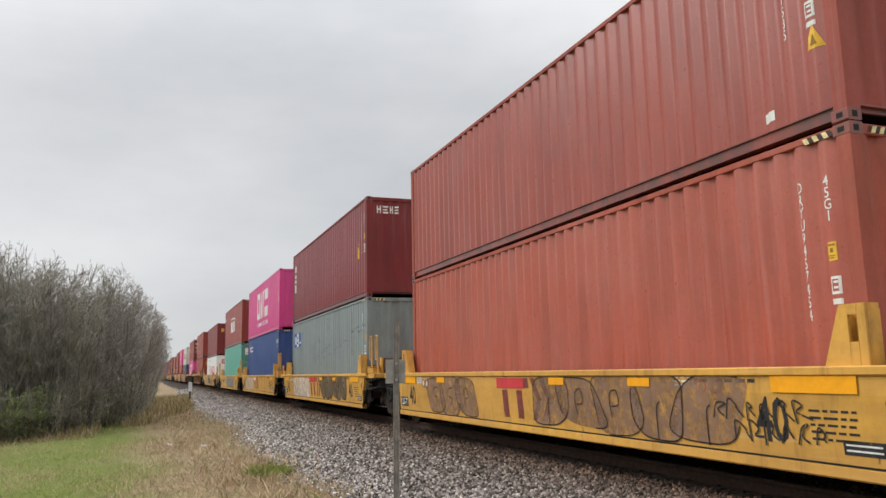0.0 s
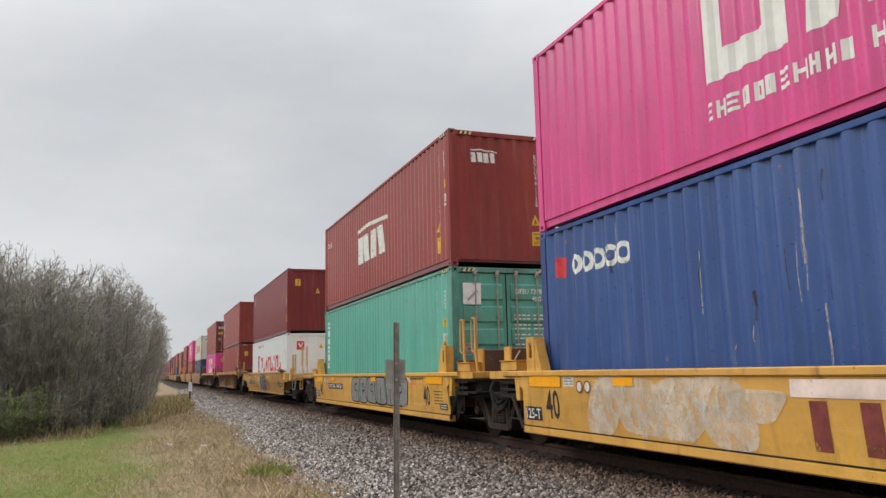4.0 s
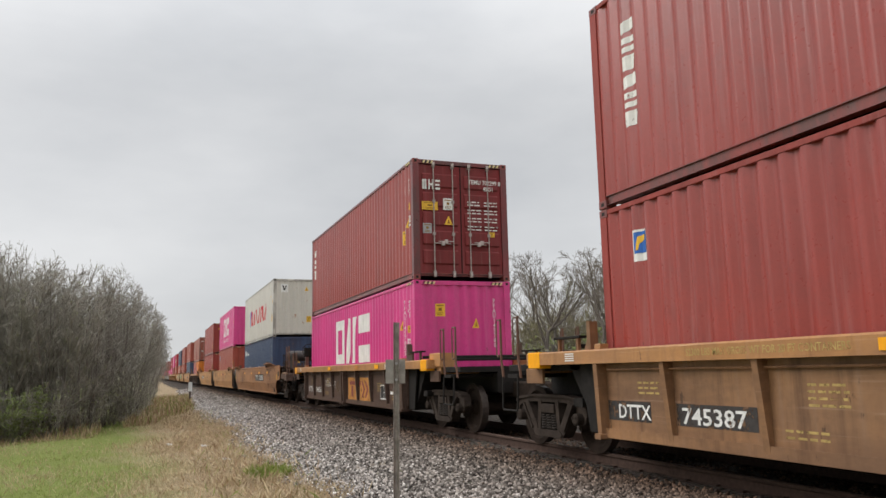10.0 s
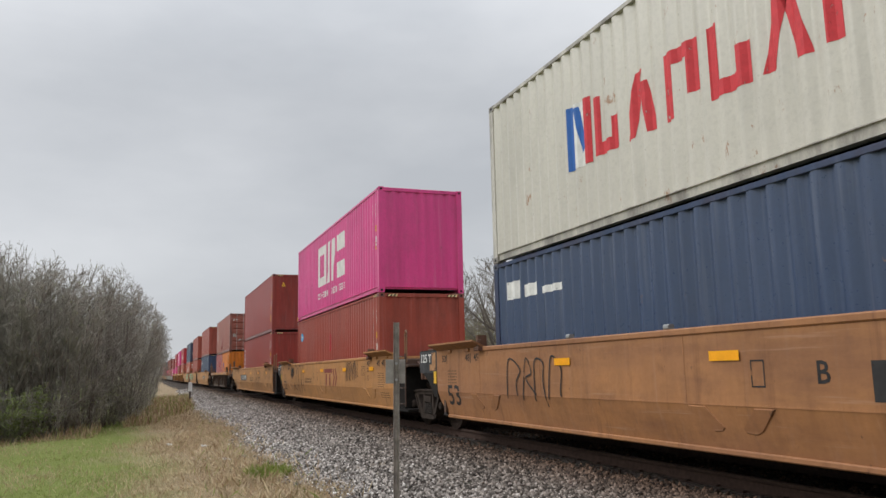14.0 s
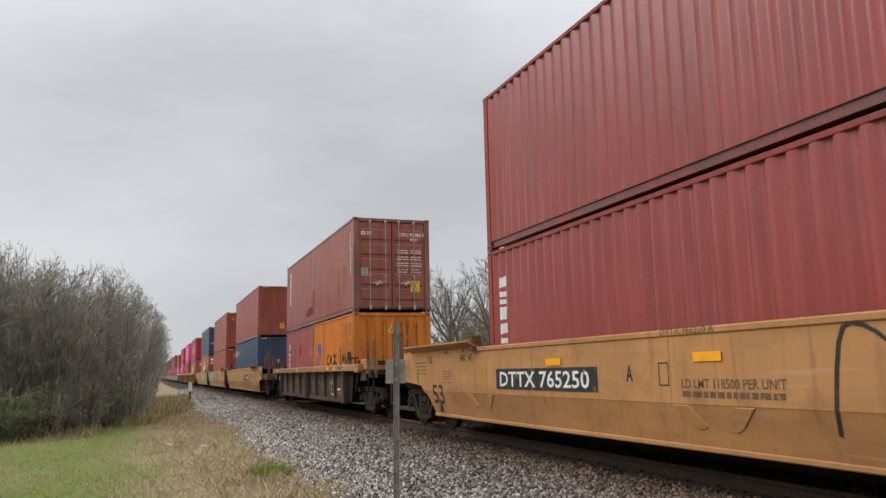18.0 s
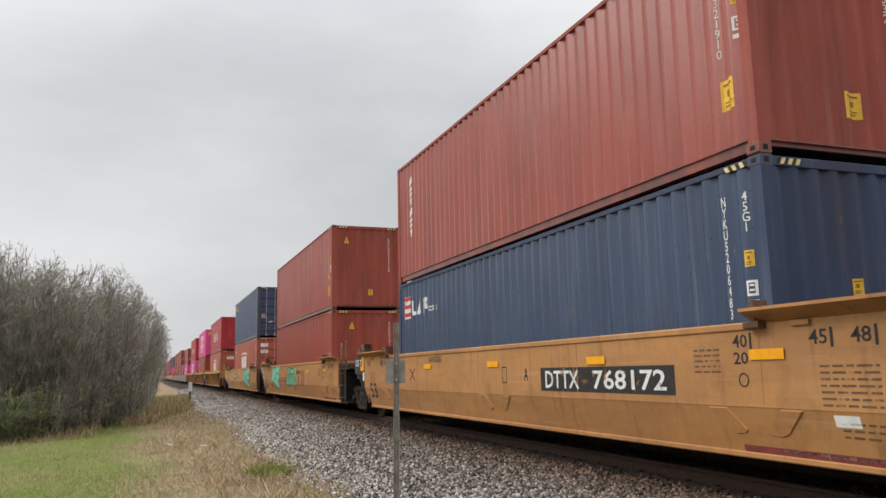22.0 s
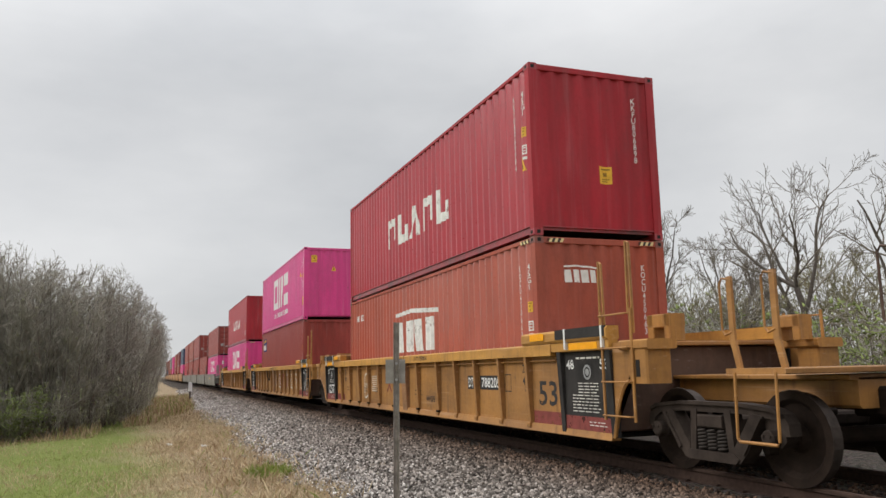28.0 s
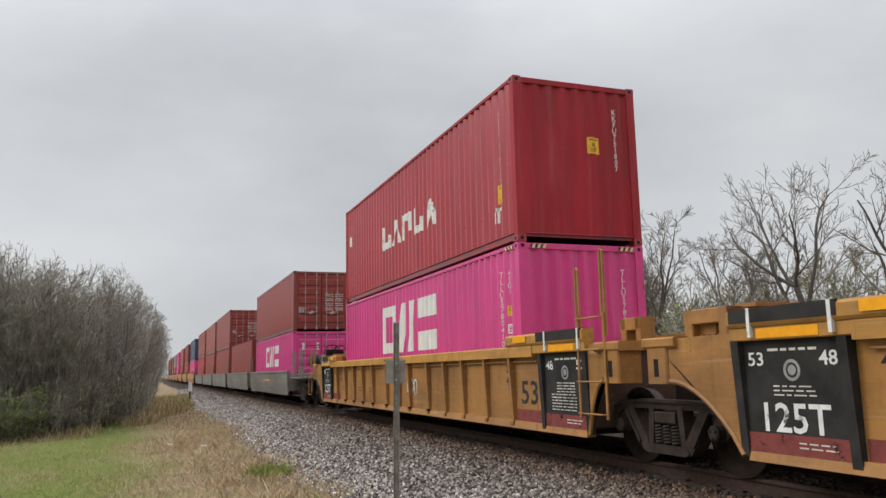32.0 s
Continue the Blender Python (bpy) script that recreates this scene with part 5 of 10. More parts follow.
def curve_pts(pts, n=5):
    """Smooth points through the given ones."""
    out = []
    P = [pts[0]] + list(pts) + [pts[-1]]
    for i in range(1, len(P) - 2):
        for k in range(n):
            t = k / n
            out.append(tuple(0.5 * (2 * P[i][j] + (P[i + 1][j] - P[i - 1][j]) * t + (2 * P[i - 1][j] - 5 * P[i][j] + 4 * P[i + 1][j] - P[i + 2][j]) * t * t + (3 * P[i][j] - P[i - 1][j] - 3 * P[i + 1][j] + P[i + 2][j]) * t ** 3) for j in (0, 1)))
    return out + [pts[-1]]


def marking(parent, shape, mat, surface, a0, b0, name="lettering", label="", lift=0.003):
    """Lays a flat shape on a surface. surface: ("side", face) flat side; "panel" the corrugated near side of a container;
    "end" its corrugated front end; ("flat", y) an upright plane that faces forwards. a0 is where its left edge starts (y on a side, x on an end)."""
    v, f = shape
    lift = max(lift, {"graffiti_fill": 0.007, "graffiti_outline": 0.011, "graffiti_tag": 0.011, "reflector": 0.016}.get(name, 0.0))
    bm = bmesh.new()
    up = bm.verts.layers.float.new("up")
    on_side = surface == "panel" or surface[0] == "side"
    bv = [bm.verts.new(((0, a0 - q[0], b0 + q[1]) if on_side else (a0 + q[0], 0, b0 + q[1]))) for q in v]
    for i, q in enumerate(v):
        bv[i][up] = q[2] if len(q) > 2 else 0.0
    for q in f:
        try:
            bm.faces.new([bv[i] for i in q])
        except ValueError:
            pass
    if surface == "panel":
        lo, hi = min(p.co.y for p in bv), max(p.co.y for p in bv)
        for s in breaks(lo, hi)[1:-1]:
            bmesh.ops.bisect_plane(bm, geom=list(bm.verts) + list(bm.edges) + list(bm.faces), plane_co=(0, s, 0), plane_no=(0, 1, 0))
        for p in bm.verts:
            p.co.x = -CW / 2 + 0.012 + DEPTH * wave(p.co.y) - lift
    elif surface == "end":
        lo, hi = min(p.co.x for p in bv), max(p.co.x for p in bv)
        for s in breaks(lo, hi, END_PITCH)[1:-1]:
            bmesh.ops.bisect_plane(bm, geom=list(bm.verts) + list(bm.edges) + list(bm.faces), plane_co=(s, 0, 0), plane_no=(1, 0, 0))
        for p in bm.verts:
            p.co.y = 0.014 + END_DEPTH * wave(p.co.x, END_PITCH) - lift
    elif surface[0] == "side":
        tuck, kink, foot = surface[2:] if len(surface) > 2 else (0.0, 0.0, -1.0)
        if tuck and min(p.co.z for p in bm.verts) < kink < max(p.co.z for p in bm.verts):
            bmesh.ops.bisect_plane(bm, geom=list(bm.verts) + list(bm.edges) + list(bm.faces), plane_co=(0, 0, kink), plane_no=(0, 0, 1))
        for p in bm.verts:
            d = max(0.0, kink - p.co.z) / (kink - foot) * tuck
            p.co.x = surface[1] + d - lift - p[up]
    else:
        for p in bm.verts:
            p.co.y = surface[1] - lift
    me = bpy.data.meshes.new(name)
    bm.to_mesh(me)
    bm.free()
    me.materials.append(mat)
    return part(name, me, None, parent, label)


FACE = ("side", -SW, 0.05, 0.93, 0.30)
OCHRE_FACE = ("side", -SW, 0.11, 0.80, 0.34)


def hazard(c, high, doors=False):
    """The yellow and black corner stripes under a tall container's top edge."""
    for a0, surf in ((0.55, "panel"),):
        part("hazard_stripes", hazard_mesh(), None, c, at=(-CW / 2 + 0.001, 0.17, high - 0.09))
    for x in (-CW / 2 + 0.20, CW / 2 - 0.52):
        part("hazard_stripes", hazard_end(), None, c, at=(x, 0.0, high - 0.095))


def hazard_mesh():
    def make():
        b = Build()
        for k in range(6):
            y = 0.055 * k
            b.add([(-0.002, y, 0), (-0.002, y + 0.055, 0), (-0.002, y + 0.085, 0.06), (-0.002, y + 0.03, 0.06)], [(0, 1, 2, 3)], k % 2)
        return b
    return shared(("hazard_side",), make, [DULL_INK, PALE_HAZARD])


def hazard_end():
    def make():
        b = Build()
        for k in range(6):
            x = 0.05 * k
            b.add([(x, -0.001, 0), (x + 0.05, -0.001, 0), (x + 0.08, -0.001, 0.065), (x + 0.03, -0.001, 0.065)], [(0, 1, 2, 3)], k % 2)
        return b
    return shared(("hazard_front",), make, [DULL_INK, PALE_HAZARD])


def sticker(parent, surface, a0, b0, w, h, mat=None, kind="caution"):
    """A yellow warning label: a square with dark bars, or a triangle."""
    mat = mat or YELLOW_INK
    if kind == "triangle":
        marking(parent, bars([[(0, 0), (w, 0), (w / 2, h)]]), mat, surface, a0, b0, "warning_label")
        marking(parent, bars([[(w * 0.32, h * 0.14), (w * 0.68, h * 0.14), (w * 0.5, h * 0.60)]]), STICKER_INK, surface, a0, b0, "warning_mark", lift=0.006)
        return
    marking(parent, bars([(0, 0, w, h)]), mat, surface, a0, b0, "warning_label")
    ink = STICKER_INK
    rows = [(0.14 * w, 0.80 * h, 0.86 * w, 0.88 * h), (0.36 * w, 0.44 * h, 0.64 * w, 0.66 * h), (0.2 * w, 0.24 * h, 0.8 * w, 0.29 * h), (0.2 * w, 0.12 * h, 0.7 * w, 0.17 * h)]
    marking(parent, bars(rows), ink, surface, a0, b0, "warning_text", lift=0.006)


def small_print(parent, surface, a0, b0, w, rows, step, mat, seed=0, t=0.5):
    r = random.Random(seed)
    rects = []
    for k in range(rows):
        a = 0.0
        while a < w * 0.95:
            l = r.uniform(0.05, 0.16)
            rects.append((a, -k * step - step * t, min(w, a + l), -k * step))
            a += l + 0.03
    marking(parent, bars(rects), mat, surface, a0, b0, "small_print")


def side_codes(c, high, number, size="45G1", ink=None, y=0.62, extra=True, tri=None, cau=None, ztop=None, a2=0.30):
    """Upright serial and size code near the front edge of a container's side, with its small labels."""
    ink = ink or WHITE_INK
    zt = ztop or high - 0.42
    marking(c, lettering(number, 0.118 * len(number), 0.066, stack=True, line=0.8), ink, "panel", y + 0.04, zt - 0.118 * len(number), "serial_number")
    if size:
        marking(c, lettering(size, 0.42, 0.08, stack=True), ink, "panel", y - a2 + 0.04, zt - 0.42, "size_code")
    if extra:
        sticker(c, "panel", y - a2 + 0.06, zt - 0.78, 0.11, 0.17)
        marking(c, bars(ring(0, 0, 0.12, 0.16, 0.025) + [(0.04, 0.05, 0.09, 0.07), (0.04, 0.10, 0.09, 0.12), (0.0, -0.09, 0.12, -0.04)]), ink, "panel", y - a2 + 0.06, zt - 1.08, "data_mark")
    if tri is not None:
        sticker(c, "panel", tri[0], tri[1], 0.20, 0.24, kind="triangle")
    if cau is not None:
        sticker(c, "panel", cau[0], cau[1], 0.22, 0.34)


def end_codes(c, high, number, ink=None, tri=None, cau=None):
    ink = ink or WHITE_INK
    marking(c, lettering(number, 0.115 * len(number), 0.064, stack=True, line=0.8), ink, "end", CW / 2 - 0.46, high - 0.42 - 0.115 * len(number), "serial_number")
    if tri is not None:
        sticker(c, "end", tri[0], tri[1], 0.19, 0.24, kind="triangle")
    if cau is not None:
        k = cau[2] if len(cau) > 2 else 1.0
        sticker(c, "end", cau[0], cau[1], 0.24 * k, 0.30 * k)


def door_codes(c, high, seed, ink=None, serial=None, tall=False):
    """Data on the right-hand door and labels on the left-hand one."""
    ink = ink or WHITE_INK
    surf = ("flat", 0.0)
    if serial:
        marking(c, lettering(serial, 0.11, 0.85), ink, surf, 0.20, high - 0.55, "serial_number")
        marking(c, lettering("45G1", 0.10, 0.26), ink, surf, 0.58, high - 0.70, "size_code")
    for k in range(4):
        small_print(c, surf, 0.16, high - 0.98 - 0.20 * k, 0.36, 2, 0.075, ink, seed + k, 0.36)
        small_print(c, surf, 0.60, high - 0.98 - 0.20 * k, 0.34, 2, 0.075, ink, seed + 9 + k, 0.36)
    sticker(c, surf, -CW / 2 + 0.24, high - 1.80, 0.22, 0.24, GALV)


# plain shapes that stand for company marks
def mark_open(h=1.42, w=4.1):
    """Square ring, a leaning pair of blocks, two level bars."""
    t = 0.22 * h
    r = ring(0, 0, 1.24, h, t)
    r += [[(1.46, 0), (1.82, 0), (2.02, h), (1.60, h)], [(2.12, 0), (2.50, 0), (2.68, h), (2.28, h)]]
    r += [(2.94, 0, w, h * 0.36), (2.94, h * 0.62, w, h)]
    return bars(r)


def mark_strip(w, h, seed, dense=0.62):
    """A row of blocks for a line of small company lettering."""
    r = random.Random(seed)
    out, a = [], 0.0
    while a < w:
        l = r.uniform(0.10, 0.17)
        if r.random() < 0.9:
            k = r.randrange(3)
            if k == 0:
                out += ring(a, 0, l, h, h * 0.26)
            elif k == 1:
                out += [(a, 0, a + 0.035, h), (a + l - 0.035, 0, a + l, h), (a + 0.035, h * 0.4, a + l - 0.035, h * 0.62)]
            else:
                out += [(a, 0, a + l, h * 0.22), (a, h * 0.4, a + l * 0.9, h * 0.58), (a, h * 0.78, a + l, h)]
        a += l + 0.05
    return bars(out)


def mark_roof(w=3.0, h=0.95):
    """A thin bent line above four worn blocks."""
    s = w / 3.0
    top = [[(0, h * 0.88), (1.2 * s, h * 0.92), (1.2 * s, h * 1.02), (0, h * 0.97)], [(1.2 * s, h * 0.92), (w, h * 0.80), (w, h * 0.90), (1.2 * s, h * 1.02)]]
    ups = [[(0.70 * k * s + 0.10 * s, 0), (0.70 * k * s + 0.64 * s, 0), (0.70 * k * s + 0.56 * s, h * 0.74), (0.70 * k * s + 0.02 * s, h * 0.74)] for k in range(4)]
    return bars(top + ups)


def mark_slants(w, h, n, seed=1, bar=0.16):
    """A row of brackets and leaning bars, of thickness bar."""
    out = []
    for k in range(n):
        a = w * k / n
        l = w / n * 0.78
        t = min(bar, l * 0.32)
        q = (k + seed) % 3
        if q == 0:
            out += [[(a, 0), (a + t, 0), (a + l * 0.5 + t / 2, h), (a + l * 0.5 - t / 2, h)], [(a + l - t, 0), (a + l, 0), (a + l * 0.62 + t / 2, h * 0.8), (a + l * 0.62 - t / 2, h * 0.8)]]
        elif q == 1:
            out += [(a, 0, a + t, h), (a + t, h - t, a + l, h), (a + l - t, h * 0.25, a + l, h - t)]
        else:
            out += [(a, 0, a + t, h), (a + l - t, 0, a + l, h * 0.55), (a + t, 0, a + l - t, t)]
    return bars(out)


def mark_pillars(w, h):
    """A worn level bar over two stems, and a pair of chevrons beside them."""
    r = [[(0, h * 0.76), (w * 0.60, h * 0.76), (w * 0.58, h), (0, h)]]
    r += [(w * 0.10, 0, w * 0.20, h * 0.70), (w * 0.37, 0, w * 0.47, h * 0.70)]
    for k in (0.0, 0.16):
        a = w * (0.62 + k)
        r += [[(a, 0), (a + w * 0.07, 0), (a + w * 0.17, h * 0.5), (a + w * 0.10, h * 0.5)], [(a + w * 0.10, h * 0.5), (a + w * 0.17, h * 0.5), (a + w * 0.07, h), (a, h)]]
    return bars(r)


def mark_column(h, n, w=0.26, seed=0):
    """Blocks one over another, for company lettering set upright."""
    s = h / n
    out = []
    for k in range(n):
        b = h - (k + 1) * s
        t = s * 0.80
        q = (k + seed) % 3
        if q == 0:
            out += [[(0, b), (w, b + t * 0.2), (w, b + t), (0, b + t * 0.8)]]
        elif q == 1:
            out += [(0, b, w, b + t * 0.36), (0, b + t * 0.58, w, b + t)]
        else:
            out += [[(w * 0.12, b), (w * 0.88, b), (w, b + t), (0, b + t)]]
    return bars(out)


def sketch(w, h, seed, loops=6, width=0.05):
    """A sprayed tag: loose strokes that form no word."""
    r = random.Random(seed)
    out = []
    for k in range(loops):
        a = w * k / loops
        l = w / loops * 1.25
        pts = [(a + l * r.uniform(-0.1, 0.3), h * r.uniform(0.0, 0.25)), (a + l * r.uniform(0, 0.4), h * r.uniform(0.7, 1.0)), (a + l * r.uniform(0.5, 1.0), h * r.uniform(0.55, 1.0)), (a + l * r.uniform(0.3, 0.7), h * r.uniform(0.3, 0.6)), (a + l * r.uniform(0.6, 1.1), h * r.uniform(0.0, 0.4))]
        out += stroke(curve_pts(pts), width, 0.0005 * k)
    return bars(out)


def lobes(w, h, n, seed):
    """Boxy rounded letter bodies side by side, each leaning its own way, as closed outlines."""
    r = random.Random(seed)
    out = []
    for k in range(n):
        a = w * (k + 0.5) / n
        p1, lean, tall = r.uniform(0, 6.28), r.uniform(-0.22, 0.30) * w / n, r.uniform(0.88, 1.0)
        half = w / n * r.uniform(0.54, 0.66)
        pts = []
        for i in range(36):
            c = 6.28319 * i / 36
            ca, sa = math.cos(c), math.sin(c)
            x = math.copysign(abs(ca) ** 0.62, ca) * (1 + 0.07 * math.sin(3 * c + p1))
            y = math.copysign(abs(sa) ** 0.55, sa)
            pts.append((a + half * x + lean * y, h / 2 + h * 0.5 * tall * y * (1 - 0.06 * math.cos(2 * c + p1))))
        out.append(pts)
    return out


def blob_row(w, h, n, seed):
    """Sprayed letter bodies, filled."""
    return bars([[(x, y, 0.0006 * (k % 3)) for x, y in pts] for k, pts in enumerate(lobes(w, h, n, seed))])


def outline_row(w, h, n, seed, width=0.03):
    """The drawn edges of the same bodies, with a slot or a stem inside each."""
    r = random.Random(seed + 900)
    out = []
    for k, pts in enumerate(lobes(w, h, n, seed)):
        i0 = r.randrange(36)
        run = [pts[(i0 + i) % 36] for i in range(r.choice((29, 33, 37)))]
        out += stroke(run, width * r.uniform(0.8, 1.2), 0.0005 * (k % 4))
        cx, cy = sum(p[0] for p in pts) / 36, sum(p[1] for p in pts) / 36
        q, v = w / n * 0.20, h * 0.22
        kind = r.randrange(3)
        if kind == 0:
            out += stroke(curve_pts([(cx - q * 0.5, cy - v), (cx - q * 0.6, cy + v * 0.6), (cx + q * 0.3, cy + v), (cx + q * 0.5, cy), (cx - q * 0.4, cy - v * 0.2)]), width, 0.002)
        elif kind == 1:
            out += stroke(curve_pts([(cx - q * 0.2, cy - h * 0.48), (cx - q * 0.1, cy - v * 0.2), (cx + q * 0.3, cy + v * 0.3)]), width, 0.002)
        else:
            out += stroke(curve_pts([(cx + q, cy + v), (cx - q * 0.3, cy + v * 0.8), (cx - q * 0.5, cy), (cx + q * 0.6, cy - v * 0.3), (cx + q * 0.2, cy - v)]), width, 0.002)
    return bars(out)


def reflectors(car, surface, ys, z, mat=None):
    for y in ys:
        marking(car, bars([(0, 0, 0.44, 0.10)]), mat or ORANGE_INK, surface, y + 0.22, z, "reflector")


# ---------------------------------------------------------------- ground
def ground_z(x, y):
    """Height of the ground: a ballast shoulder beside the track, grass below it, falling a little to both sides."""
    if x < 5.25:
        t = min(1, max(0, (5.25 - x) / 3.3))
        z = -0.20 - 0.34 * (t * t * (3 - 2 * t)) * 0.6 - 0.34 * t * 0.4
        if x < 1.9:
            z -= 0.05 * min(1.9 - x, 14)
    elif x > 8.5:
        z = -0.20 - 0.04 * min(x - 8.5, 6.0) - 0.26 * max(0, min(x - 14.5, 3.5)) + 0.012 * max(0, min(x - 18, 60))
    else:
        z = -0.20
    return z


def edge_x(y):
    """x of the wavy line where the ballast ends and the grass begins; y may be an array."""
    wavy = 0.12 * np.sin(y * 0.55) + 0.10 * np.sin(y * 1.7 + 1) + 0.05 * np.sin(y * 4.3)
    return 2.12 + 0.016 * np.clip(y - 30, 0, 60) + wavy + 0.42 * np.exp(-((y - 26.5) / 4.5) ** 2) + 0.32 * np.exp(-((y - 11.2) / 1.1) ** 2)


GROUND, gn, gl, gb = nodes_of("ground_cover")
g_geo = gn.new("ShaderNodeNewGeometry")
g_sep = gn.new("ShaderNodeSeparateXYZ")
gl.new(g_geo.outputs["Position"], g_sep.inputs[0])
g_patch = noise_node(gn, gl, 0.33, 5, 0.6)
g_fine = noise_node(gn, gl, 7.0, 6, 0.75)
g_green = ramp(gn, gl, g_fine, [(0.25, (0.070, 0.090, 0.026)), (0.55, (0.150, 0.175, 0.047)), (0.85, (0.25, 0.22, 0.11))])
g_straw = ramp(gn, gl, g_fine, [(0.25, (0.12, 0.085, 0.052)), (0.55, (0.28, 0.215, 0.135)), (0.85, (0.40, 0.325, 0.22))])
g_x = gn.new("ShaderNodeMath")
g_x.operation = "MULTIPLY_ADD"
gl.new(g_sep.outputs["X"], g_x.inputs[0])
g_x.inputs[1].default_value, g_x.inputs[2].default_value = 0.22, 0.28
g_add = gn.new("ShaderNodeMath")
g_add.operation = "ADD"
gl.new(g_x.outputs[0], g_add.inputs[0])
gl.new(g_patch, g_add.inputs[1])
g_col = mix(gn, gl, g_green, g_straw, ramp(gn, gl, g_add.outputs[0], [(0.57, G(0)), (0.95, G(1))]))
gl.new(g_col, gb.inputs["Base Color"])
gb.inputs["Roughness"].default_value = 0.95
gb.inputs["Specular IOR Level"].default_value = 0.1
bump(gn, gl, gb, g_fine, 0.8, 0.05)

BALLAST, bn, bl, bb = nodes_of("crushed_stone_bed")
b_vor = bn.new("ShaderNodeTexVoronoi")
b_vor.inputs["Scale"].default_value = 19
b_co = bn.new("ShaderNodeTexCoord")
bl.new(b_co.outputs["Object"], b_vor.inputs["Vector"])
# stone cells darken to their rims: the shade in the gaps is painted
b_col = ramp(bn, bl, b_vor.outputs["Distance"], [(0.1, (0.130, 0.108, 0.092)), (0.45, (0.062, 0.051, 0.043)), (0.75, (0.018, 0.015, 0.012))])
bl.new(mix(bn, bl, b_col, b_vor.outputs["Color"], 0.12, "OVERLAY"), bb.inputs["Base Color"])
bb.inputs["Roughness"].default_value = 0.95
bb.inputs["Specular IOR Level"].default_value = 0.1
bump(bn, bl, bb, b_vor.outputs["Distance"], 1.0, -0.03)

xs = [-900, -300, -120, -60, -35, -22, -14] + [x * 0.5 for x in range(-20, 4)] + [1.8 + 0.12 * k for k in range(1, 30)] + [5.5, 6.2, 7.5, 8.5, 9, 9.6, 10.4, 11.5, 12, 13, 14.5, 15.5, 16.5, 18, 25, 40, 70, 130, 300, 900]
xs = sorted(set(xs))
ys = [-600, -150, -50, -20, -8] + [y * 0.5 for y in range(-4, 90)] + [46 + 2 * k for k in range(40)] + [130, 150, 180, 230, 300, 450, 700, 1200, 2500]
gb_ = Build()
gv = [(x, y, ground_z(x, y) + (0.03 * noise.noise((x * 0.9, y * 0.9, 0)) + 0.05 * noise.noise((x * 0.2, y * 0.2, 5)) if x < 5.2 else 0)) for y in ys for x in xs]
gf, nx = [], len(xs)
for j in range(len(ys) - 1):
    for i in range(nx - 1):
        gf.append((j * nx + i, j * nx + i + 1, (j + 1) * nx + i + 1, (j + 1) * nx + i))
gb_.add(gv, gf)
ground = tagged(new("ground", gb_.mesh("ground", [GROUND], True)), "grassy verge, part green and part straw-coloured, beside the track", "ground", kind="structure")

# the ballast bed, a low bank of stone laid over the ground
bed = Build()
by = [-30, -10] + [y * 0.5 for y in range(-4, 120)] + [62 + 3 * k for k in range(40)] + [190, 230, 300, 400, 600]
cols = 34
for y in by:
    e = edge_x(y)
    for i in range(cols):
        x = e + (15.2 - e) * i / (cols - 1)
        lift = 0.012 + 0.03 * min(1, i / 3) if i < cols - 2 else -0.15
        if i == 0:
            lift = -0.03
        bed.v.append((x, y, ground_z(x, y) + lift + 0.02 * noise.noise((x * 2.2, y * 2.2, 3))))
bed.f = [(j * cols + i, j * cols + i + 1, (j + 1) * cols + i + 1, (j + 1) * cols + i) for j in range(len(by) - 1) for i in range(cols - 1)]
bed.mi = [0] * len(bed.f)
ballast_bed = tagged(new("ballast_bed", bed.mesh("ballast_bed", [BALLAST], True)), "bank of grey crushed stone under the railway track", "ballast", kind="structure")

# rails and ties
RUST = plain("rusty_rail_web", (0.060, 0.036, 0.027), 0.9, 0.0, 0.35, 14)
RAILTOP = plain("worn_brown_rail_top", (0.095, 0.060, 0.046), 0.6, 0.2, 0.3, 6)
TIMBER = plain("weathered_tie_timber", (0.066, 0.052, 0.044), 0.9, 0, 0.4, 18)


def rail_mesh():
    b = Build()
    h = [(-0.076, -0.178), (0.076, -0.178), (0.076, -0.166), (0.012, -0.148), (0.009, -0.05), (0.036, -0.038), (0.036, -0.010), (0.028, 0.0), (-0.028, 0.0), (-0.036, -0.010), (-0.036, -0.038), (-0.009, -0.05), (-0.012, -0.148), (-0.076, -0.166)]
    b.sweep(h, 1, -40, 600)
    b.mi[7] = 1
    return b


track = tagged(new("railway_track"), "steel rails on weathered timber ties in stone ballast", "railway track", kind="structure")
for s in (-1, 1):
    part("rail", SHARED.setdefault("rail", rail_mesh().mesh("rail", [RUST, RAILTOP])), None, track, at=(TRACK + s * 0.7535, 0, 0))
tie_me = Build().box(-1.3, 1.3, -0.115, 0.115, -0.36, -0.172, c=0.012).mesh("tie", [TIMBER])
plate_me = Build().box(-0.09, 0.09, -0.1, 0.1, -0.173, -0.160, c=0.004).box(-0.10, -0.04, -0.07, -0.05, -0.17, -0.135).box(0.04, 0.10, 0.05, 0.07, -0.17, -0.135).mesh("tie_plate", [RUST])
for k in range(-10, 120):
    y = 0.5 * k + random.uniform(-0.03, 0.03)
    tie = part("tie", tie_me, None, track, at=pose(TRACK + random.uniform(-0.04, 0.04), y, random.uniform(-0.008, 0.004), 0, 0, random.uniform(-0.8, 0.8)))
    for s in (-1, 1):
        part("tie_plate", plate_me, None, tie, at=(s * 0.7535, 0, 0))


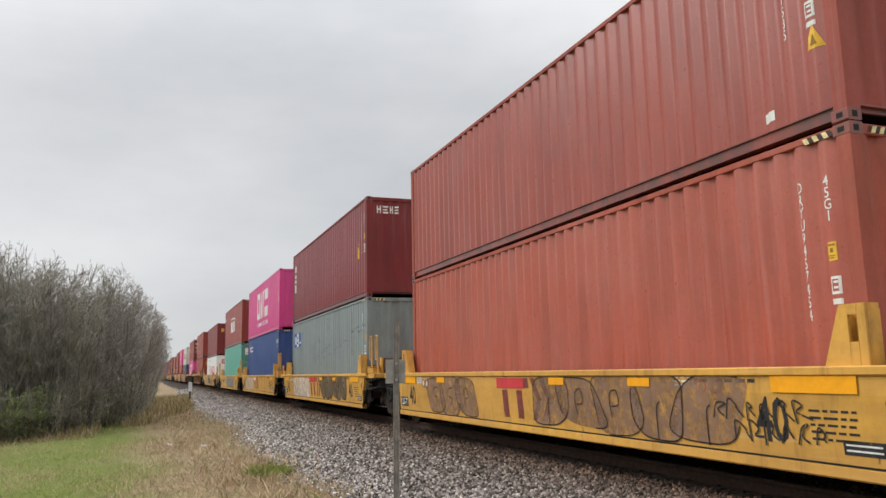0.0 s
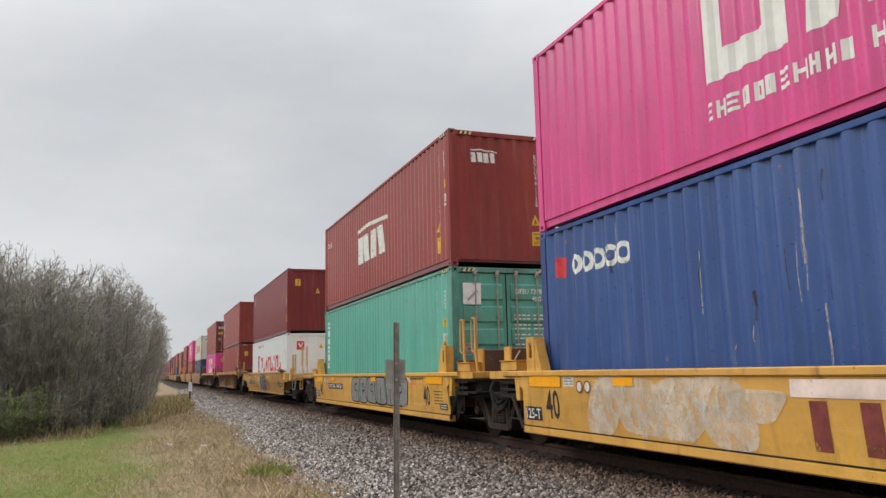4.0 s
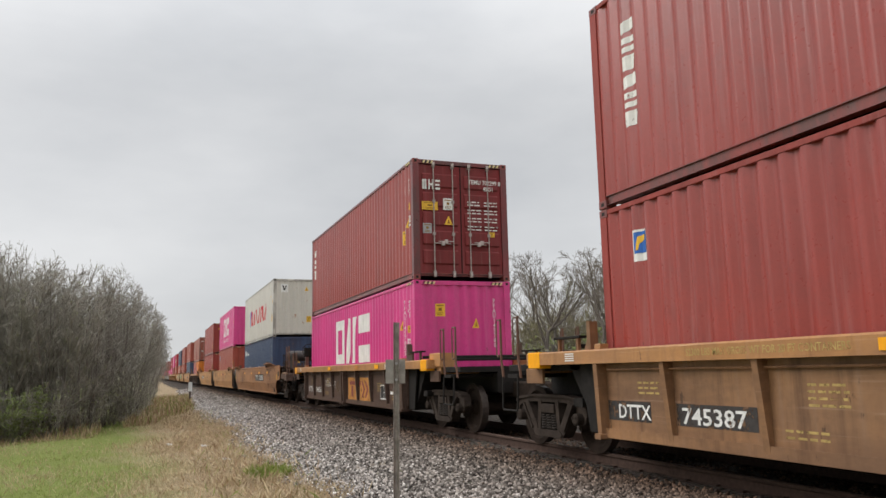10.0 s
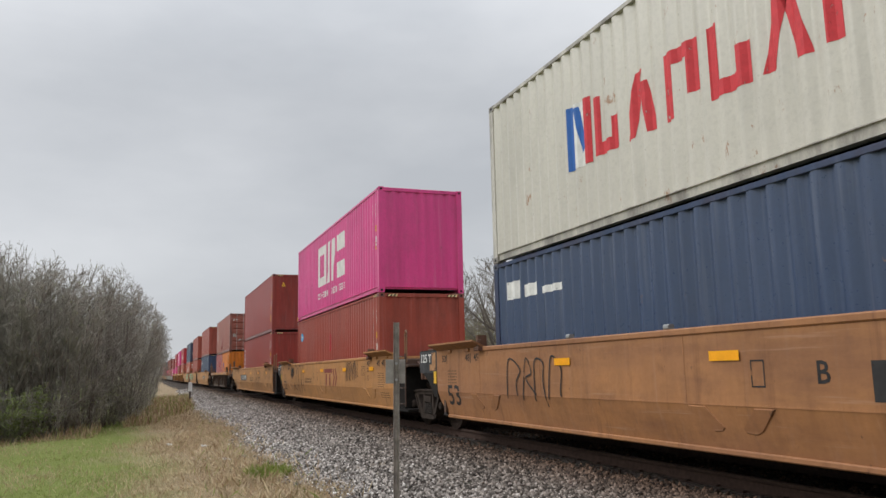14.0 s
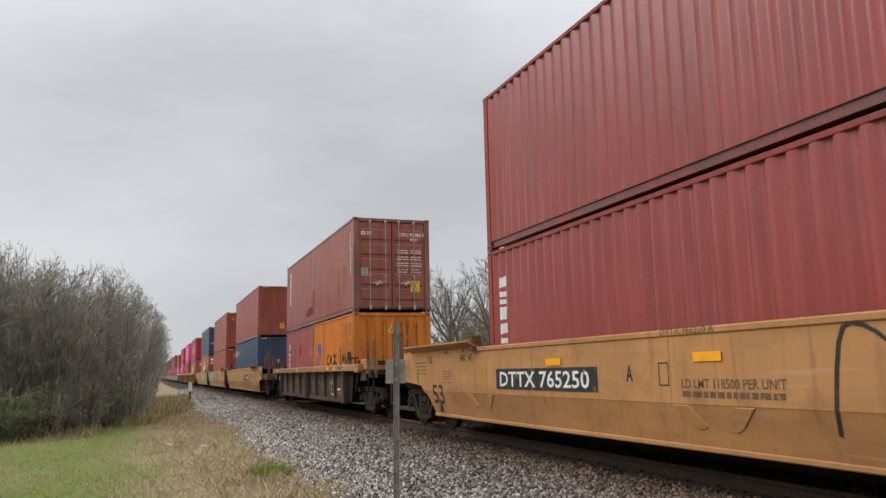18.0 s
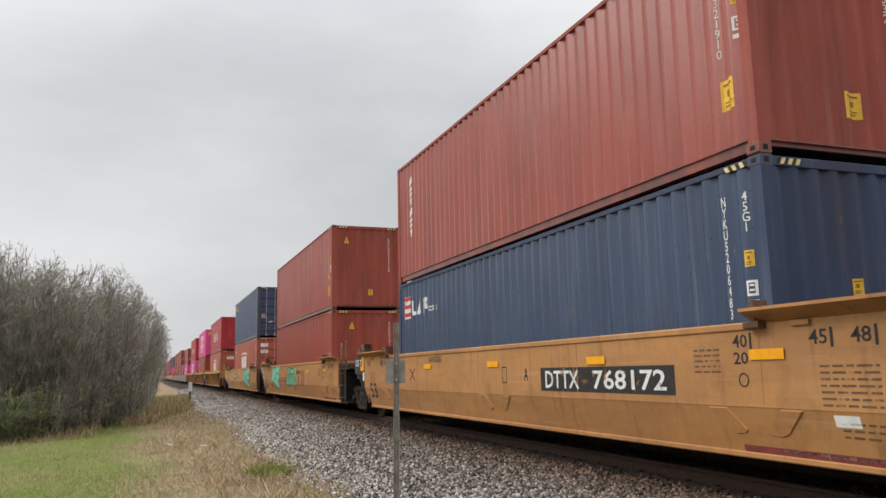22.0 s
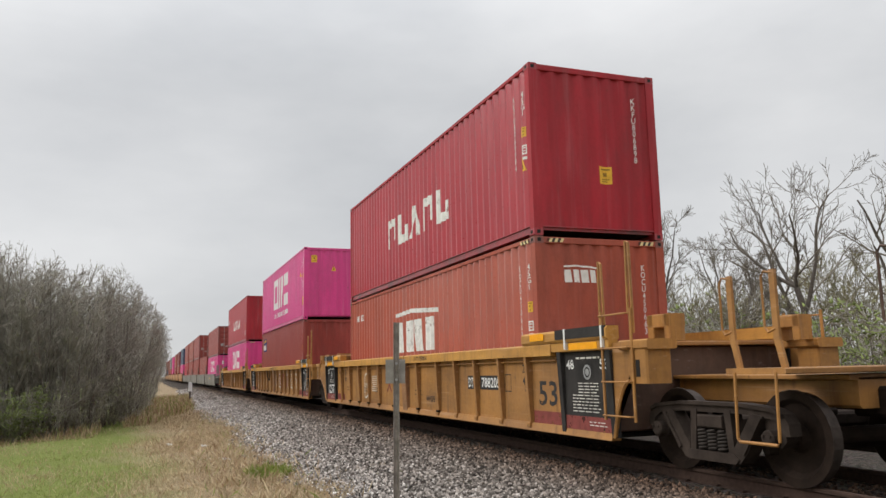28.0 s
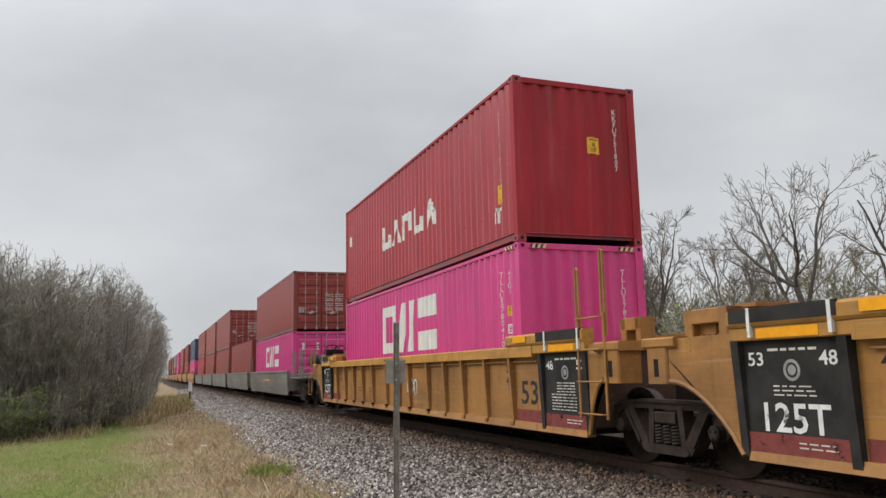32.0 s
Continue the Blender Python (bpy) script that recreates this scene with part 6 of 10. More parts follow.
# ---------------------------------------------------------------- trees
BARK = plain("grey_brown_bark", (0.125, 0.108, 0.092), 0.9, 0, 0.35, 12)
TWIG = plain("thin_grey_twigs", (0.268, 0.246, 0.206), 0.9, 0, 0.30, 0.6)
BUD = plain("pale_spring_buds", (0.24, 0.25, 0.115), 0.8, 0, 0.35, 1.5)
SHRUB = plain("dull_green_undergrowth", (0.175, 0.212, 0.070), 0.85, 0, 0.4, 1.5)


def segments_mesh(name, segs, mats, sides=3):
    """Tapered twigs, each a thin open prism, from (p, q, r0, r1, material)."""
    P = np.array([s[0] for s in segs], float)
    Q = np.array([s[1] for s in segs], float)
    R0 = np.array([s[2] for s in segs], float)[:, None]
    R1 = np.array([s[3] for s in segs], float)[:, None]
    T = Q - P
    T /= np.linalg.norm(T, axis=1)[:, None] + 1e-9
    A = np.cross(T, np.where(np.abs(T[:, 2:3]) > 0.9, (1.0, 0, 0), (0, 0, 1.0)))
    A /= np.linalg.norm(A, axis=1)[:, None] + 1e-9
    B = np.cross(T, A)
    keen = np.array([s[3] <= 0 for s in segs])          # pointed twigs end in one vertex
    mat = np.array([s[4] for s in segs])

    def ring_of(c, r, pick):
        return np.stack([c[pick] + (A[pick] * math.cos(2 * math.pi * k / sides) + B[pick] * math.sin(2 * math.pi * k / sides)) * r[pick] for k in range(sides)], 1)

    blunt = np.where(~keen)[0]
    keen = np.where(keen)[0]
    V1 = np.concatenate([ring_of(P, R0, blunt), ring_of(Q, R1, blunt)], 1).reshape(-1, 3)
    V2 = np.concatenate([ring_of(P, R0, keen), Q[keen][:, None, :]], 1).reshape(-1, 3)
    base = (np.arange(len(blunt)) * 2 * sides)[:, None]
    F1 = np.concatenate([base + np.array([k, (k + 1) % sides, sides + (k + 1) % sides, sides + k]) for k in range(sides)], 1)
    base = len(V1) + (np.arange(len(keen)) * (sides + 1))[:, None]
    F2 = np.concatenate([base + np.array([k, (k + 1) % sides, sides]) for k in range(sides)], 1)
    loops = np.concatenate([F1.ravel(), F2.ravel()])
    me = bpy.data.meshes.new(name)
    me.vertices.add(len(V1) + len(V2))
    me.vertices.foreach_set("co", np.concatenate([V1, V2]).ravel())
    me.loops.add(len(loops))
    me.loops.foreach_set("vertex_index", loops)
    me.polygons.add(len(segs) * sides)
    me.polygons.foreach_set("loop_start", np.concatenate([np.arange(0, F1.size, 4), F1.size + np.arange(0, F2.size, 3)]))
    for m in mats:
        me.materials.append(m)
    me.polygons.foreach_set("material_index", np.concatenate([np.repeat(mat[blunt], sides), np.repeat(mat[keen], sides)]))
    me.update(calc_edges=True)
    me.validate()
    return me


def plant(kinds, k, x, y, scale, turn, label, group, name="bare_tree", category="tree", sink=0.0):
    t = tagged(new(name), label, category, group)
    part("trunk", kinds[k][0], None, t)
    part("crown", kinds[k][1], None, t)
    sx, sz = scale if isinstance(scale, tuple) else (scale, scale)
    t.matrix_basis = Matrix.Translation((x, y, ground_z(x, y) - sink)) @ Matrix.Rotation(turn, 4, "Z") @ Matrix.Diagonal((sx, sx, sz, 1))
    return t


def dome_bush(seed, high, wide, stems, boughs, twigs, tips, r_min=0.006, leaf=0.0, low=0.25, bark=None):
    """A leafless bush with a rounded outline: stems that fan out of one foot, boughs, and fine twigs that end at the dome."""
    rng = random.Random(seed)
    mid, top = high * 0.42, high * 0.58

    def held(p, q):
        """Draws q back into the dome."""
        for _ in range(5):
            lower = mid if q.z < mid else top
            e = (q.x * q.x + q.y * q.y) / (wide * wide) + ((q.z - mid) / (lower * 1.02)) ** 2
            if e <= 1.0 + 0.10 * rng.random():
                return q
            q = p + (q - p) * 0.72
        return q

    def way(d, s):
        return (d + Vector((rng.gauss(0, s), rng.gauss(0, s), rng.gauss(0.12, s)))).normalized()

    wood, fine, ends = [], [], []
    for k in range(stems):
        a = 6.283 * k / stems + rng.uniform(-0.3, 0.3)
        out = math.sqrt(rng.random())
        p = Vector((math.cos(a) * 0.30 * wide * out, math.sin(a) * 0.30 * wide * out, -0.1))
        goal = Vector((math.cos(a) * wide * 0.82 * out, math.sin(a) * wide * 0.82 * out, mid + top * math.sqrt(max(0.05, 1 - out * out)) * 0.86))
        knots, n = [p], 6
        for i in range(1, n + 1):
            t = i / n
            knots.append(Vector((p.x + (goal.x - p.x) * t ** 1.4, p.y + (goal.y - p.y) * t ** 1.4, p.z + (goal.z - p.z) * t)) + Vector((rng.gauss(0, 0.05), rng.gauss(0, 0.05), 0)) * high * 0.12)
        r = rng.uniform(0.018, 0.040) * high / 6
        for i in range(n):
            wood.append((knots[i], knots[i + 1], r * (1 - 0.14 * i), r * (1 - 0.14 * (i + 1)), 0))
        for b in range(boughs):
            t = low + (1 - low) * rng.random() ** 0.8
            i = min(n - 1, int(t * n))
            s = knots[i].lerp(knots[i + 1], t * n - i)
            d = way(Vector((math.cos(a), math.sin(a), 0.5)) * 0.7 + (knots[i + 1] - knots[i]).normalized() * 0.6, 0.55)
            l = rng.uniform(0.12, 0.26) * high
            m = held(s, s + d * l * 0.5)
            e = held(m, m + way(d, 0.3) * l * 0.5)
            fine += [(s, m, 0.010, 0.008, 0), (m, e, 0.008, r_min, 0)]
            for _ in range(twigs):
                t2 = rng.random()
                s2 = s.lerp(m, t2 * 2) if t2 < 0.5 else m.lerp(e, t2 * 2 - 1)
                d2 = way(d, 0.6)
                e2 = held(s2, s2 + d2 * rng.uniform(0.05, 0.12) * high)
                fine.append((s2, e2, r_min * 1.1, r_min * 0.8, 0))
                for _ in range(tips):
                    s3 = s2.lerp(e2, rng.uniform(0.3, 1.0))
                    e3 = held(s3, s3 + way(d2, 0.5) * rng.uniform(0.025, 0.070) * high)
                    if rng.random() < leaf:
                        l3 = s3 + (e3 - s3).normalized() * rng.uniform(0.06, 0.12)
                        ends.append((s3, l3, rng.uniform(0.018, 0.032), 0.0, 1))
                    else:
                        ends.append((s3, e3, r_min, 0.0, 0))
    wood_me = segments_mesh("trunk", wood, [BARK], 5)
    crown_me = segments_mesh("crown", fine + ends, [bark or TWIG, BUD if leaf < 0.5 else SHRUB], 3)
    return wood_me, crown_me


rng = random.Random(5)
SCRUB = [dome_bush(20 + k, 6.4, 1.75, 12, 17, 6, 3, 0.0062, 0.02) for k in range(4)]
BACK = [dome_bush(25 + k, 6.4, 1.75, 10, 12, 4, 2, 0.0085, 0.02) for k in range(3)]
FAR_TWIG = plain("brown_green_twigs", (0.190, 0.170, 0.100), 0.9, 0, 0.30, 0.4)
BEYOND = [dome_bush(45 + k, 6.4, 1.75, 10, 12, 4, 2, 0.0095, 0.14, bark=FAR_TWIG) for k in range(3)]
FAR_GREENS = [dome_bush(50 + k, 2.4, 1.2, 9, 9, 5, 2, 0.0085, 0.85, 0.05) for k in range(2)]
BUSH = [dome_bush(30 + k, 2.5, 1.2, 10, 10, 5, 2, 0.0060, 0.10, 0.1) for k in range(3)]
GREENS = [dome_bush(40 + k, 2.4, 1.2, 10, 12, 6, 3, 0.0060, 0.85, 0.05) for k in range(2)]
rows = ((30.6, -7.4, -3.1, 5), (32.6, -7.6, -2.2, 5), (34.8, -8.0, -1.6, 5), (37.4, -8.4, -1.25, 5), (41, -9, -0.95, 5), (46, -9, -0.72, 4), (52, -8, -0.45, 4), (59, -7, -0.25, 3), (68, -6, -0.05, 3), (80, -5, 0.1, 2), (95, -4, 0.3, 2), (120, -4, 0.6, 2), (150, -4, 1.0, 2))
for y, x0, x1, n in rows:
    for k in range(n):
        x = x0 + (x1 - x0) * k / (n - 1)
        jx = rng.uniform(-0.4, 0.4) if k < n - 1 else 0.0
        near = y < 33 or (k == n - 1 and y < 53)
        tall = (1.0 if k == n - 1 else 1.03 + 0.05 * (k < 3)) + 0.07 * min(1, max(0, (-x - 3.2) / 1.2))
        plant(SCRUB if near else BACK, rng.randrange(4 if near else 3), x + jx, y + rng.uniform(-0.5, 0.5), (rng.uniform(0.95, 1.12) * (0.95 if k == n - 1 else 1.0), tall * rng.uniform(0.94, 1.05)), rng.uniform(0, 6.28), "leafless grey-brown scrub tree in a dense thicket", "thicket beside the track")
for k in range(17):
    x = -7.4 + 6.2 * k / 16
    plant(GREENS if k in (7, 8, 10) else BUSH, rng.randrange(2), x + rng.uniform(-0.2, 0.2), 29.6 + max(0, (x + 3.1) * 3.0) + rng.uniform(-0.4, 0.4), (0.95, rng.uniform(0.55, 1.0)), rng.uniform(0, 6.28), "low twiggy bush at the foot of the thicket", "bushes beside the track", "bush", "bush")
for k in range(14):
    y = 34.5 + 3.2 * k
    plant(BUSH, rng.randrange(3), -0.85 + 0.024 * (y - 30) + rng.uniform(-0.3, 0.10), y, (0.85, rng.uniform(0.5, 0.85)), rng.uniform(0, 6.28), "low twiggy bush at the foot of the thicket", "bushes beside the track", "bush", "bush")

def spreading_tree(seed, height, trunk_r):
    """A leafless tree: a clear trunk, a few ascending limbs, branches and many short twigs."""
    rng = random.Random(seed)
    wood, twigs = [], []

    def limb(p, d, length, r0, r1, level):
        steps = (5, 7, 5, 4, 2)[level]
        for i in range(steps):
            d = (d + Vector((rng.gauss(0, 0.13), rng.gauss(0, 0.13), rng.gauss(0.06, 0.10)))).normalized()
            q = p + d * length / steps
            a, b = r0 + (r1 - r0) * i / steps, r0 + (r1 - r0) * (i + 1) / steps
            (wood if level < 2 else twigs).append((p, q, a, b, 0))
            p = q
            if level == 4 or (level == 0 and i < 2):
                continue
            for _ in range((1, 1, 1, 2)[level] + (level == 0 and i == steps - 1) * 2):
                if rng.random() < (0.8, 0.75, 0.95, 0.8)[level]:
                    side = d.orthogonal().normalized()
                    side.rotate(Matrix.Rotation(rng.uniform(0, 6.283), 3, d))
                    nd = (d + side * rng.uniform(0.45, 1.05)).normalized()
                    k = 1 - 0.5 * i / steps
                    limb(p, nd, height * (0.44, 0.26, 0.11, 0.045)[level] * rng.uniform(0.6, 1.1) * (1 if level == 0 else k), b * (0.72, 0.60, 0.60, 0.7)[level], max(0.006, b * (0.25, 0.22, 0.4, 0.6)[level]), level + 1)

    limb(Vector((0, 0, -0.1)), Vector((rng.gauss(0, 0.08), rng.gauss(0, 0.08), 1)).normalized(), height * 0.48, trunk_r, trunk_r * 0.6, 0)
    f = height / max(s[1].z for s in wood + twigs)
    wood, twigs = ([(p * f, q * f, max(r0, 0.0095), max(r1, 0.0085), m) for p, q, r0, r1, m in g] for g in (wood, twigs))
    return segments_mesh("trunk", wood, [BARK], 5), segments_mesh("crown", twigs, [TREE_TWIG], 3)


TREE_TWIG = plain("brown_tree_twigs", (0.160, 0.138, 0.110), 0.9, 0, 0.3, 0.5)
TALL = [spreading_tree(60, 10.5, 0.20), spreading_tree(67, 10.5, 0.22), spreading_tree(73, 8.0, 0.13)]
for x, y, h, k in ((30, 29.6, 12.4, 0), (30.5, 25.0, 11.8, 1), (28, 37.2, 11.2, 2), (26, 30.2, 8.2, 2), (24, 38.9, 10.0, 2), (24.5, 43.8, 10.0, 0), (26.5, 39.5, 9.2, 1), (25, 62, 11.6, 1), (24, 52.6, 10.8, 0), (33, 44, 10.5, 1), (30, 50, 11, 2), (27, 57, 11.5, 2), (29, 70, 12.5, 0), (26, 80, 12.5, 1), (32, 38, 11, 2), (29, 42, 10, 1), (33, 50, 12, 0), (31, 58, 12, 2), (35, 35, 10.5, 1), (30, 45.5, 9.5, 2), (27, 48, 9.5, 2), (36, 62, 13, 0), (27, 66, 11, 2)):
    s = h / (10.5 if k < 2 else 8.0)
    plant(TALL, k, x, y, (s, s), rng.uniform(0, 6.28), "tall leafless tree beyond the railway track", "trees beyond the track")
for k in range(36):
    y = 17 + 1.8 * k
    x = 23.5 + rng.uniform(-2.0, 4.0)
    q = rng.uniform(1.5, 2.4)
    plant(FAR_GREENS if k % 3 else BUSH, rng.randrange(2), x, y, (q * 1.2, q), rng.uniform(0, 6.28), "dull green budding bush beyond the railway track" if k % 3 else "budding twiggy bush beyond the railway track", "bushes beyond the track", "bush", "bush")
for k in range(27):
    y = 19 + 2.5 * k
    plant(BEYOND, rng.randrange(3), 28 + rng.uniform(-2, 3.5), y, (1.35, rng.uniform(0.85, 1.2)), rng.uniform(0, 6.28), "leafless scrub tree beyond the railway track", "scrub beyond the track")
for k in range(20):
    y = 22 + 4.5 * k
    plant(BEYOND, rng.randrange(3), 38 + rng.uniform(-3, 5), y, (1.7, rng.uniform(1.3, 1.8)), rng.uniform(0, 6.28), "leafless scrub tree beyond the railway track", "scrub beyond the track")


# bowed limbs that reach out of the thicket over the grass
def bowed_limb(seed, foot, tip, rise, radius):
    rng = random.Random(seed)
    foot, tip = Vector(foot), Vector(tip)
    segs, twigs = [foot], []
    for i in range(1, 11):
        u = i / 10
        p = foot.lerp(tip, u) + Vector((0, rng.uniform(-0.03, 0.03), rise * 4 * u * (1 - u) + rng.uniform(-0.03, 0.03)))
        segs.append(p)
        if i > 3:
            for _ in range(4):
                d = Vector((rng.uniform(0.1, 1.0), rng.uniform(-0.5, 0.5), rng.uniform(-0.15, 0.9))).normalized()
                q = p
                for j in range(4):
                    n_ = q + d * rng.uniform(0.12, 0.24)
                    twigs.append((q, n_, 0.009 - 0.0017 * j, 0.0075 - 0.0017 * j, 0))
                    d = (d + Vector((rng.uniform(-1, 1), rng.uniform(-1, 1), rng.uniform(-1, 1))) * 0.3).normalized()
                    q = n_
    t = tagged(new("bowed_limb"), "bare grey bowed limb reaching out of the thicket", "branch", "bowed limbs of the thicket")
    part("limb", Build().tube(segs, [radius * (1.1 - 0.085 * k) for k in range(len(segs))], 6), PALE_BARK, t)
    part("twigs", segments_mesh("twigs", twigs, [PALE_BARK], 3), None, t)


PALE_BARK = plain("pale_grey_bark", (0.175, 0.155, 0.128), 0.9, 0, 0.3, 8)
bowed_limb(5, (-3.8, 30.0, -0.8), (-0.75, 29.4, 0.95), 0.32, 0.030)
bowed_limb(6, (-3.4, 30.2, -0.7), (-0.95, 29.5, 1.45), 0.50, 0.026)
bowed_limb(7, (-4.8, 30.0, -0.8), (-3.2, 29.3, 2.9), 0.2, 0.024)


# ---------------------------------------------------------------- the train, from its front
LOW = 0.40                      # height of a container's foot in its well
CARS = {}
BOXES = {}


def add_car(key, u, kind, label, name="well_car"):
    car = tagged(new(name), label, "railway wagon", "well cars of the train")
    if kind == "yellow":
        yellow_car(car)
    elif kind == "yellow_last":
        yellow_car(car, last=True)
    elif kind == "single":
        single_car(car)
    elif kind[0] == "ribbed":
        ribbed_car(car, kind[1], kind[2])
    elif kind[0] == "ochre":
        ochre_car(car, **kind[1])
    elif kind[0] == "gold":
        gold_car(car, **kind[1])
    else:
        grey_car(car, kind[1])
    ready(car, u, 0.0)
    CARS[key] = car
    return car


def add_box(key, u, z, colour, label, high=2.896, doors=False, length=12.192, end=None):
    c = container(colour, length, high, doors, end, label)
    ready(c, u, z)
    BOXES[key] = c
    return c


OX = LOW + 2.906                # foot of an upper container on a tall one
OS = LOW + 2.601                # the same on a low one
PN = "panel"

# ---- first unit: two faded red containers, sprayed yellow car
u = 4.87
car = add_car("A", u, "yellow", "bright yellow well car with mauve graffiti on its side")
lo = add_box("A1", u, LOW, "orange_red", "faded orange-red container standing in a yellow well car")
up = add_box("A2", u, OX, "oxide", "brick-red container stacked on a faded red one", 2.591)
side_codes(lo, 2.896, "DRYU9457454")
hazard(lo, 2.896)
end_codes(lo, 2.896, "DRYU945745")
side_codes(up, 2.591, "TCLU171535", tri=(0.40, 0.78))
marking(up, bars([(0, 0, 0.16, 0.10)]), WHITE_INK, PN, 1.0, 0.26, "white_patch")
marking(car, blob_row(4.3, 0.76, 5, 3), MAUVE, FACE, 5.7, 0.37, "graffiti_fill")
marking(car, blob_row(2.5, 0.72, 3, 4), MAUVE, FACE, 10.5, 0.36, "graffiti_fill")
marking(car, outline_row(4.3, 0.76, 5, 3, 0.015), STEEL, FACE, 5.7, 0.37, "graffiti_outline", lift=0.006)
marking(car, outline_row(2.5, 0.72, 3, 4, 0.015), STEEL, FACE, 10.5, 0.36, "graffiti_outline", lift=0.006)
marking(car, sketch(1.25, 0.22, 7, 6, 0.018), BLACK_INK, FACE, 1.75, 0.66, "graffiti_tag")
marking(car, sketch(1.15, 0.24, 8, 6, 0.020), BLACK_INK, FACE, 1.45, 0.44, "graffiti_tag")

# ---- second unit: maroon over grey-green
u = 21.13
car = add_car("B", u, "yellow", "bright yellow well car with white and black graffiti")
lo = add_box("B1", u, LOW, "grey", "dented grey-green container standing in a yellow well car")
up = add_box("B2", u, OX, "maroon", "maroon container stacked on a grey-green one")
side_codes(lo, 2.896, "MOTU1427244", size="", y=0.57)
SCUFF = plain("brown_scuffed_steel", (0.135, 0.100, 0.082), 0.9, 0, 0.35, 5, worn=0.6, film=0.5)
rs = random.Random(17)
for k in range(9):
    a_ = 7.4 - 0.78 * k
    z_ = 1.25 + 0.10 * k + rs.uniform(-0.18, 0.18)
    line = curve_pts([(0, 0), (0.25, rs.uniform(-0.06, 0.10)), (0.55, rs.uniform(0.0, 0.16)), (0.9, rs.uniform(0.05, 0.20))], 4)
    marking(lo, bars(stroke(line, rs.choice((0.015, 0.022, 0.03, 0.04)))), SCUFF, PN, a_, z_, "scuff_mark", "brown scrape along a dent")
def scrapes(n, seed, wide, long, widths, z1=2.6):
    """Thin upright scrapes and runs, scattered over a container's side."""
    r = random.Random(seed)
    out = []
    for _ in range(n):
        a, z, l = r.uniform(0.1, wide), r.uniform(0.3, z1 - 0.3), r.uniform(*long)
        out += stroke([(a, z), (a + r.uniform(-0.02, 0.02), min(z1, z + l * 0.5)), (a + r.uniform(-0.03, 0.03), min(z1, z + l) + 0.02)], r.choice(widths))
    return bars(out)


marking(lo, scrapes(26, 71, 11.4, (0.2, 1.3), (0.012, 0.018, 0.03)), STAIN, PN, 11.8, 0.05, "rust_runs", "brown runs and scrapes")
marking(lo, scrapes(12, 72, 11.4, (0.08, 0.4), (0.02, 0.03)), SCAR, PN, 11.8, 0.05, "rust_scars", "dark scrapes")
hazard(lo, 2.896)
end_codes(lo, 2.896, "MOTU142724", cau=None)
sticker(lo, "end", 0.66, 1.42, 0.20, 0.24, kind="triangle")
marking(lo, bars([(0, 0, 1.38, 0.56)]), BLUE_INK, PN, 11.75, 1.88, "company_panel", "blue and white company panel")
marking(lo, bars([(0.48, 0.02, 0.92, 0.54)] + [(0.10, 0.12, 0.18, 0.44), (0.30, 0.12, 0.38, 0.44), (1.06, 0.12, 1.14, 0.44), (1.06, 0.12, 1.28, 0.19)]), WHITE_INK, PN, 11.75, 1.88, "company_mark", lift=0.006)
marking(lo, bars(ring(0.56, 0.14, 0.28, 0.28, 0.07)), BLUE_INK, PN, 11.75, 1.88, "company_mark", lift=0.009)
side_codes(up, 2.896, "TEMU6372860", tri=(1.07, 1.62), cau=(1.10, 1.22))
marking(up, mark_column(1.25, 3, 0.26, 0), WHITE_INK, PN, 11.82, 1.26, "company_mark")
end_codes(up, 2.896, "TEMU637286", cau=(0.60, 0.38))
marking(up, mark_strip(0.62, 0.22, 3), WHITE_INK, "end", -0.90, 2.42, "company_mark")
def film_word(w, h, seed, holes):
    """Sprayed letters run together: the outline of the thin film, the bare spots in it, and the strokes round them."""
    r = random.Random(seed)
    n = 16
    top = [(w * k / n, h * (r.uniform(0.90, 1.0) if 1 < k < n - 1 else 0.82)) for k in range(n + 1)]
    low = [(w * k / n + r.uniform(-0.05, 0.05), h * r.uniform(0.0, 0.06)) for k in range(n, -1, -1)]
    bare, lines = [], []
    for k in range(holes):
        x, y = w * (k + 0.55 + r.uniform(-0.15, 0.15)) / holes, h * (0.28 + 0.38 * (k % 2) + r.uniform(-0.06, 0.08))
        a, b, t = r.uniform(0.05, 0.09), r.uniform(0.11, 0.20), r.uniform(-0.10, 0.02)
        ring = [(x - a * 0.9, y - b * 0.35), (x + t * 0.4, y - b), (x + a * 0.6 - t, y - b * 0.7), (x + a, y + b * 0.2), (x - t * 0.3, y + b), (x - a * 0.7, y + b * 0.5)]
        bare.append(ring)
        lines += stroke(curve_pts(ring + ring[:1], 3), 0.034, 0.0004 * k)
        lines += stroke(curve_pts([(x - w / holes * r.uniform(0.0, 0.5), h * r.uniform(0.0, 0.2)), (x - w / holes * r.uniform(0.3, 0.9), h * 0.5), (x - w / holes * r.uniform(0.1, 0.8), h * 0.92)], 5), r.uniform(0.03, 0.07), 0.0004 * k + 0.0002)
    return bars([top + low]), bars(bare), bars(lines)


fill, bare, lines = film_word(3.3, 0.80, 13, 9)
marking(car, fill, HAZE, FACE, 10.35, 0.33, "graffiti_fill", "thin white spray over yellow paint")
marking(car, bare, PAINT["yellow"], FACE, 10.35, 0.33, "bare_spots", lift=0.010)
marking(car, lines, THIN_SPRAY, FACE, 10.35, 0.33, "graffiti_outline", lift=0.013)
marking(car, blob_row(3.6, 0.72, 6, 15), SMOKE, FACE, 5.1, 0.40, "graffiti_fill")
marking(car, outline_row(3.6, 0.72, 6, 15, 0.03), STEEL, FACE, 5.1, 0.40, "graffiti_outline", lift=0.006)

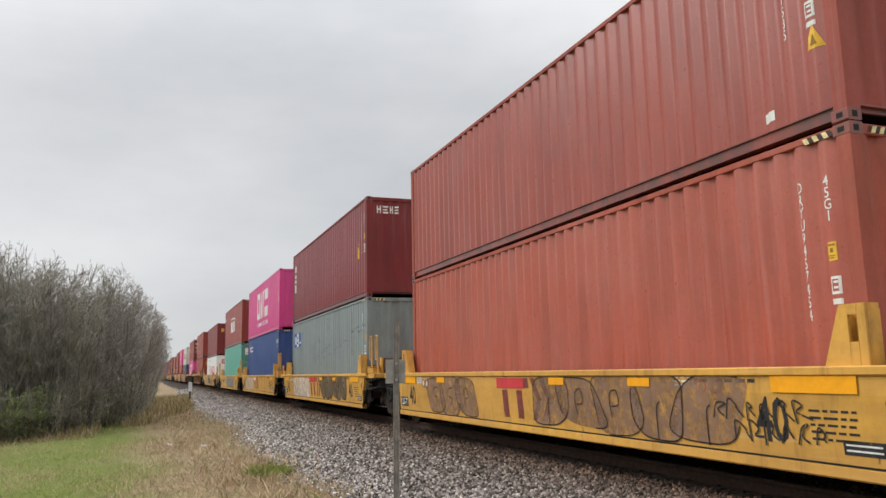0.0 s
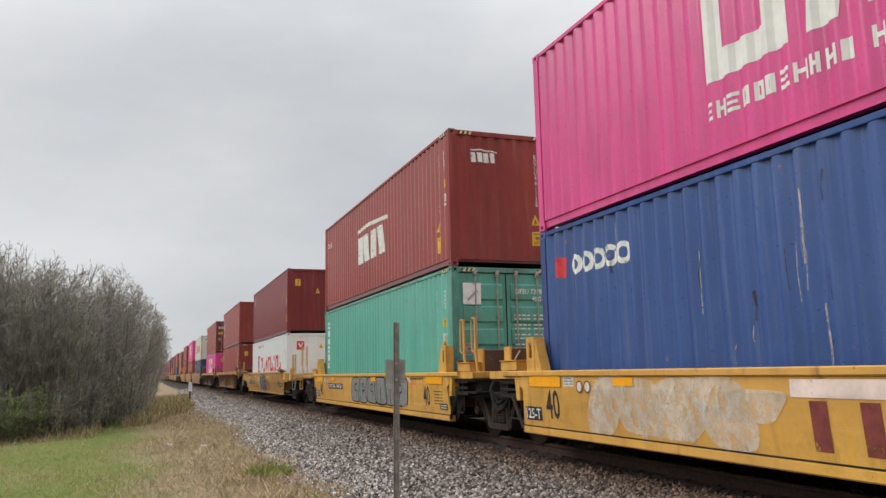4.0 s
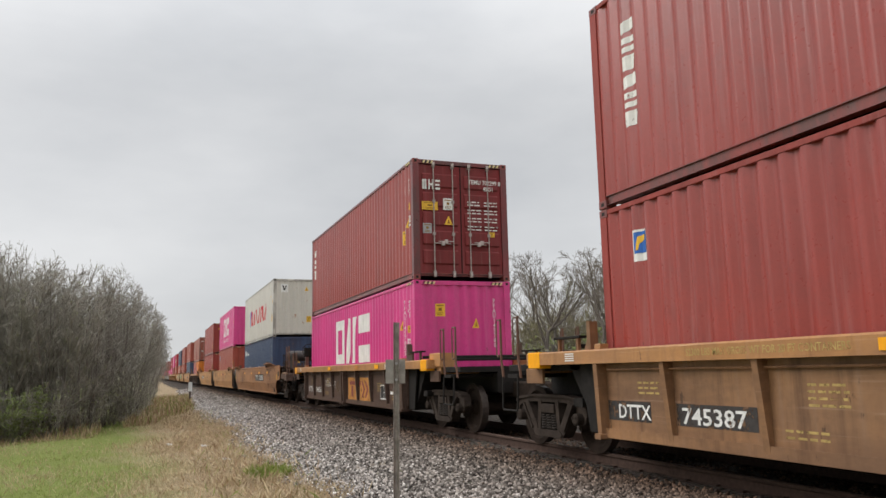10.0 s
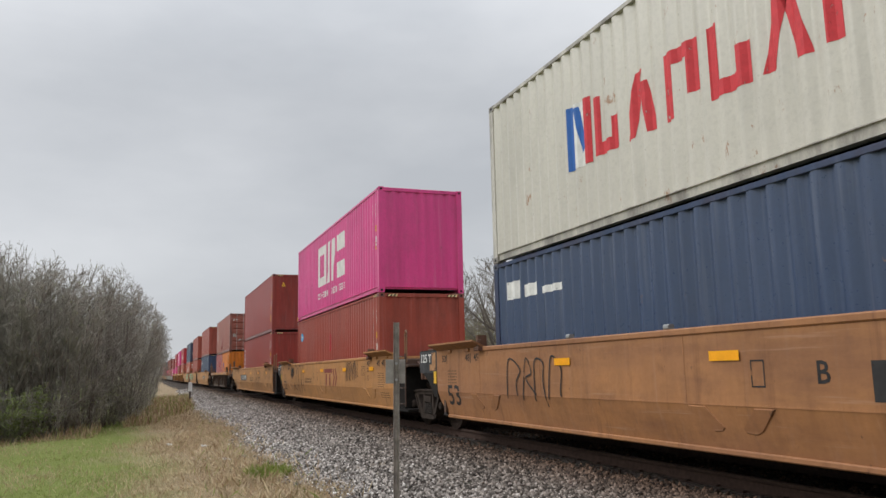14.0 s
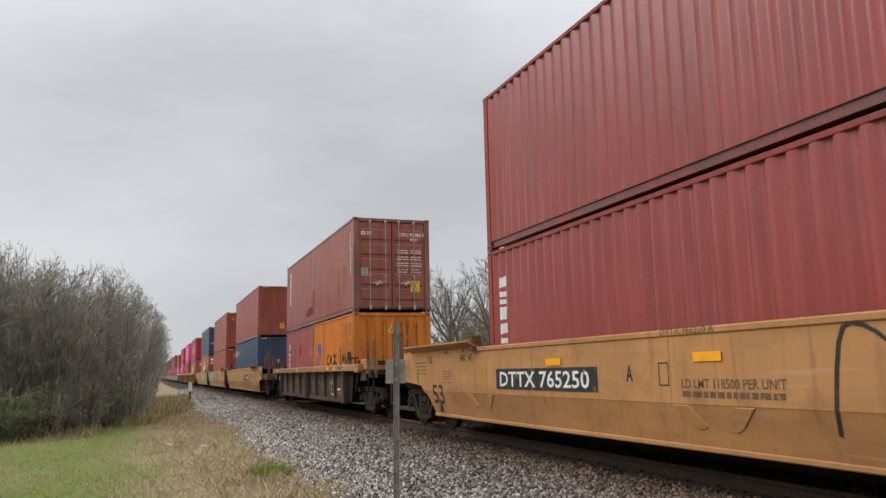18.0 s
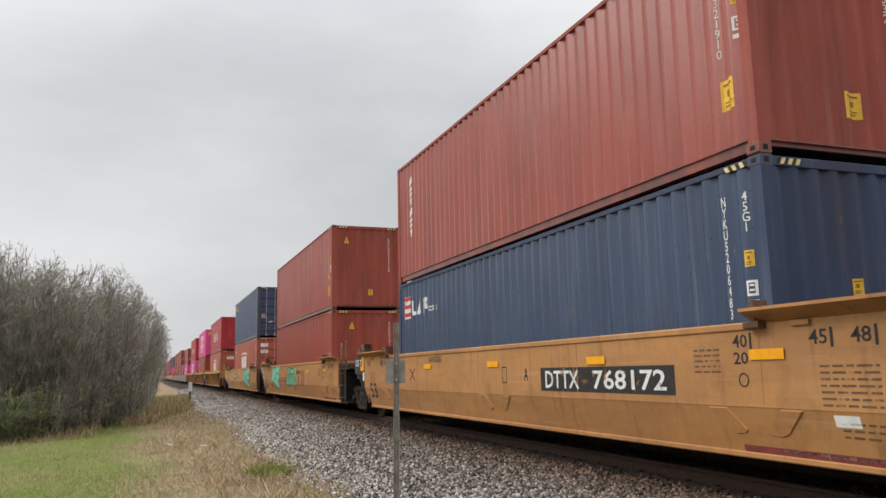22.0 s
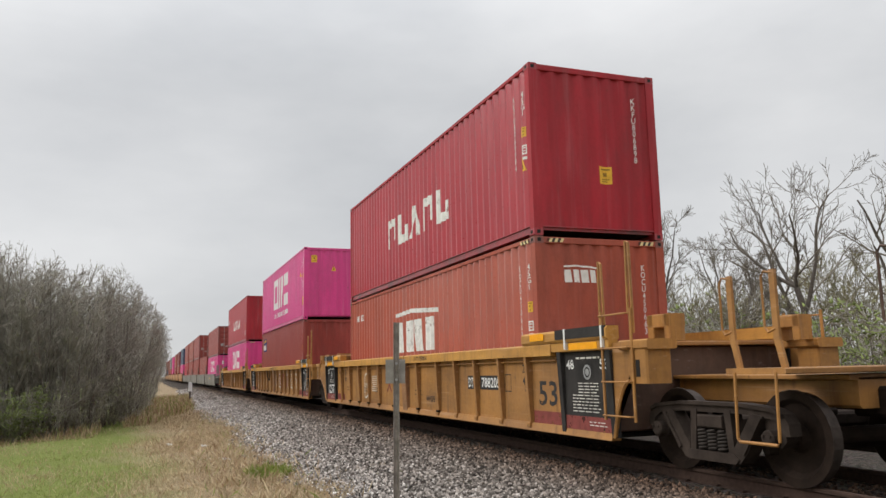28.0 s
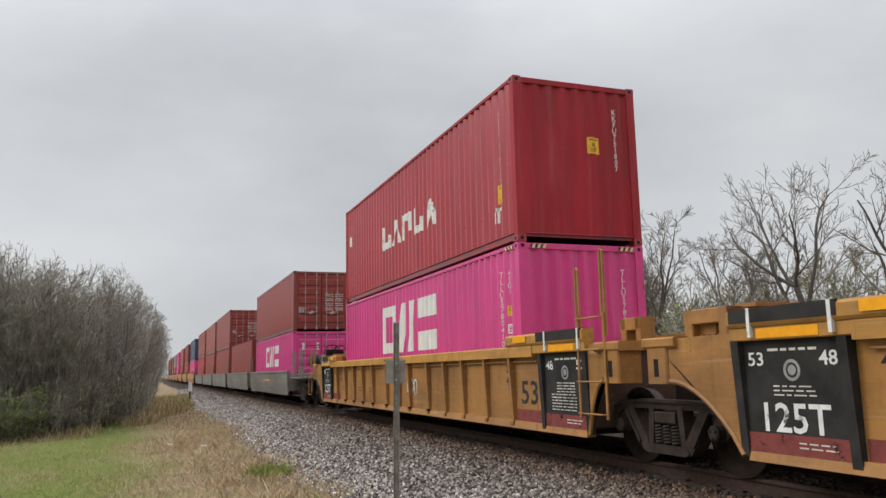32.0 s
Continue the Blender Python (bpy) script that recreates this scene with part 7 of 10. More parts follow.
part("valve_stand", Build().box(-1.10, -0.62, 13.20, 13.62, 1.345, 1.50, c=0.012).box(-1.02, -0.94, 13.22, 13.30, 1.17, 1.35).box(-0.74, -0.66, 13.52, 13.60, 1.17, 1.35), PAINT["yellow"], car)
part("valve_block", Build().box(-1.12, -0.60, 13.22, 13.66, 1.50, 1.64, c=0.03).turned([(1.62, 0.0), (1.62, 0.13), (1.78, 0.15), (1.84, 0.08), (1.84, 0.0)], 2, 14, (-0.86, 13.42, 0)).box(-1.05, -0.45, 13.62, 13.86, 1.52, 1.70, c=0.04).turned([(-0.26, 0.0), (-0.26, 0.10), (0.24, 0.10), (0.24, 0.0)], 1, 12, (-0.55, 13.42, 1.72)).box(-1.16, -1.02, 13.30, 13.52, 1.55, 1.74, c=0.02), STEEL, car)
part("valve_pipe", Build().tube([(-1.05, 13.3, 1.64), (-1.10, 13.12, 1.78), (-0.8, 13.1, 1.82), (-0.5, 13.3, 1.6)], 0.020, 6), STEEL, car)
part("valve_pipe", Build().tube([(-0.95, 13.85, 1.60), (-1.0, 14.05, 1.48), (-1.0, 14.1, 1.2)], 0.020, 6), STEEL, car)

# ---- third unit: magenta over blue
u = 37.17
car = add_car("C", u, "yellow", "bright yellow well car with pale graffiti near one end")
lo = add_box("C1", u, LOW, "blue", "rust-streaked blue container standing in a yellow well car")
up = add_box("C2", u, OX, "pink", "magenta container with white company shapes stacked on a blue one")
end_codes(up, 2.896, "FDCU082712")
side_codes(up, 2.896, "FDCU0827123")
marking(up, mark_open(1.45, 4.1), PINK_INK, PN, 8.2, 0.96, "company_mark")
marking(up, mark_strip(4.05, 0.20, 21), PINK_INK, PN, 8.2, 0.54, "company_mark")
marking(lo, bars([[(0, 0.05), (0.36, 0.0), (0.40, 0.30), (0.04, 0.34)]]), RED_INK, PN, 11.8, 2.10, "company_mark")
marking(lo, bars([q for k in range(5) for q in disc(0.62 + 0.30 * k, 0.17, 0.15, 0.15, 14, 0.075)]), WHITE_INK, PN, 11.8, 2.10, "company_mark")
marking(lo, lettering("45G1", 0.10, 0.32), WHITE_INK, PN, 0.80, 2.10, "size_code")
marking(lo, scrapes(16, 73, 11.4, (0.15, 1.1), (0.010, 0.016, 0.024)), SCRATCH, PN, 11.8, 0.05, "scratches", "pale upright scratches")
marking(lo, scrapes(14, 74, 11.4, (0.1, 0.5), (0.014, 0.03)), SCAR, PN, 11.8, 0.05, "rust_scars", "dark scrapes")
marking(lo, bars([(0, 0, 0.70, 0.02), (0, 0.14, 0.70, 0.16)]), WHITE_INK, PN, 0.85, 2.28, "serial_frame")
small_print(lo, PN, 0.83, 2.41, 0.66, 1, 0.11, WHITE_INK, 5, 0.8)
sticker(lo, PN, 0.50, 1.50, 0.11, 0.17)
hazard(lo, 2.896)
marking(lo, lettering("EU5688", 0.13, 1.5, spacing=1.9), WHITE_INK, "end", -0.55, 2.42, "serial_number")
lines = film_word(2.7, 0.70, 23, 6)[2]
marking(car, blob_row(2.9, 0.74, 4, 23), FAINT, FACE, 10.5, 0.36, "graffiti_fill", "very thin white spray over yellow paint")
marking(car, blob_row(0.7, 0.36, 1, 24), FAINT, FACE, 7.95, 0.62, "graffiti_fill", "very thin white spray over yellow paint")
marking(car, lines, FAINT, FACE, 10.5, 0.35, "graffiti_outline", lift=0.013)

# ---- fourth unit: brown over turquoise, end of the articulated set
u = 53.22
car = add_car("D", u, "yellow_last", "bright yellow well car with silver graffiti, end of its set")
lo = add_box("D1", u, LOW, "teal", "turquoise container with its doors facing forwards in a yellow well car", doors=True)
up = add_box("D2", u, OX, "brown", "red-brown container with white company shapes stacked on a turquoise one")
side_codes(lo, 2.896, "DFSU7398488", y=1.0, a2=0.50, tri=(0.62, 1.28))
hazard(lo, 2.896)
door_codes(lo, 2.896, 31, serial="DFSU 739848 8")
marking(lo, bars([(0, 0, 0.40, 0.44)]), WHITE_INK, ("flat", 0.0), -0.98, 2.12, "company_panel")
marking(lo, bars([[(0.08, 0.10), (0.30, 0.30), (0.33, 0.26), (0.12, 0.07)]]), GALV, ("flat", 0.0), -0.98, 2.12, "company_mark", lift=0.006)
marking(lo, mark_column(1.6, 6, 0.28, 1), WHITE_INK, PN, 11.75, 0.95, "company_mark")
side_codes(up, 2.896, "KOCU4411380", tri=(0.84, 0.82), cau=(0.82, 0.36))
marking(up, mark_roof(3.1, 1.06), WHITE_INK, PN, 7.75, 1.02, "company_mark")
marking(up, mark_roof(0.62, 0.28), WHITE_INK, "end", -0.72, 2.22, "company_mark")
marking(up, mark_strip(0.5, 0.14, 35), WHITE_INK, PN, 11.75, 2.15, "company_mark")
end_codes(up, 2.896, "KOCU441138", tri=(0.66, 0.92), cau=(0.66, 0.48))
hazard(up, 2.896)
marking(car, blob_row(5.0, 0.72, 6, 33), GALV, FACE, 7.3, 0.38, "graffiti_fill")
marking(car, outline_row(5.0, 0.72, 6, 33, 0.03), STEEL, FACE, 7.3, 0.38, "graffiti_outline", lift=0.006)
marking(car, bars([(0, 0, 2.0, 0.16)]), BLACK_INK, FACE, 10.45, 0.72, "number_field")
marking(car, lettering("DTTX 74521", 0.11, 1.8), WHITE_INK, FACE, 10.35, 0.745, "car_number", lift=0.006)

# what the yellow cars share
for key in "ABCD":
    car = CARS[key]
    for y in (11.75, 1.15):
        marking(car, lettering("40", 0.42, 0.40), BLACK_INK, FACE, y, 0.48, "well_length")
    marking(car, bars([(0, 0, 0.52, 0.20)]), BLACK_INK, FACE, 12.42, 0.44, "number_field")
    marking(car, lettering("125-T", 0.15, 0.46), WHITE_INK, FACE, 12.40, 0.465, "truck_rating", lift=0.006)
    marking(car, bars([(0, 0, 0.28, 0.13)]), PALE_SPRAY, FACE, 11.18, 0.95, "data_plate")
    small_print(car, FACE, 11.16, 1.065, 0.24, 3, 0.038, DULL_INK, 88, 0.4)
    marking(car, bars(disc(0.08, 0.08, 0.085, 0.085, 14, 0.02) + disc(0.28, 0.08, 0.085, 0.085, 14, 0.02)), MAROON_INK, FACE, 10.82, 0.87, "round_mark", lift=0.012)
    marking(car, bars(disc(0.08, 0.08, 0.066, 0.066, 14, 0.066) + disc(0.28, 0.08, 0.066, 0.066, 14, 0.066)), PALE_SPRAY, FACE, 10.82, 0.87, "round_mark", lift=0.009)
    if key in "ABC":
        marking(car, mark_pillars(1.95, 0.62), MAROON_INK, FACE, 7.05, 0.44, "company_mark")
        marking(car, bars([(0, 0, 1.0, 0.16)]), WASHED if key == "C" else RED_INK, FACE, 7.05, 0.90, "company_mark", lift=0.006)
    marking(car, bars([(0, 0, 0.95, 0.15)]), ORANGE_INK, FACE, 0.90, 0.94, "reflector")
    marking(car, bars([(0, 0, 0.95, 0.15)]), ORANGE_INK, FACE, 12.2, 0.94, "reflector")
    reflectors(car, FACE, (3.0, 5.0, 9.7), 0.97)
    marking(car, bars(disc(0, 0, 0.09, 0.07, 14, 0.02) + disc(0.22, 0, 0.09, 0.07, 14, 0.02)), RED_INK, FACE, 1.9, 0.98, "round_mark")
    small_print(car, FACE, 2.35, 1.09, 0.42, 3, 0.045, WHITE_INK, 41)
    small_print(car, FACE, 0.50, 0.80, 0.50, 5, 0.06, BLACK_INK, 42, 0.35)
    marking(car, bars([(0, 0, 0.42, 0.12)]), BLACK_INK, FACE, 0.18, 0.44, "data_plate")
    marking(car, bars([(0.03, 0.03, 0.38, 0.045), (0.03, 0.075, 0.38, 0.09)]), WHITE_INK, FACE, 0.18, 0.44, "data_text", lift=0.006)
    small_print(car, FACE, 2.0, 1.06, 0.9, 1, 0.06, BLACK_INK, 43, 0.6)

# ---- single car: maroon over white
u = 73.5
car = add_car("E", u, "single", "dusty yellow single well car with dark blue graffiti")
lo = add_box("E1", u, LOW, "white", "white container with red company shapes in a yellow well car", 2.591)
up = add_box("E2", u, OS, "maroon", "maroon container stacked on a white one")
marking(lo, mark_slants(7.0, 0.74, 8, 1, 0.17), RED_INK, PN, 8.6, 0.95, "company_mark")
marking(lo, bars(ring(0, 0, 0.78, 0.86, 0.09)), RED_INK, PN, 9.80, 0.93, "company_mark")
marking(lo, bars([[(0.14, 0.74), (0.28, 0.74), (0.50, 0.26), (0.38, 0.14)], [(0.66, 0.74), (0.54, 0.74), (0.44, 0.46), (0.52, 0.34)]]), BLUE_INK, PN, 9.80, 0.93, "company_mark", lift=0.006)
marking(lo, mark_strip(2.4, 0.14, 45), RED_INK, PN, 9.75, 2.22, "company_mark")
marking(lo, lettering("45G1", 0.42, 0.08, stack=True), BLACK_INK, PN, 0.96, 1.98, "size_code")
marking(lo, lettering("YMLU4767658", 1.42, 0.08, stack=True, line=0.8), BLACK_INK, PN, 0.68, 0.92, "serial_number")
sticker(lo, PN, 1.08, 1.74, 0.22, 0.24, kind="triangle")
marking(lo, bars(ring(0, 0, 0.12, 0.22, 0.02) + [(0.03, 0.10, 0.09, 0.13)]), BLACK_INK, PN, 0.42, 1.62, "data_mark")
sticker(lo, PN, 0.42, 1.40, 0.11, 0.16)
marking(lo, bars([(0, 0, 0.34, 0.38)]), RED_INK, "end", -0.78, 1.86, "company_panel")
marking(lo, bars([[(0.05, 0.30), (0.12, 0.30), (0.22, 0.14), (0.17, 0.08)], [(0.29, 0.30), (0.23, 0.30), (0.20, 0.20), (0.23, 0.15)]]), WHITE_INK, "end", -0.78, 1.86, "company_mark", lift=0.006)
end_codes(lo, 2.591, "YMLU476765", BLACK_INK, tri=(0.22, 1.92))
side_codes(up, 2.896, "FFAU1313277", tri=(1.02, 1.72), cau=(0.46, 0.50))
end_codes(up, 2.896, "FFAU131327", tri=(0.06, 1.80), cau=(-0.86, 2.12))
marking(up, bars([(0, 0, 0.26, 0.40)]), WHITE_INK, PN, 11.48, 2.22, "company_panel")
marking(up, bars([(0.03, 0.10, 0.23, 0.37)]), BLUE_INK, PN, 11.48, 2.22, "company_mark", lift=0.006)
marking(up, bars([[(0.06, 0.14), (0.10, 0.14), (0.12, 0.22), (0.20, 0.26), (0.21, 0.33), (0.10, 0.31)]]), YELLOW_INK, PN, 11.48, 2.22, "company_mark", lift=0.009)
FE = ("side", -SW, 0.10, 0.85, 0.34)
marking(car, bars([(0, 0, 2.3, 0.20)]), BLACK_INK, FE, 11.62, 0.71, "number_field")
marking(car, lettering("DTTX   455325", 0.15, 2.15), WHITE_INK, FE, 11.55, 0.735, "car_number", lift=0.006)
marking(car, blob_row(1.9, 0.84, 4, 51), NAVY_SPRAY, FE, 6.75, 0.37, "graffiti_fill", "dark blue sprayed shapes")
marking(car, outline_row(1.9, 0.84, 4, 51, 0.025), PALE_SPRAY, FE, 6.75, 0.37, "graffiti_outline", lift=0.006)
marking(car, sketch(0.8, 0.5, 53, 4, 0.03), PALE_SPRAY, FE, 7.9, 0.60, "graffiti_tag")
marking(car, mark_pillars(1.9, 0.5), MAROON_INK, FE, 5.4, 0.45, "company_mark")
marking(car, lettering("40", 0.36, 0.52), BLACK_INK, FE, 0.80, 0.58, "well_length")
marking(car, bars(ring(0, 0, 0.50, 0.26, 0.02) + [(0.24, 0, 0.26, 0.26), (0, 0.12, 0.5, 0.14)]), WHITE_INK, FE, 0.20, 0.60, "data_frame", lift=0.006)
marking(car, bars([(0, 0, 0.50, 0.26)]), BLACK_INK, FE, 0.20, 0.60, "data_plate")
reflectors(car, FE, (8.6, 4.0, 11.2), 1.04)
marking(car, lettering("52300 LBS MAX GROSS WEIGHT FOR 20 FT CONTAINERS", 0.065, 1.9), FADED_INK, FE, 11.8, 1.14, "load_limit")
small_print(car, FE, 2.7, 1.14, 0.4, 2, 0.06, BLACK_INK, 55, 0.6)
small_print(car, FE, -0.2, 1.20, 0.55, 3, 0.06, BLACK_INK, 56, 0.5)
small_print(car, FE, 8.6, 0.62, 0.9, 1, 0.08, BLACK_INK, 57, 0.6)
marking(car, bars([(0, 0, 0.60, 0.26)]), ORANGE_INK, FE, -0.75, 0.96, "reflector")
marking(car, bars([(0, 0, 0.14, 0.22)]), WHITE_INK, ("side", -SW + 0.02), -2.25, 0.96, "white_plate")

# ---- ribbed car: two red-brown containers
u = 93.53
car = add_car("F", u, ("ribbed", "old_ochre", "edge"), "grimy ochre well car with outside posts and orange edge")
lo = add_box("F1", u, LOW, "brown", "smooth red-brown container standing in a ribbed well car")
up = add_box("F2", u, OX, "brown", "red-brown container stacked on another red-brown one")
side_codes(lo, 2.896, "FFAU1501791", y=0.82, tri=(1.22, 1.75))
end_codes(lo, 2.896, "FFAU150179", tri=(0.05, 1.65), cau=(-0.83, 2.10))
hazard(lo, 2.896)
marking(lo, bars([(0, 0, 0.26, 0.40)]), WHITE_INK, PN, 11.48, 2.10, "company_panel")
marking(lo, bars([(0.03, 0.10, 0.23, 0.37)]), BLUE_INK, PN, 11.48, 2.10, "company_mark", lift=0.006)
marking(lo, bars([[(0.06, 0.14), (0.10, 0.14), (0.12, 0.22), (0.20, 0.26), (0.21, 0.33), (0.10, 0.31)]]), YELLOW_INK, PN, 11.48, 2.10, "company_mark", lift=0.009)
side_codes(up, 2.896, "TCNU7914506", tri=(0.58, 1.20), cau=(0.62, 0.55))
end_codes(up, 2.896, "TCNU791450", tri=(0.76, 0.48), cau=(-0.02, 0.52))
marking(up, mark_column(1.5, 6, 0.24, 0), WHITE_INK, PN, 11.5, 0.95, "company_mark")
RF = ("side", -SW + 0.10)


def ribbed_marks(car, number, ink, panel, seed):
    if panel[1] is TAN_INK:
        marking(car, bars([(0, 0, 0.90, 0.24)]), DULL_INK, RF, 11.96, 0.545, "number_field")
        marking(car, bars([(0, 0, 1.24, 0.24)]), DULL_INK, RF, 10.58, 0.545, "number_field")
    marking(car, lettering("DTTX", 0.17, 0.66), ink, RF, 11.72, 0.575, "car_number", lift=0.007)
    marking(car, lettering(number, 0.18, 1.0), ink, RF, 10.48, 0.565, "car_number", lift=0.007)
    marking(car, lettering("40", 0.36, 0.40), BLACK_INK if panel and panel[1] is TAN_INK else FADED_INK, RF, 7.35, 0.60, "well_length", lift=0.006)
    if panel:
        marking(car, bars([(0, 0, 1.28, 0.62), (1.36, 0, 2.55, 0.62)]), panel[0], RF, 5.75, 0.44, "company_field")
    marking(car, mark_pillars(2.2, 0.44), panel[1] if panel else ORANGE_INK, RF, 5.58, 0.52, "company_mark", lift=0.006)
    for k, (y, z, w, n) in enumerate(((11.3, 1.02, 0.42, 3), (8.7, 1.02, 0.45, 4), (2.6, 0.92, 0.45, 4), (1.30, 0.74, 0.42, 4), (0.60, 0.90, 0.26, 5), (9.0, 0.60, 0.5, 2))):
        small_print(car, RF, y, z, w, n, 0.06, OLD_YELLOW, seed + k, 0.4)
    marking(car, bars([(0, 0, 0.56, 0.36)]), WHITE_INK, RF, 2.32, 0.52, "data_frame")
    marking(car, bars([(0.03, 0.03, 0.30, 0.33), (0.32, 0.03, 0.53, 0.17), (0.32, 0.19, 0.53, 0.33)]), BLACK_INK, RF, 2.32, 0.52, "data_plate", lift=0.006)
    marking(car, bars([(0, 0, 0.42, 0.07)]), WHITE_INK, RF, 1.45, 0.66, "white_strip")
    marking(car, bars([(0, 0, 0.16, 0.30)]), WHITE_INK, RF, 0.60, 0.78, "white_plate")
    for k, y in enumerate((2.1, 4.1, 7.6)):
        marking(car, bars([(0, 0, 0.36, 0.10)]), OLD_ORANGE if k == 1 else ORANGE_INK, ("side", -SW - 0.06), y + 0.18, 1.285, "reflector")
    marking(car, bars([(0, 0.03 * k, 0.26, 0.03 * k + 0.014) for k in range(4)]), PALE_SPRAY, ("side", -SW - 0.06), 1.40, 1.29, "white_label")
    marking(car, bars([(0, 0, 0.05, 0.13)]), PALE_SPRAY, ("side", -SW - 0.06), -0.12, 1.275, "white_strip")
    marking(car, bars(ring(0, 0, 0.40, 0.09, 0.012) + [(0.06, 0.03, 0.30, 0.06)]), DULL_INK, ("side", -SW - 0.06), 0.72, 1.30, "data_frame")
    marking(car, lettering("52300 LBS MAX GROSS WT FOR 20 FT CONTAINERS", 0.075, 2.1), OLD_YELLOW, ("side", -SW - 0.06), 10.15, 1.30, "load_limit")
    marking(car, bars([(0, 0.03 * k, 0.24, 0.03 * k + 0.015) for k in range(4)]), WHITE_INK, ("side", -SW - 0.06), 12.75, 1.29, "white_label")


ribbed_marks(car, "745387", WHITE_INK, (DULL_INK, TAN_INK), 60)

# ---- ribbed car: brown over magenta
u = 113.72
car = add_car("G", u, ("ribbed", "grime", "edge"), "brown-grimed well car with outside posts and an orange panel")
lo = add_box("G1", u, LOW, "pink", "magenta container with white company shapes in a ribbed well car")
up = add_box("G2", u, OX, "brown", "red-brown container, doors forwards, stacked on a magenta one", doors=True, end="maroon")
marking(lo, mark_open(1.36, 4.1), PINK_INK, PN, 8.2, 1.08, "company_mark")
side_codes(lo, 2.896, "FFAU1457805", y=0.80, tri=(1.15, 1.78))
end_codes(lo, 2.896, "FFAU145780", tri=(0.22, 1.78), cau=(-0.70, 2.05))
hazard(lo, 2.896)
side_codes(up, 2.896, "TEMU7022998", tri=(0.58, 1.30), cau=(0.85, 0.92))
hazard(up, 2.896)
door_codes(up, 2.896, 71, serial="TEMU 702299 8")
marking(up, mark_strip(0.62, 0.24, 72), WHITE_INK, ("flat", 0.0), -0.98, 2.16, "company_mark")
sticker(up, ("flat", 0.0), -1.0, 1.66, 0.40, 0.20)
sticker(up, ("flat", 0.0), -0.46, 1.68, 0.24, 0.28, WHITE_INK)
sticker(up, ("flat", 0.0), -0.44, 1.32, 0.22, 0.22, kind="triangle")
sticker(up, ("flat", 0.0), 0.70, 1.06, 0.16, 0.12)
marking(up, mark_column(1.2, 3, 0.26, 0), WHITE_INK, PN, 11.75, 1.35, "company_mark")
ribbed_marks(car, "746333", WHITE_INK, (OLD_ORANGE, MAROON_INK), 80)
marking(car, sketch(1.5, 0.24, 77, 6, 0.025), PALE_SPRAY, RF, 8.9, 0.72, "graffiti_tag", lift=0.006)

# ---- first ochre set, three units
u = 135.87
car = add_car("H", u, ("ochre", dict(front_truck=True, front_gear=True)), "dusty ochre well car with brake gear on its end platform")
lo = add_box("H1", u, LOW + 0.04, "navy", "dark navy container standing in an ochre well car", 2.591)
up = add_box("H2", u, OS + 0.04, "cream", "rust-stained yellowed white container stacked on a navy one")
marking(up, mark_slants(6.4, 0.84, 8, 2, 0.18), RED_INK, PN, 8.75, 1.03, "company_mark")
marking(up, bars([(0, 0, 0.62, 0.96)]), WHITE_INK, PN, 9.45, 1.0, "company_panel")
marking(up, bars([(0, 0, 0.14, 0.96), [(0.2, 0.9), (0.32, 0.9), (0.46, 0.3), (0.36, 0.2)]]), BLUE_INK, PN, 9.45, 1.0, "company_mark", lift=0.006)
marking(up, bars([(0.48, 0, 0.62, 0.96)]), RED_INK, PN, 9.45, 1.0, "company_mark", lift=0.006)
side_codes(up, 2.896, "YMLU8789542", "", GALV, tri=(1.12, 2.05), cau=(0.58, 0.78))
end_codes(up, 2.896, "YMLU878954", GALV, tri=(0.35, 2.30), cau=(0.45, 0.72))
marking(up, bars([(0, 0, 0.34, 0.42)]), WHITE_INK, "end", -0.84, 2.22, "company_panel")
marking(up, bars([[(0.05, 0.34), (0.12, 0.34), (0.22, 0.14), (0.17, 0.08)], [(0.29, 0.34), (0.23, 0.34), (0.20, 0.21), (0.23, 0.15)]]), STEEL, "end", -0.84, 2.22, "company_mark", lift=0.006)
side_codes(lo, 2.591, "NYKU8511047", y=0.63)
end_codes(lo, 2.591, "NYKU851104")
sticker(lo, "end", 0.02, 1.30, 0.11, 0.17)
marking(lo, bars([(0, 0, 0.42, 0.30), (0.62, 0, 1.10, 0.20), (1.2, 0, 1.9, 0.11)]), WHITE_INK, PN, 11.7, 1.92, "company_mark")
for y in (3.2, 7.0, 9.2):
    part("lift_pin", Build().box(-SW - 0.02, -SW + 0.06, y - 0.05, y + 0.05, 1.60, 1.66, c=0.015), GALV, car)


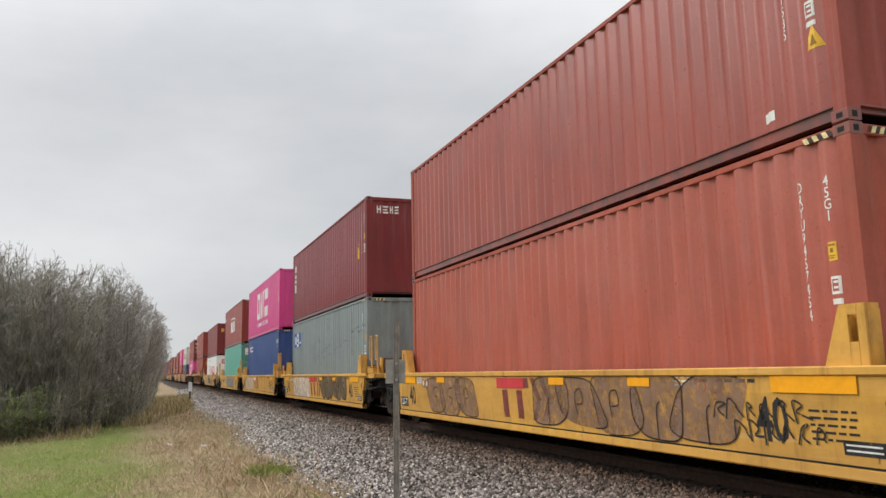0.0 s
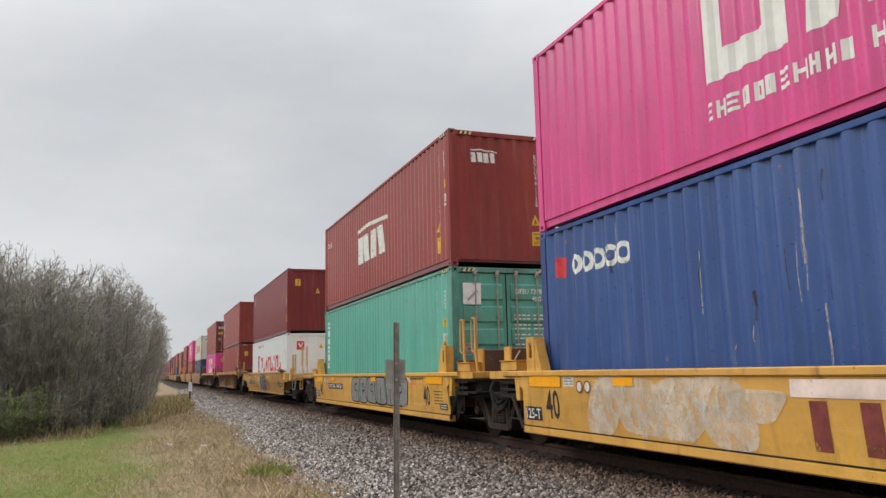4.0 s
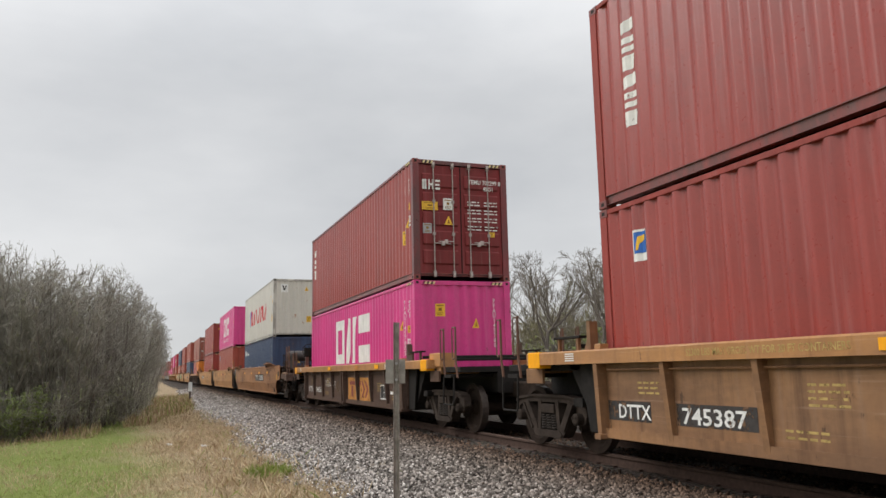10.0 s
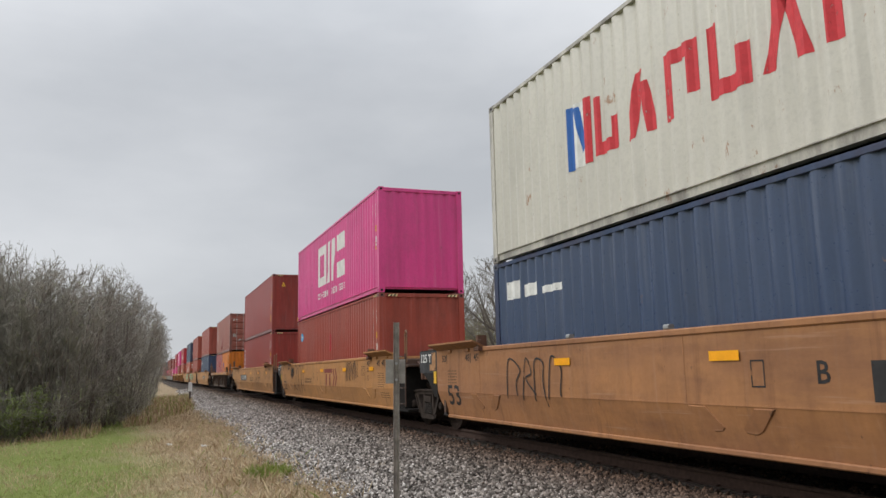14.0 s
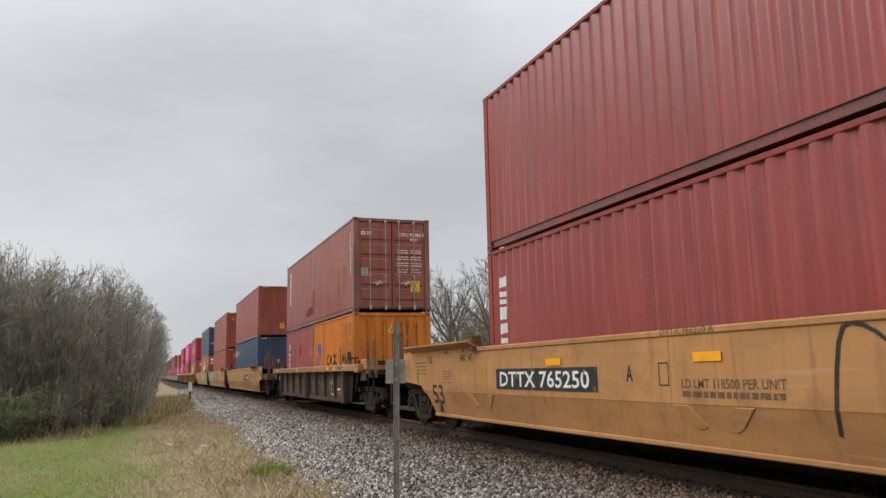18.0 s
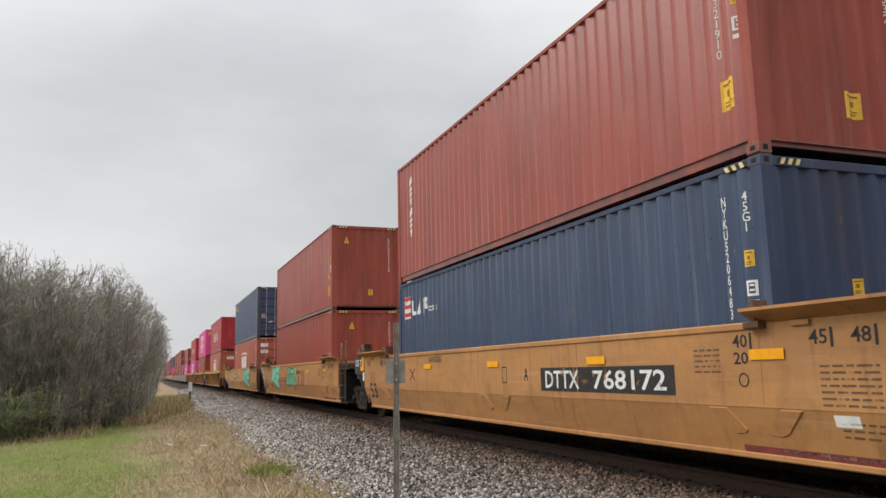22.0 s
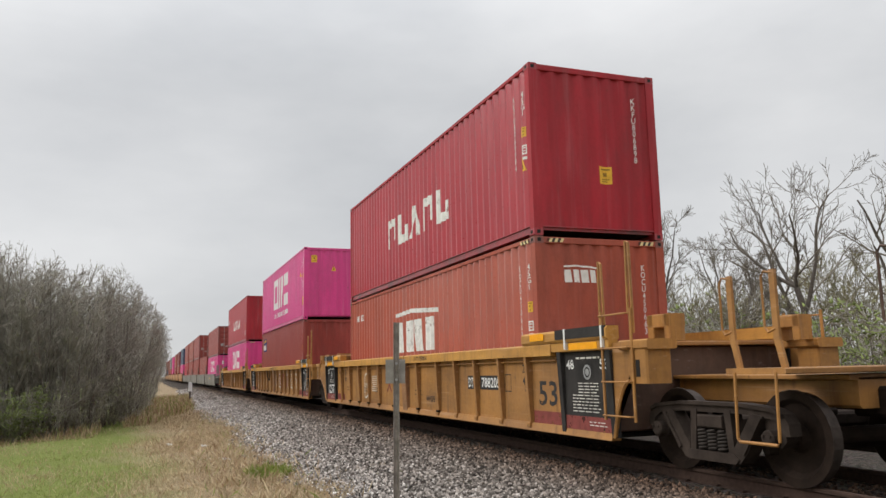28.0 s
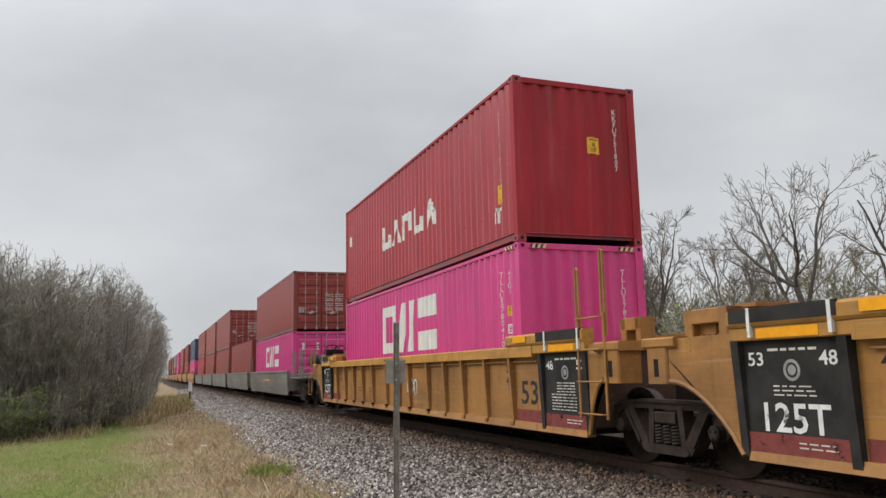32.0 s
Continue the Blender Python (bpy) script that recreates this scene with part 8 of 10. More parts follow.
def ochre_marks(car, number, letter, seed, near_nose=False, tail=0.0, limit=None):
    if number:
        marking(car, bars([(0, 0, 3.15, 0.33)]), BLACK_INK, OCHRE_FACE, 4.40, 0.88, "number_field")
        marking(car, lettering("DTTX", 0.24, 0.95), WHITE_INK, OCHRE_FACE, 4.25, 0.925, "car_number", lift=0.006)
        marking(car, lettering(number, 0.24, 1.55), WHITE_INK, OCHRE_FACE, 2.95, 0.925, "car_number", lift=0.006)
    marking(car, lettering(letter, 0.20, 0.14), BLACK_INK, OCHRE_FACE, 4.95 if number else 7.6, 1.02, "unit_letter")
    for y, tx in ((0.30, "40"), (-0.66, "45"), (-1.1, "48"), (-2.3, "53"), (12.6, "45"), (13.0, "48"), (14.2 + tail, "53")):
        marking(car, lettering(tx, 0.13, 0.20), BLACK_INK, OCHRE_FACE, y, 1.36, "well_length")
        marking(car, bars([(0, 0, 0.03, 0.17)]), BLACK_INK, OCHRE_FACE, y - 0.23, 1.33, "tick_mark")
    marking(car, lettering("20", 0.12, 0.20), BLACK_INK, OCHRE_FACE, 0.30, 1.20, "well_length")
    marking(car, lettering("53", 0.38, 0.62), BLACK_INK, OCHRE_FACE, 13.95 + tail, 0.55, "well_length")
    reflectors(car, OCHRE_FACE, (-0.15, 2.85, 6.1, 9.4), 1.24)
    for k, (y, z, w, n) in enumerate(((0.9, 1.36, 0.4, 4), (-0.75, 1.18, 0.6, 6), (-0.9, 0.70, 0.8, 2), (13.9, 1.20, 0.45, 4))):
        small_print(car, OCHRE_FACE, y, z, w, n + 1, 0.055, FADED_INK, seed + k, 0.34)
    if limit:
        y, w, h, text = limit
        marking(car, lettering(text, h, w), FADED_INK, OCHRE_FACE, y, 0.96, "load_limit")
        small_print(car, OCHRE_FACE, y, 0.93, w, 1, h * 0.9, FADED_INK, seed + 30, 0.7)
    marking(car, bars(disc(0, 0, 0.07, 0.07, 14, 0.015)), BLACK_INK, OCHRE_FACE, 0.18, 1.05, "round_mark")
    marking(car, bars(ring(0, 0, 0.18, 0.26, 0.015)), BLACK_INK, OCHRE_FACE, 5.75 if number else 6.95, 0.98, "square_mark")
    if near_nose:
        marking(car, bars([(0, 0, 0.17, 0.24)]), YELLOW_INK, OCHRE_FACE, -3.12, 0.96, "reflector", "yellow reflective sticker")
        marking(car, bars([(0, 0, 0.44, 0.22)]), DULL_INK, OCHRE_FACE, -3.42, 1.11, "data_plate")
        marking(car, bars([(0.03, 0.12, 0.20, 0.19), (0.23, 0.12, 0.41, 0.19), (0.03, 0.03, 0.20, 0.06)]), FADED_INK, OCHRE_FACE, -3.42, 1.11, "data_text", lift=0.006)


def shield_marks(car, bright=False):
    face = ("side", -SW + 0.01)
    marking(car, lettering("125 T", 0.17, 0.62), WHITE_INK, face, 15.50, 1.37, "truck_rating")
    if bright:
        marking(car, bars([(0, 0, 0.34, 0.12), (0.16, 0.12, 0.34, 0.36)]), ORANGE_INK, face, 14.92, 1.24, "reflector")
        marking(car, bars([(0, 0, 0.15, 0.22)]), WHITE_INK, face, 14.72, 0.98, "white_plate")
    else:
        marking(car, bars([(0, 0, 0.36, 0.12), (0.14, 0.12, 0.36, 0.36)]), TAN_INK, face, 14.98, 1.21, "tan_patch")
        marking(car, bars([(0, 0, 0.15, 0.24)]), YELLOW_INK, face, 14.70, 0.95, "reflector")


ochre_marks(car, "765250", "B", 100, True)
shield_marks(car)
marking(car, sketch(0.9, 0.48, 101, 5, 0.018), BLACK_INK, OCHRE_FACE, -0.1, 1.0, "graffiti_tag", lift=0.006)
marking(car, sketch(1.8, 0.8, 102, 4, 0.028), BLACK_INK, OCHRE_FACE, 11.2, 0.62, "graffiti_tag", lift=0.006)

u = 155.49
car = add_car("I", u, ("ochre", {}), "dusty ochre well car with a black sprayed tag")
lo = add_box("I1", u, LOW, "oxide", "brick-red container with a round blue mark in an ochre well car")
up = add_box("I2", u, OX, "pink", "magenta container with white company shapes stacked on a red one")
marking(up, mark_open(1.42, 4.1), PINK_INK, PN, 8.12, 0.98, "company_mark")
marking(up, mark_strip(4.05, 0.20, 22), PINK_INK, PN, 8.12, 0.54, "company_mark")
side_codes(up, 2.896, "ONEU0203806", tri=(0.46, 1.20))
hazard(lo, 2.896)
side_codes(lo, 2.896, "BSIU9783199", tri=(0.46, 1.22))
marking(lo, bars(disc(0, 0, 0.20, 0.19, 20)), plain("sky_blue_sticker", (0.05, 0.38, 0.68), 0.5), PN, 11.28, 2.22, "company_mark", "round sky-blue company mark")
marking(lo, bars([(0, 0, 0.26, 0.56)]), PAINT["crimson"], PN, 6.2, 1.54, "repair_patch", "brighter red repair patch")
marking(lo, bars([(-0.13, -0.02, 0.13, 0.05), (-0.10, -0.10, 0.10, -0.07)]), WHITE_INK, PN, 11.28, 2.22, "company_mark", lift=0.006)
ochre_marks(car, "", "C", 110, limit=(9.15, 1.25, 0.085, "LD LMT 118500 PER UNIT"))
marking(car, lettering("DTTX 765250 C", 0.075, 0.95), FADED_INK, ("side", -SW - 0.02), 6.9, 1.535, "car_number")
shield_marks(car)
marking(car, mark_pillars(1.95, 0.56), MAROON_INK, OCHRE_FACE, 5.70, 0.78, "company_mark")
marking(car, sketch(1.35, 0.62, 111, 7, 0.03), BLACK_INK, OCHRE_FACE, 2.65, 0.92, "graffiti_tag", lift=0.006)
marking(car, sketch(2.2, 1.15, 112, 4, 0.036), BLACK_INK, OCHRE_FACE, 11.5, 0.40, "graffiti_tag", lift=0.006)
marking(car, sketch(0.7, 0.45, 113, 6, 0.05), BLACK_INK, OCHRE_FACE, 12.2, 1.0, "graffiti_tag", lift=0.006)

u = 175.0
car = add_car("J", u, ("ochre", dict(rear_end=True)), "dusty ochre well car, last of its set of three")
lo = add_box("J1", u, LOW, "brown", "brick-red container standing in an ochre well car")
up = add_box("J2", u, OX, "brown", "brick-red container stacked on another brick-red one")
side_codes(lo, 2.896, "TRHU6294030", y=0.85)
side_codes(up, 2.896, "TCLU1682589", tri=(0.72, 1.15), cau=(0.76, 0.52))
end_codes(up, 2.896, "TCLU168258", tri=(-0.76, 2.28), cau=(0.04, 0.52, 0.68))
end_codes(lo, 2.896, "TRHU629403")
hazard(lo, 2.896)
hazard(up, 2.896)
marking(lo, mark_column(1.6, 6, 0.24, 0), WHITE_INK, PN, 11.80, 0.85, "company_mark")
ochre_marks(car, "", "A", 120, tail=0.6, limit=(6.55, 1.5, 0.10, "LD LMT 118500 PER UNIT"))
marking(car, lettering("DTTX 765250 A", 0.075, 0.9), FADED_INK, ("side", -SW - 0.02), 6.85, 1.535, "car_number")
marking(car, bars([(0, 0, 3.15, 0.33)]), BLACK_INK, OCHRE_FACE, 11.4, 0.88, "number_field")
marking(car, lettering("DTTX 765250", 0.24, 2.8), WHITE_INK, OCHRE_FACE, 11.25, 0.925, "car_number", lift=0.006)
marking(car, sketch(2.4, 1.1, 121, 4, 0.036), BLACK_INK, OCHRE_FACE, 4.5, 0.42, "graffiti_tag", lift=0.006)
marking(car, bars([(0, 0, 0.17, 0.24)]), OLD_YELLOW, OCHRE_FACE, 15.62, 0.98, "reflector", "yellow reflective sticker")
small_print(car, OCHRE_FACE, 15.65, 1.38, 0.75, 4, 0.075, FADED_INK, 127, 0.3)
marking(car, bars([(0, 0, 0.42, 0.40)]), TAN_INK, OCHRE_FACE, 16.45, 1.06, "rusty_plate")

# ---- ribbed car: rusty red over two short containers
u = 197.15
car = add_car("K", u, ("ribbed", "grime", "worn_edge"), "brown-grimed ribbed well car with a rusty edge")
lo = add_box("K1", u, LOW, "orange", "short orange container standing in a ribbed well car", 2.591, length=6.06)
lo2 = add_box("K3", u + 6.13, LOW, "faded_red", "short faded red container standing in a ribbed well car", 2.591, length=6.06)
up = add_box("K2", u, OS, "rust_red", "rusty red container, doors forwards, on two short containers", doors=True)
marking(lo, bars([[(0.0, 0.05), (0.30, 0.78), (0.42, 0.78), (0.30, 0.05)], [(0.36, 0.05), (0.50, 0.78), (0.86, 0.78), (0.72, 0.50), (0.86, 0.42), (0.66, 0.36), (0.62, 0.05)]]), BLUE_INK, PN, 5.64, 1.04, "company_mark")
shapes = []
for c_ in (0.62, 1.02, 1.40, 1.78, 2.72, 3.40):
    shapes += disc(c_ - 0.10, 0.20, 0.15, 0.19, 14, 0.075)
shapes += [(0.0, 0.02, 0.08, 0.60), (0.26, 0.02, 0.34, 0.34), (1.12, -0.15, 1.19, 0.16), (1.66, -0.14, 1.78, -0.07), (1.96, 0.16, 2.12, 0.24), (2.20, 0.02, 2.28, 0.58), (2.28, 0.02, 2.44, 0.10), (3.42, 0.02, 3.50, 0.60)]
shapes += [[(2.88, 0.40), (2.97, 0.40), (3.08, 0.0), (3.01, -0.12)], [(3.16, 0.40), (3.24, 0.40), (3.10, 0.0), (3.05, 0.06)]]
marking(lo, bars(shapes), BLACK_INK, PN, 4.12, 1.04, "company_mark")
marking(lo, bars([[(0, 0.05), (0.7, 0.0), (1.55, 0.02), (1.55, 2.0), (0.1, 2.02)]]), STAIN, PN, 1.72, 0.30, "grime_film", "thin brown grime near the corner")
rg = random.Random(91)
runs = []
for k in range(12):
    a_ = rg.uniform(0.05, 1.95)
    runs += stroke([(a_, rg.uniform(0.0, 0.9)), (a_ + rg.uniform(-0.02, 0.02), 1.5), (a_ + rg.uniform(-0.02, 0.02), 2.15)], rg.uniform(0.015, 0.045))
marking(lo, bars(runs), SCAR, "end", -1.0, 0.22, "rust_runs", "dark runs of rust and soot")
sticker(lo, "end", -0.16, 1.98, 0.26, 0.26, kind="triangle")
marking(lo, lettering("HLXU123410", 1.3, 0.08, stack=True, line=0.8), BLACK_INK, "end", 0.72, 0.95, "serial_number")
marking(lo2, mark_column(1.15, 3, 0.26, 0), WHITE_INK, PN, 5.50, 0.98, "company_mark")
marking(lo2, lettering("TEXU2822140", 1.32, 0.08, stack=True, line=0.8), WHITE_INK, PN, 0.78, 0.98, "serial_number")
sticker(lo2, PN, 0.55, 1.50, 0.11, 0.17)
marking(lo2, bars([(0, 0, 0.32, 0.42)]), MAROON_INK, PN, 2.85, 1.50, "repair_patch")
marking(lo2, bars([(0, 0, 0.40, 0.46)]), RED_INK, PN, 2.50, 1.50, "repair_patch")
side_codes(up, 2.896, "TCKU9238650", y=0.50, size="", extra=False)
scars = []
for k in range(34):
    a_, z_ = rg.uniform(0.3, 10.6), rg.uniform(0.3, 1.9)
    l_ = rg.uniform(0.25, 1.1)
    scars += stroke([(a_, z_), (a_ + rg.uniform(-0.02, 0.02), z_ + l_ * 0.5), (a_ + rg.uniform(-0.03, 0.03), min(2.6, z_ + l_))], rg.choice((0.014, 0.018, 0.024, 0.06)))
marking(up, bars(scars), SCAR, PN, 11.2, 0.10, "rust_scars", "dark upright scrapes and rust")
marking(up, bars([[(0, 0), (0.62, -0.02), (0.66, 0.62), (0.04, 0.66)]]), PAINT["brown"], PN, 6.55, 0.62, "repair_patch", "darker red repair patch")
marking(up, bars([[(0, 0), (1.5, 0.02), (1.45, 0.30), (0.9, 0.34), (0.1, 0.22)]]), MAROON_INK, PN, 7.8, 0.36, "repair_patch", "smeared darker red paint")
door_codes(up, 2.896, 131, serial="TCKU 923865 0")
marking(up, mark_strip(0.42, 0.10, 132), WHITE_INK, ("flat", 0.0), -0.98, 2.36, "company_mark")
sticker(up, ("flat", 0.0), 0.58, 0.62, 0.30, 0.34)
marking(up, mark_column(1.45, 6, 0.24, 0), WHITE_INK, PN, 11.45, 1.15, "company_mark")
ribbed_marks(car, "745278", OLD_WHITE, (DULL_INK, FADED_INK), 140)
marking(car, sketch(0.75, 0.18, 141, 5, 0.035), TURQ, RF, 2.3, 0.80, "graffiti_tag", lift=0.006)
marking(car, bars([(0, 0, 0.085, 0.22)]), PALE_SPRAY, ("side", -SW - 0.052), 12.06, 0.92, "white_plate")

# ---- second ochre set
u = 219.35
car = add_car("L", u, ("ochre", dict(front_truck=True, tall=0.32)), "dusty ochre well car with tall grab posts on its end")
lo = add_box("L1", u, LOW, "navy", "navy container with a red-white flag shape in an ochre car")
up = add_box("L2", u, OX, "oxide", "brick-red container stacked on a navy one")
side_codes(lo, 2.896, "NYKU5206483", y=0.58, ztop=2.56)
end_codes(lo, 2.896, "NYKU520648")
sticker(lo, "end", -0.10, 1.48, 0.11, 0.17)
hazard(lo, 2.896)
marking(lo, bars([(0, 0, 0.46, 0.52)]), WHITE_INK, PN, 11.82, 2.02, "company_flag")
marking(lo, bars([(0, 0.05, 0.46, 0.14), (0, 0.24, 0.46, 0.33), (0, 0.42, 0.46, 0.51)]), RED_INK, PN, 11.82, 2.02, "company_flag", lift=0.006)
marking(lo, mark_slants(1.05, 0.34, 3, 5, 0.10), WHITE_INK, PN, 11.2, 2.08, "company_mark")
marking(lo, mark_strip(0.52, 0.10, 150), WHITE_INK, PN, 10.05, 2.10, "company_mark")
side_codes(up, 2.896, "TCNU5321910", y=0.50, tri=None, cau=(0.52, 0.58))
end_codes(up, 2.896, "TCNU532191", tri=(0.72, 0.46), cau=(0.02, 0.48))
hazard(up, 2.896)
marking(up, mark_column(1.5, 6, 0.24, 0), WHITE_INK, PN, 11.35, 1.02, "company_mark")
ochre_marks(car, "768172", "A", 160, True)
marking(car, lettering("GWG33G", 0.12, 0.75), BLACK_INK, OCHRE_FACE, 9.35, 1.37, "stencil")
shield_marks(car, True)
marking(car, bars(stroke([(0, 0), (0.36, 0.26)], 0.05) + stroke([(0, 0.26), (0.36, 0)], 0.05, 0.001)), MAROON_INK, OCHRE_FACE, 10.6, 1.0, "crossed_mark")

u = 239.08
car = add_car("M", u, ("ochre", dict(tall=0.32)), "dusty ochre well car with turquoise and green graffiti")
lo = add_box("M1", u, LOW, "oxide", "brick-red container standing in an ochre well car")
up = add_box("M2", u, OX, "oxide", "brick-red container stacked on another brick-red one")
side_codes(lo, 2.896, "TCLU7812175", y=0.68)
side_codes(up, 2.896, "TCLU6962584", tri=(0.70, 1.10), cau=(0.68, 0.50))
end_codes(up, 2.896, "TCLU696258", tri=(-0.80, 2.28), cau=(0.05, 0.50, 0.68))
end_codes(lo, 2.896, "TCLU781217", tri=(-0.62, 2.26))
hazard(lo, 2.896)
hazard(up, 2.896)
ochre_marks(car, "", "C", 170, limit=(9.30, 1.9, 0.10, "LD LMT 117200 PER UNIT"))
shield_marks(car, True)
marking(car, mark_pillars(2.4, 0.58), MAROON_INK, OCHRE_FACE, 5.75, 0.74, "company_mark")


FAT = {
    "D": [[(0.10, 0.02), (0.12, 0.5), (0.10, 0.98)], [(0.10, 0.94), (0.55, 0.96), (0.85, 0.55), (0.6, 0.08), (0.10, 0.04)]],
    "O": [[(0.5, 1.0), (0.12, 0.78), (0.1, 0.25), (0.5, 0.0), (0.9, 0.25), (0.88, 0.78), (0.5, 1.0)]],
    "S": [[(0.92, 0.90), (0.5, 1.0), (0.15, 0.78), (0.5, 0.52), (0.85, 0.26), (0.5, 0.0), (0.08, 0.08)]],
    "E": [[(1.0, 1.0), (0.55, 0.98), (0.18, 0.96)], [(0.18, 1.0), (0.20, 0.5), (0.16, -0.02)], [(0.14, 0.04), (0.6, 0.0), (1.0, -0.10)], [(0.2, 0.5), (0.55, 0.5), (0.85, 0.48)]],
}


def sprayed_word(car, text, a0, b0, w, h, fill):
    """Fat rounded sprayed letters: a dark rim, and the fill over it."""
    room = ((0.0, 0.27, 0.26, 0.95, 0.225), (0.22, 0.46, 0.20, 0.95, 0.21), (0.40, 0.69, 0.04, 1.0, 0.25), (0.64, 1.0, 0.0, 1.0, 0.275))
    for mat, rim, lift in ((STEEL, 0.045, 0.011), (fill, 0.0, 0.016), (STEEL, None, 0.024)):
        out, up = [], 0.0
        for k, ch in enumerate(text):
            left, right, low, high, t0 = room[k]
            t, e = t0 + (rim or 0.0), t0 / 2
            for line in FAT[ch]:
                pts = curve_pts([(left * w + e * h + (w * (right - left) - 2 * e * h) * a, h * (low + e + (high - low - 2 * e) * b)) for a, b in line], 6)
                up += 0.0002
                if rim is None:
                    out += stroke([(a - 0.26 * t0 * h, b + 0.26 * t0 * h) for a, b in pts[:len(pts) * 2 // 3]], 0.016, 0.0)
                    continue
                out += stroke(pts, t * h, up)
                for q in (pts[0], pts[-1]):
                    up += 0.0002
                    out.append([(q[0] + t * h / 2 * math.cos(0.45 * i), q[1] + t * h / 2 * math.sin(0.45 * i), up) for i in range(14)])
        marking(car, bars(out), mat, OCHRE_FACE, a0, b0, "graffiti_word" if mat is fill else "graffiti_outline", lift=lift)


sprayed_word(car, "DOSE", 11.47, 0.62, 2.05, 0.95, TURQ)
marking(car, blob_row(2.1, 0.80, 4, 173), GREEN_SPRAY, OCHRE_FACE, 7.35, 0.68, "graffiti_fill")
marking(car, outline_row(2.1, 0.80, 4, 173, 0.035), BLACK_INK, OCHRE_FACE, 7.35, 0.68, "graffiti_outline", lift=0.006)
marking(car, bars(disc(0, 0, 0.20, 0.20, 16, 0.20)), TURQ, OCHRE_FACE, 11.9, 1.0, "graffiti_fill")
marking(car, bars(disc(0, 0, 0.16, 0.16, 14, 0.05)), BLACK_INK, OCHRE_FACE, 11.9, 1.0, "graffiti_tag", lift=0.006)

u = 258.7
car = add_car("N", u, ("ochre", dict(rear_end=True, tall=0.32)), "dusty ochre well car with a large turquoise sprayed word")
lo = add_box("N1", u, LOW, "orange_red", "faded orange-red container, doors forwards, in an ochre well car", doors=True)
up = add_box("N2", u, OX, "navy", "navy container, doors forwards, stacked on a faded red one", doors=True)
marking(lo, mark_roof(3.05, 0.96), WHITE_INK, PN, 7.80, 1.26, "company_mark")
marking(lo, mark_strip(0.8, 0.16, 180), WHITE_INK, PN, 11.8, 2.26, "company_mark")
side_codes(lo, 2.896, "KOCU4912709", y=0.86)
hazard(lo, 2.896)
hazard(up, 2.896)
door_codes(lo, 2.896, 181, serial="KOCU 491270 9")
marking(lo, bars([(0, 0, 0.42, 0.20)]), WHITE_INK, ("flat", 0.0), -1.0, 2.36, "company_panel")
marking(lo, mark_roof(0.46, 0.22), WHITE_INK, ("flat", 0.0), -1.0, 2.0, "company_mark")
sticker(lo, ("flat", 0.0), -0.92, 1.36, 0.24, 0.16)
side_codes(up, 2.896, "SEGU4610430", tri=(0.62, 1.22), y=0.75)
door_codes(up, 2.896, 183, serial="SEGU 461043 0")
sticker(up, ("flat", 0.0), 0.10, 0.45, 0.22, 0.24, kind="triangle")
marking(up, bars([(0, 0, 0.14, 0.26)]), WHITE_INK, ("flat", 0.0), 0.70, 0.95, "white_plate")
marking(up, bars([q for k in range(5) for q in disc(0.12 + 0.25 * k, 0.15, 0.12, 0.15, 12, 0.06)]), YELLOW_INK, PN, 11.7, 2.32, "company_mark")
ochre_marks(car, "", "B", 190, tail=0.6)
marking(car, bars([(0, 0, 2.1, 0.30)]), BLACK_INK, OCHRE_FACE, 10.2, 0.95, "number_field")
marking(car, lettering("DTTX 768172", 0.20, 1.9), WHITE_INK, OCHRE_FACE, 10.1, 1.0, "car_number", lift=0.006)
sprayed_word(car, "DOSE", 4.08, 0.56, 3.0, 0.98, TURQ)
for k, (y, z, w) in enumerate(((1.06, 1.00, 0.62), (0.98, 0.76, 0.42), (0.98, 0.50, 0.52))):
    marking(car, sketch(w, 0.20, 193 + k, 4, 0.015), BLACK_INK, OCHRE_FACE, y, z, "graffiti_tag", lift=0.006)

# ---- golden ribbed set
GF = ("side", -SW + 0.09)
GP = ("side", -SW + 0.05)


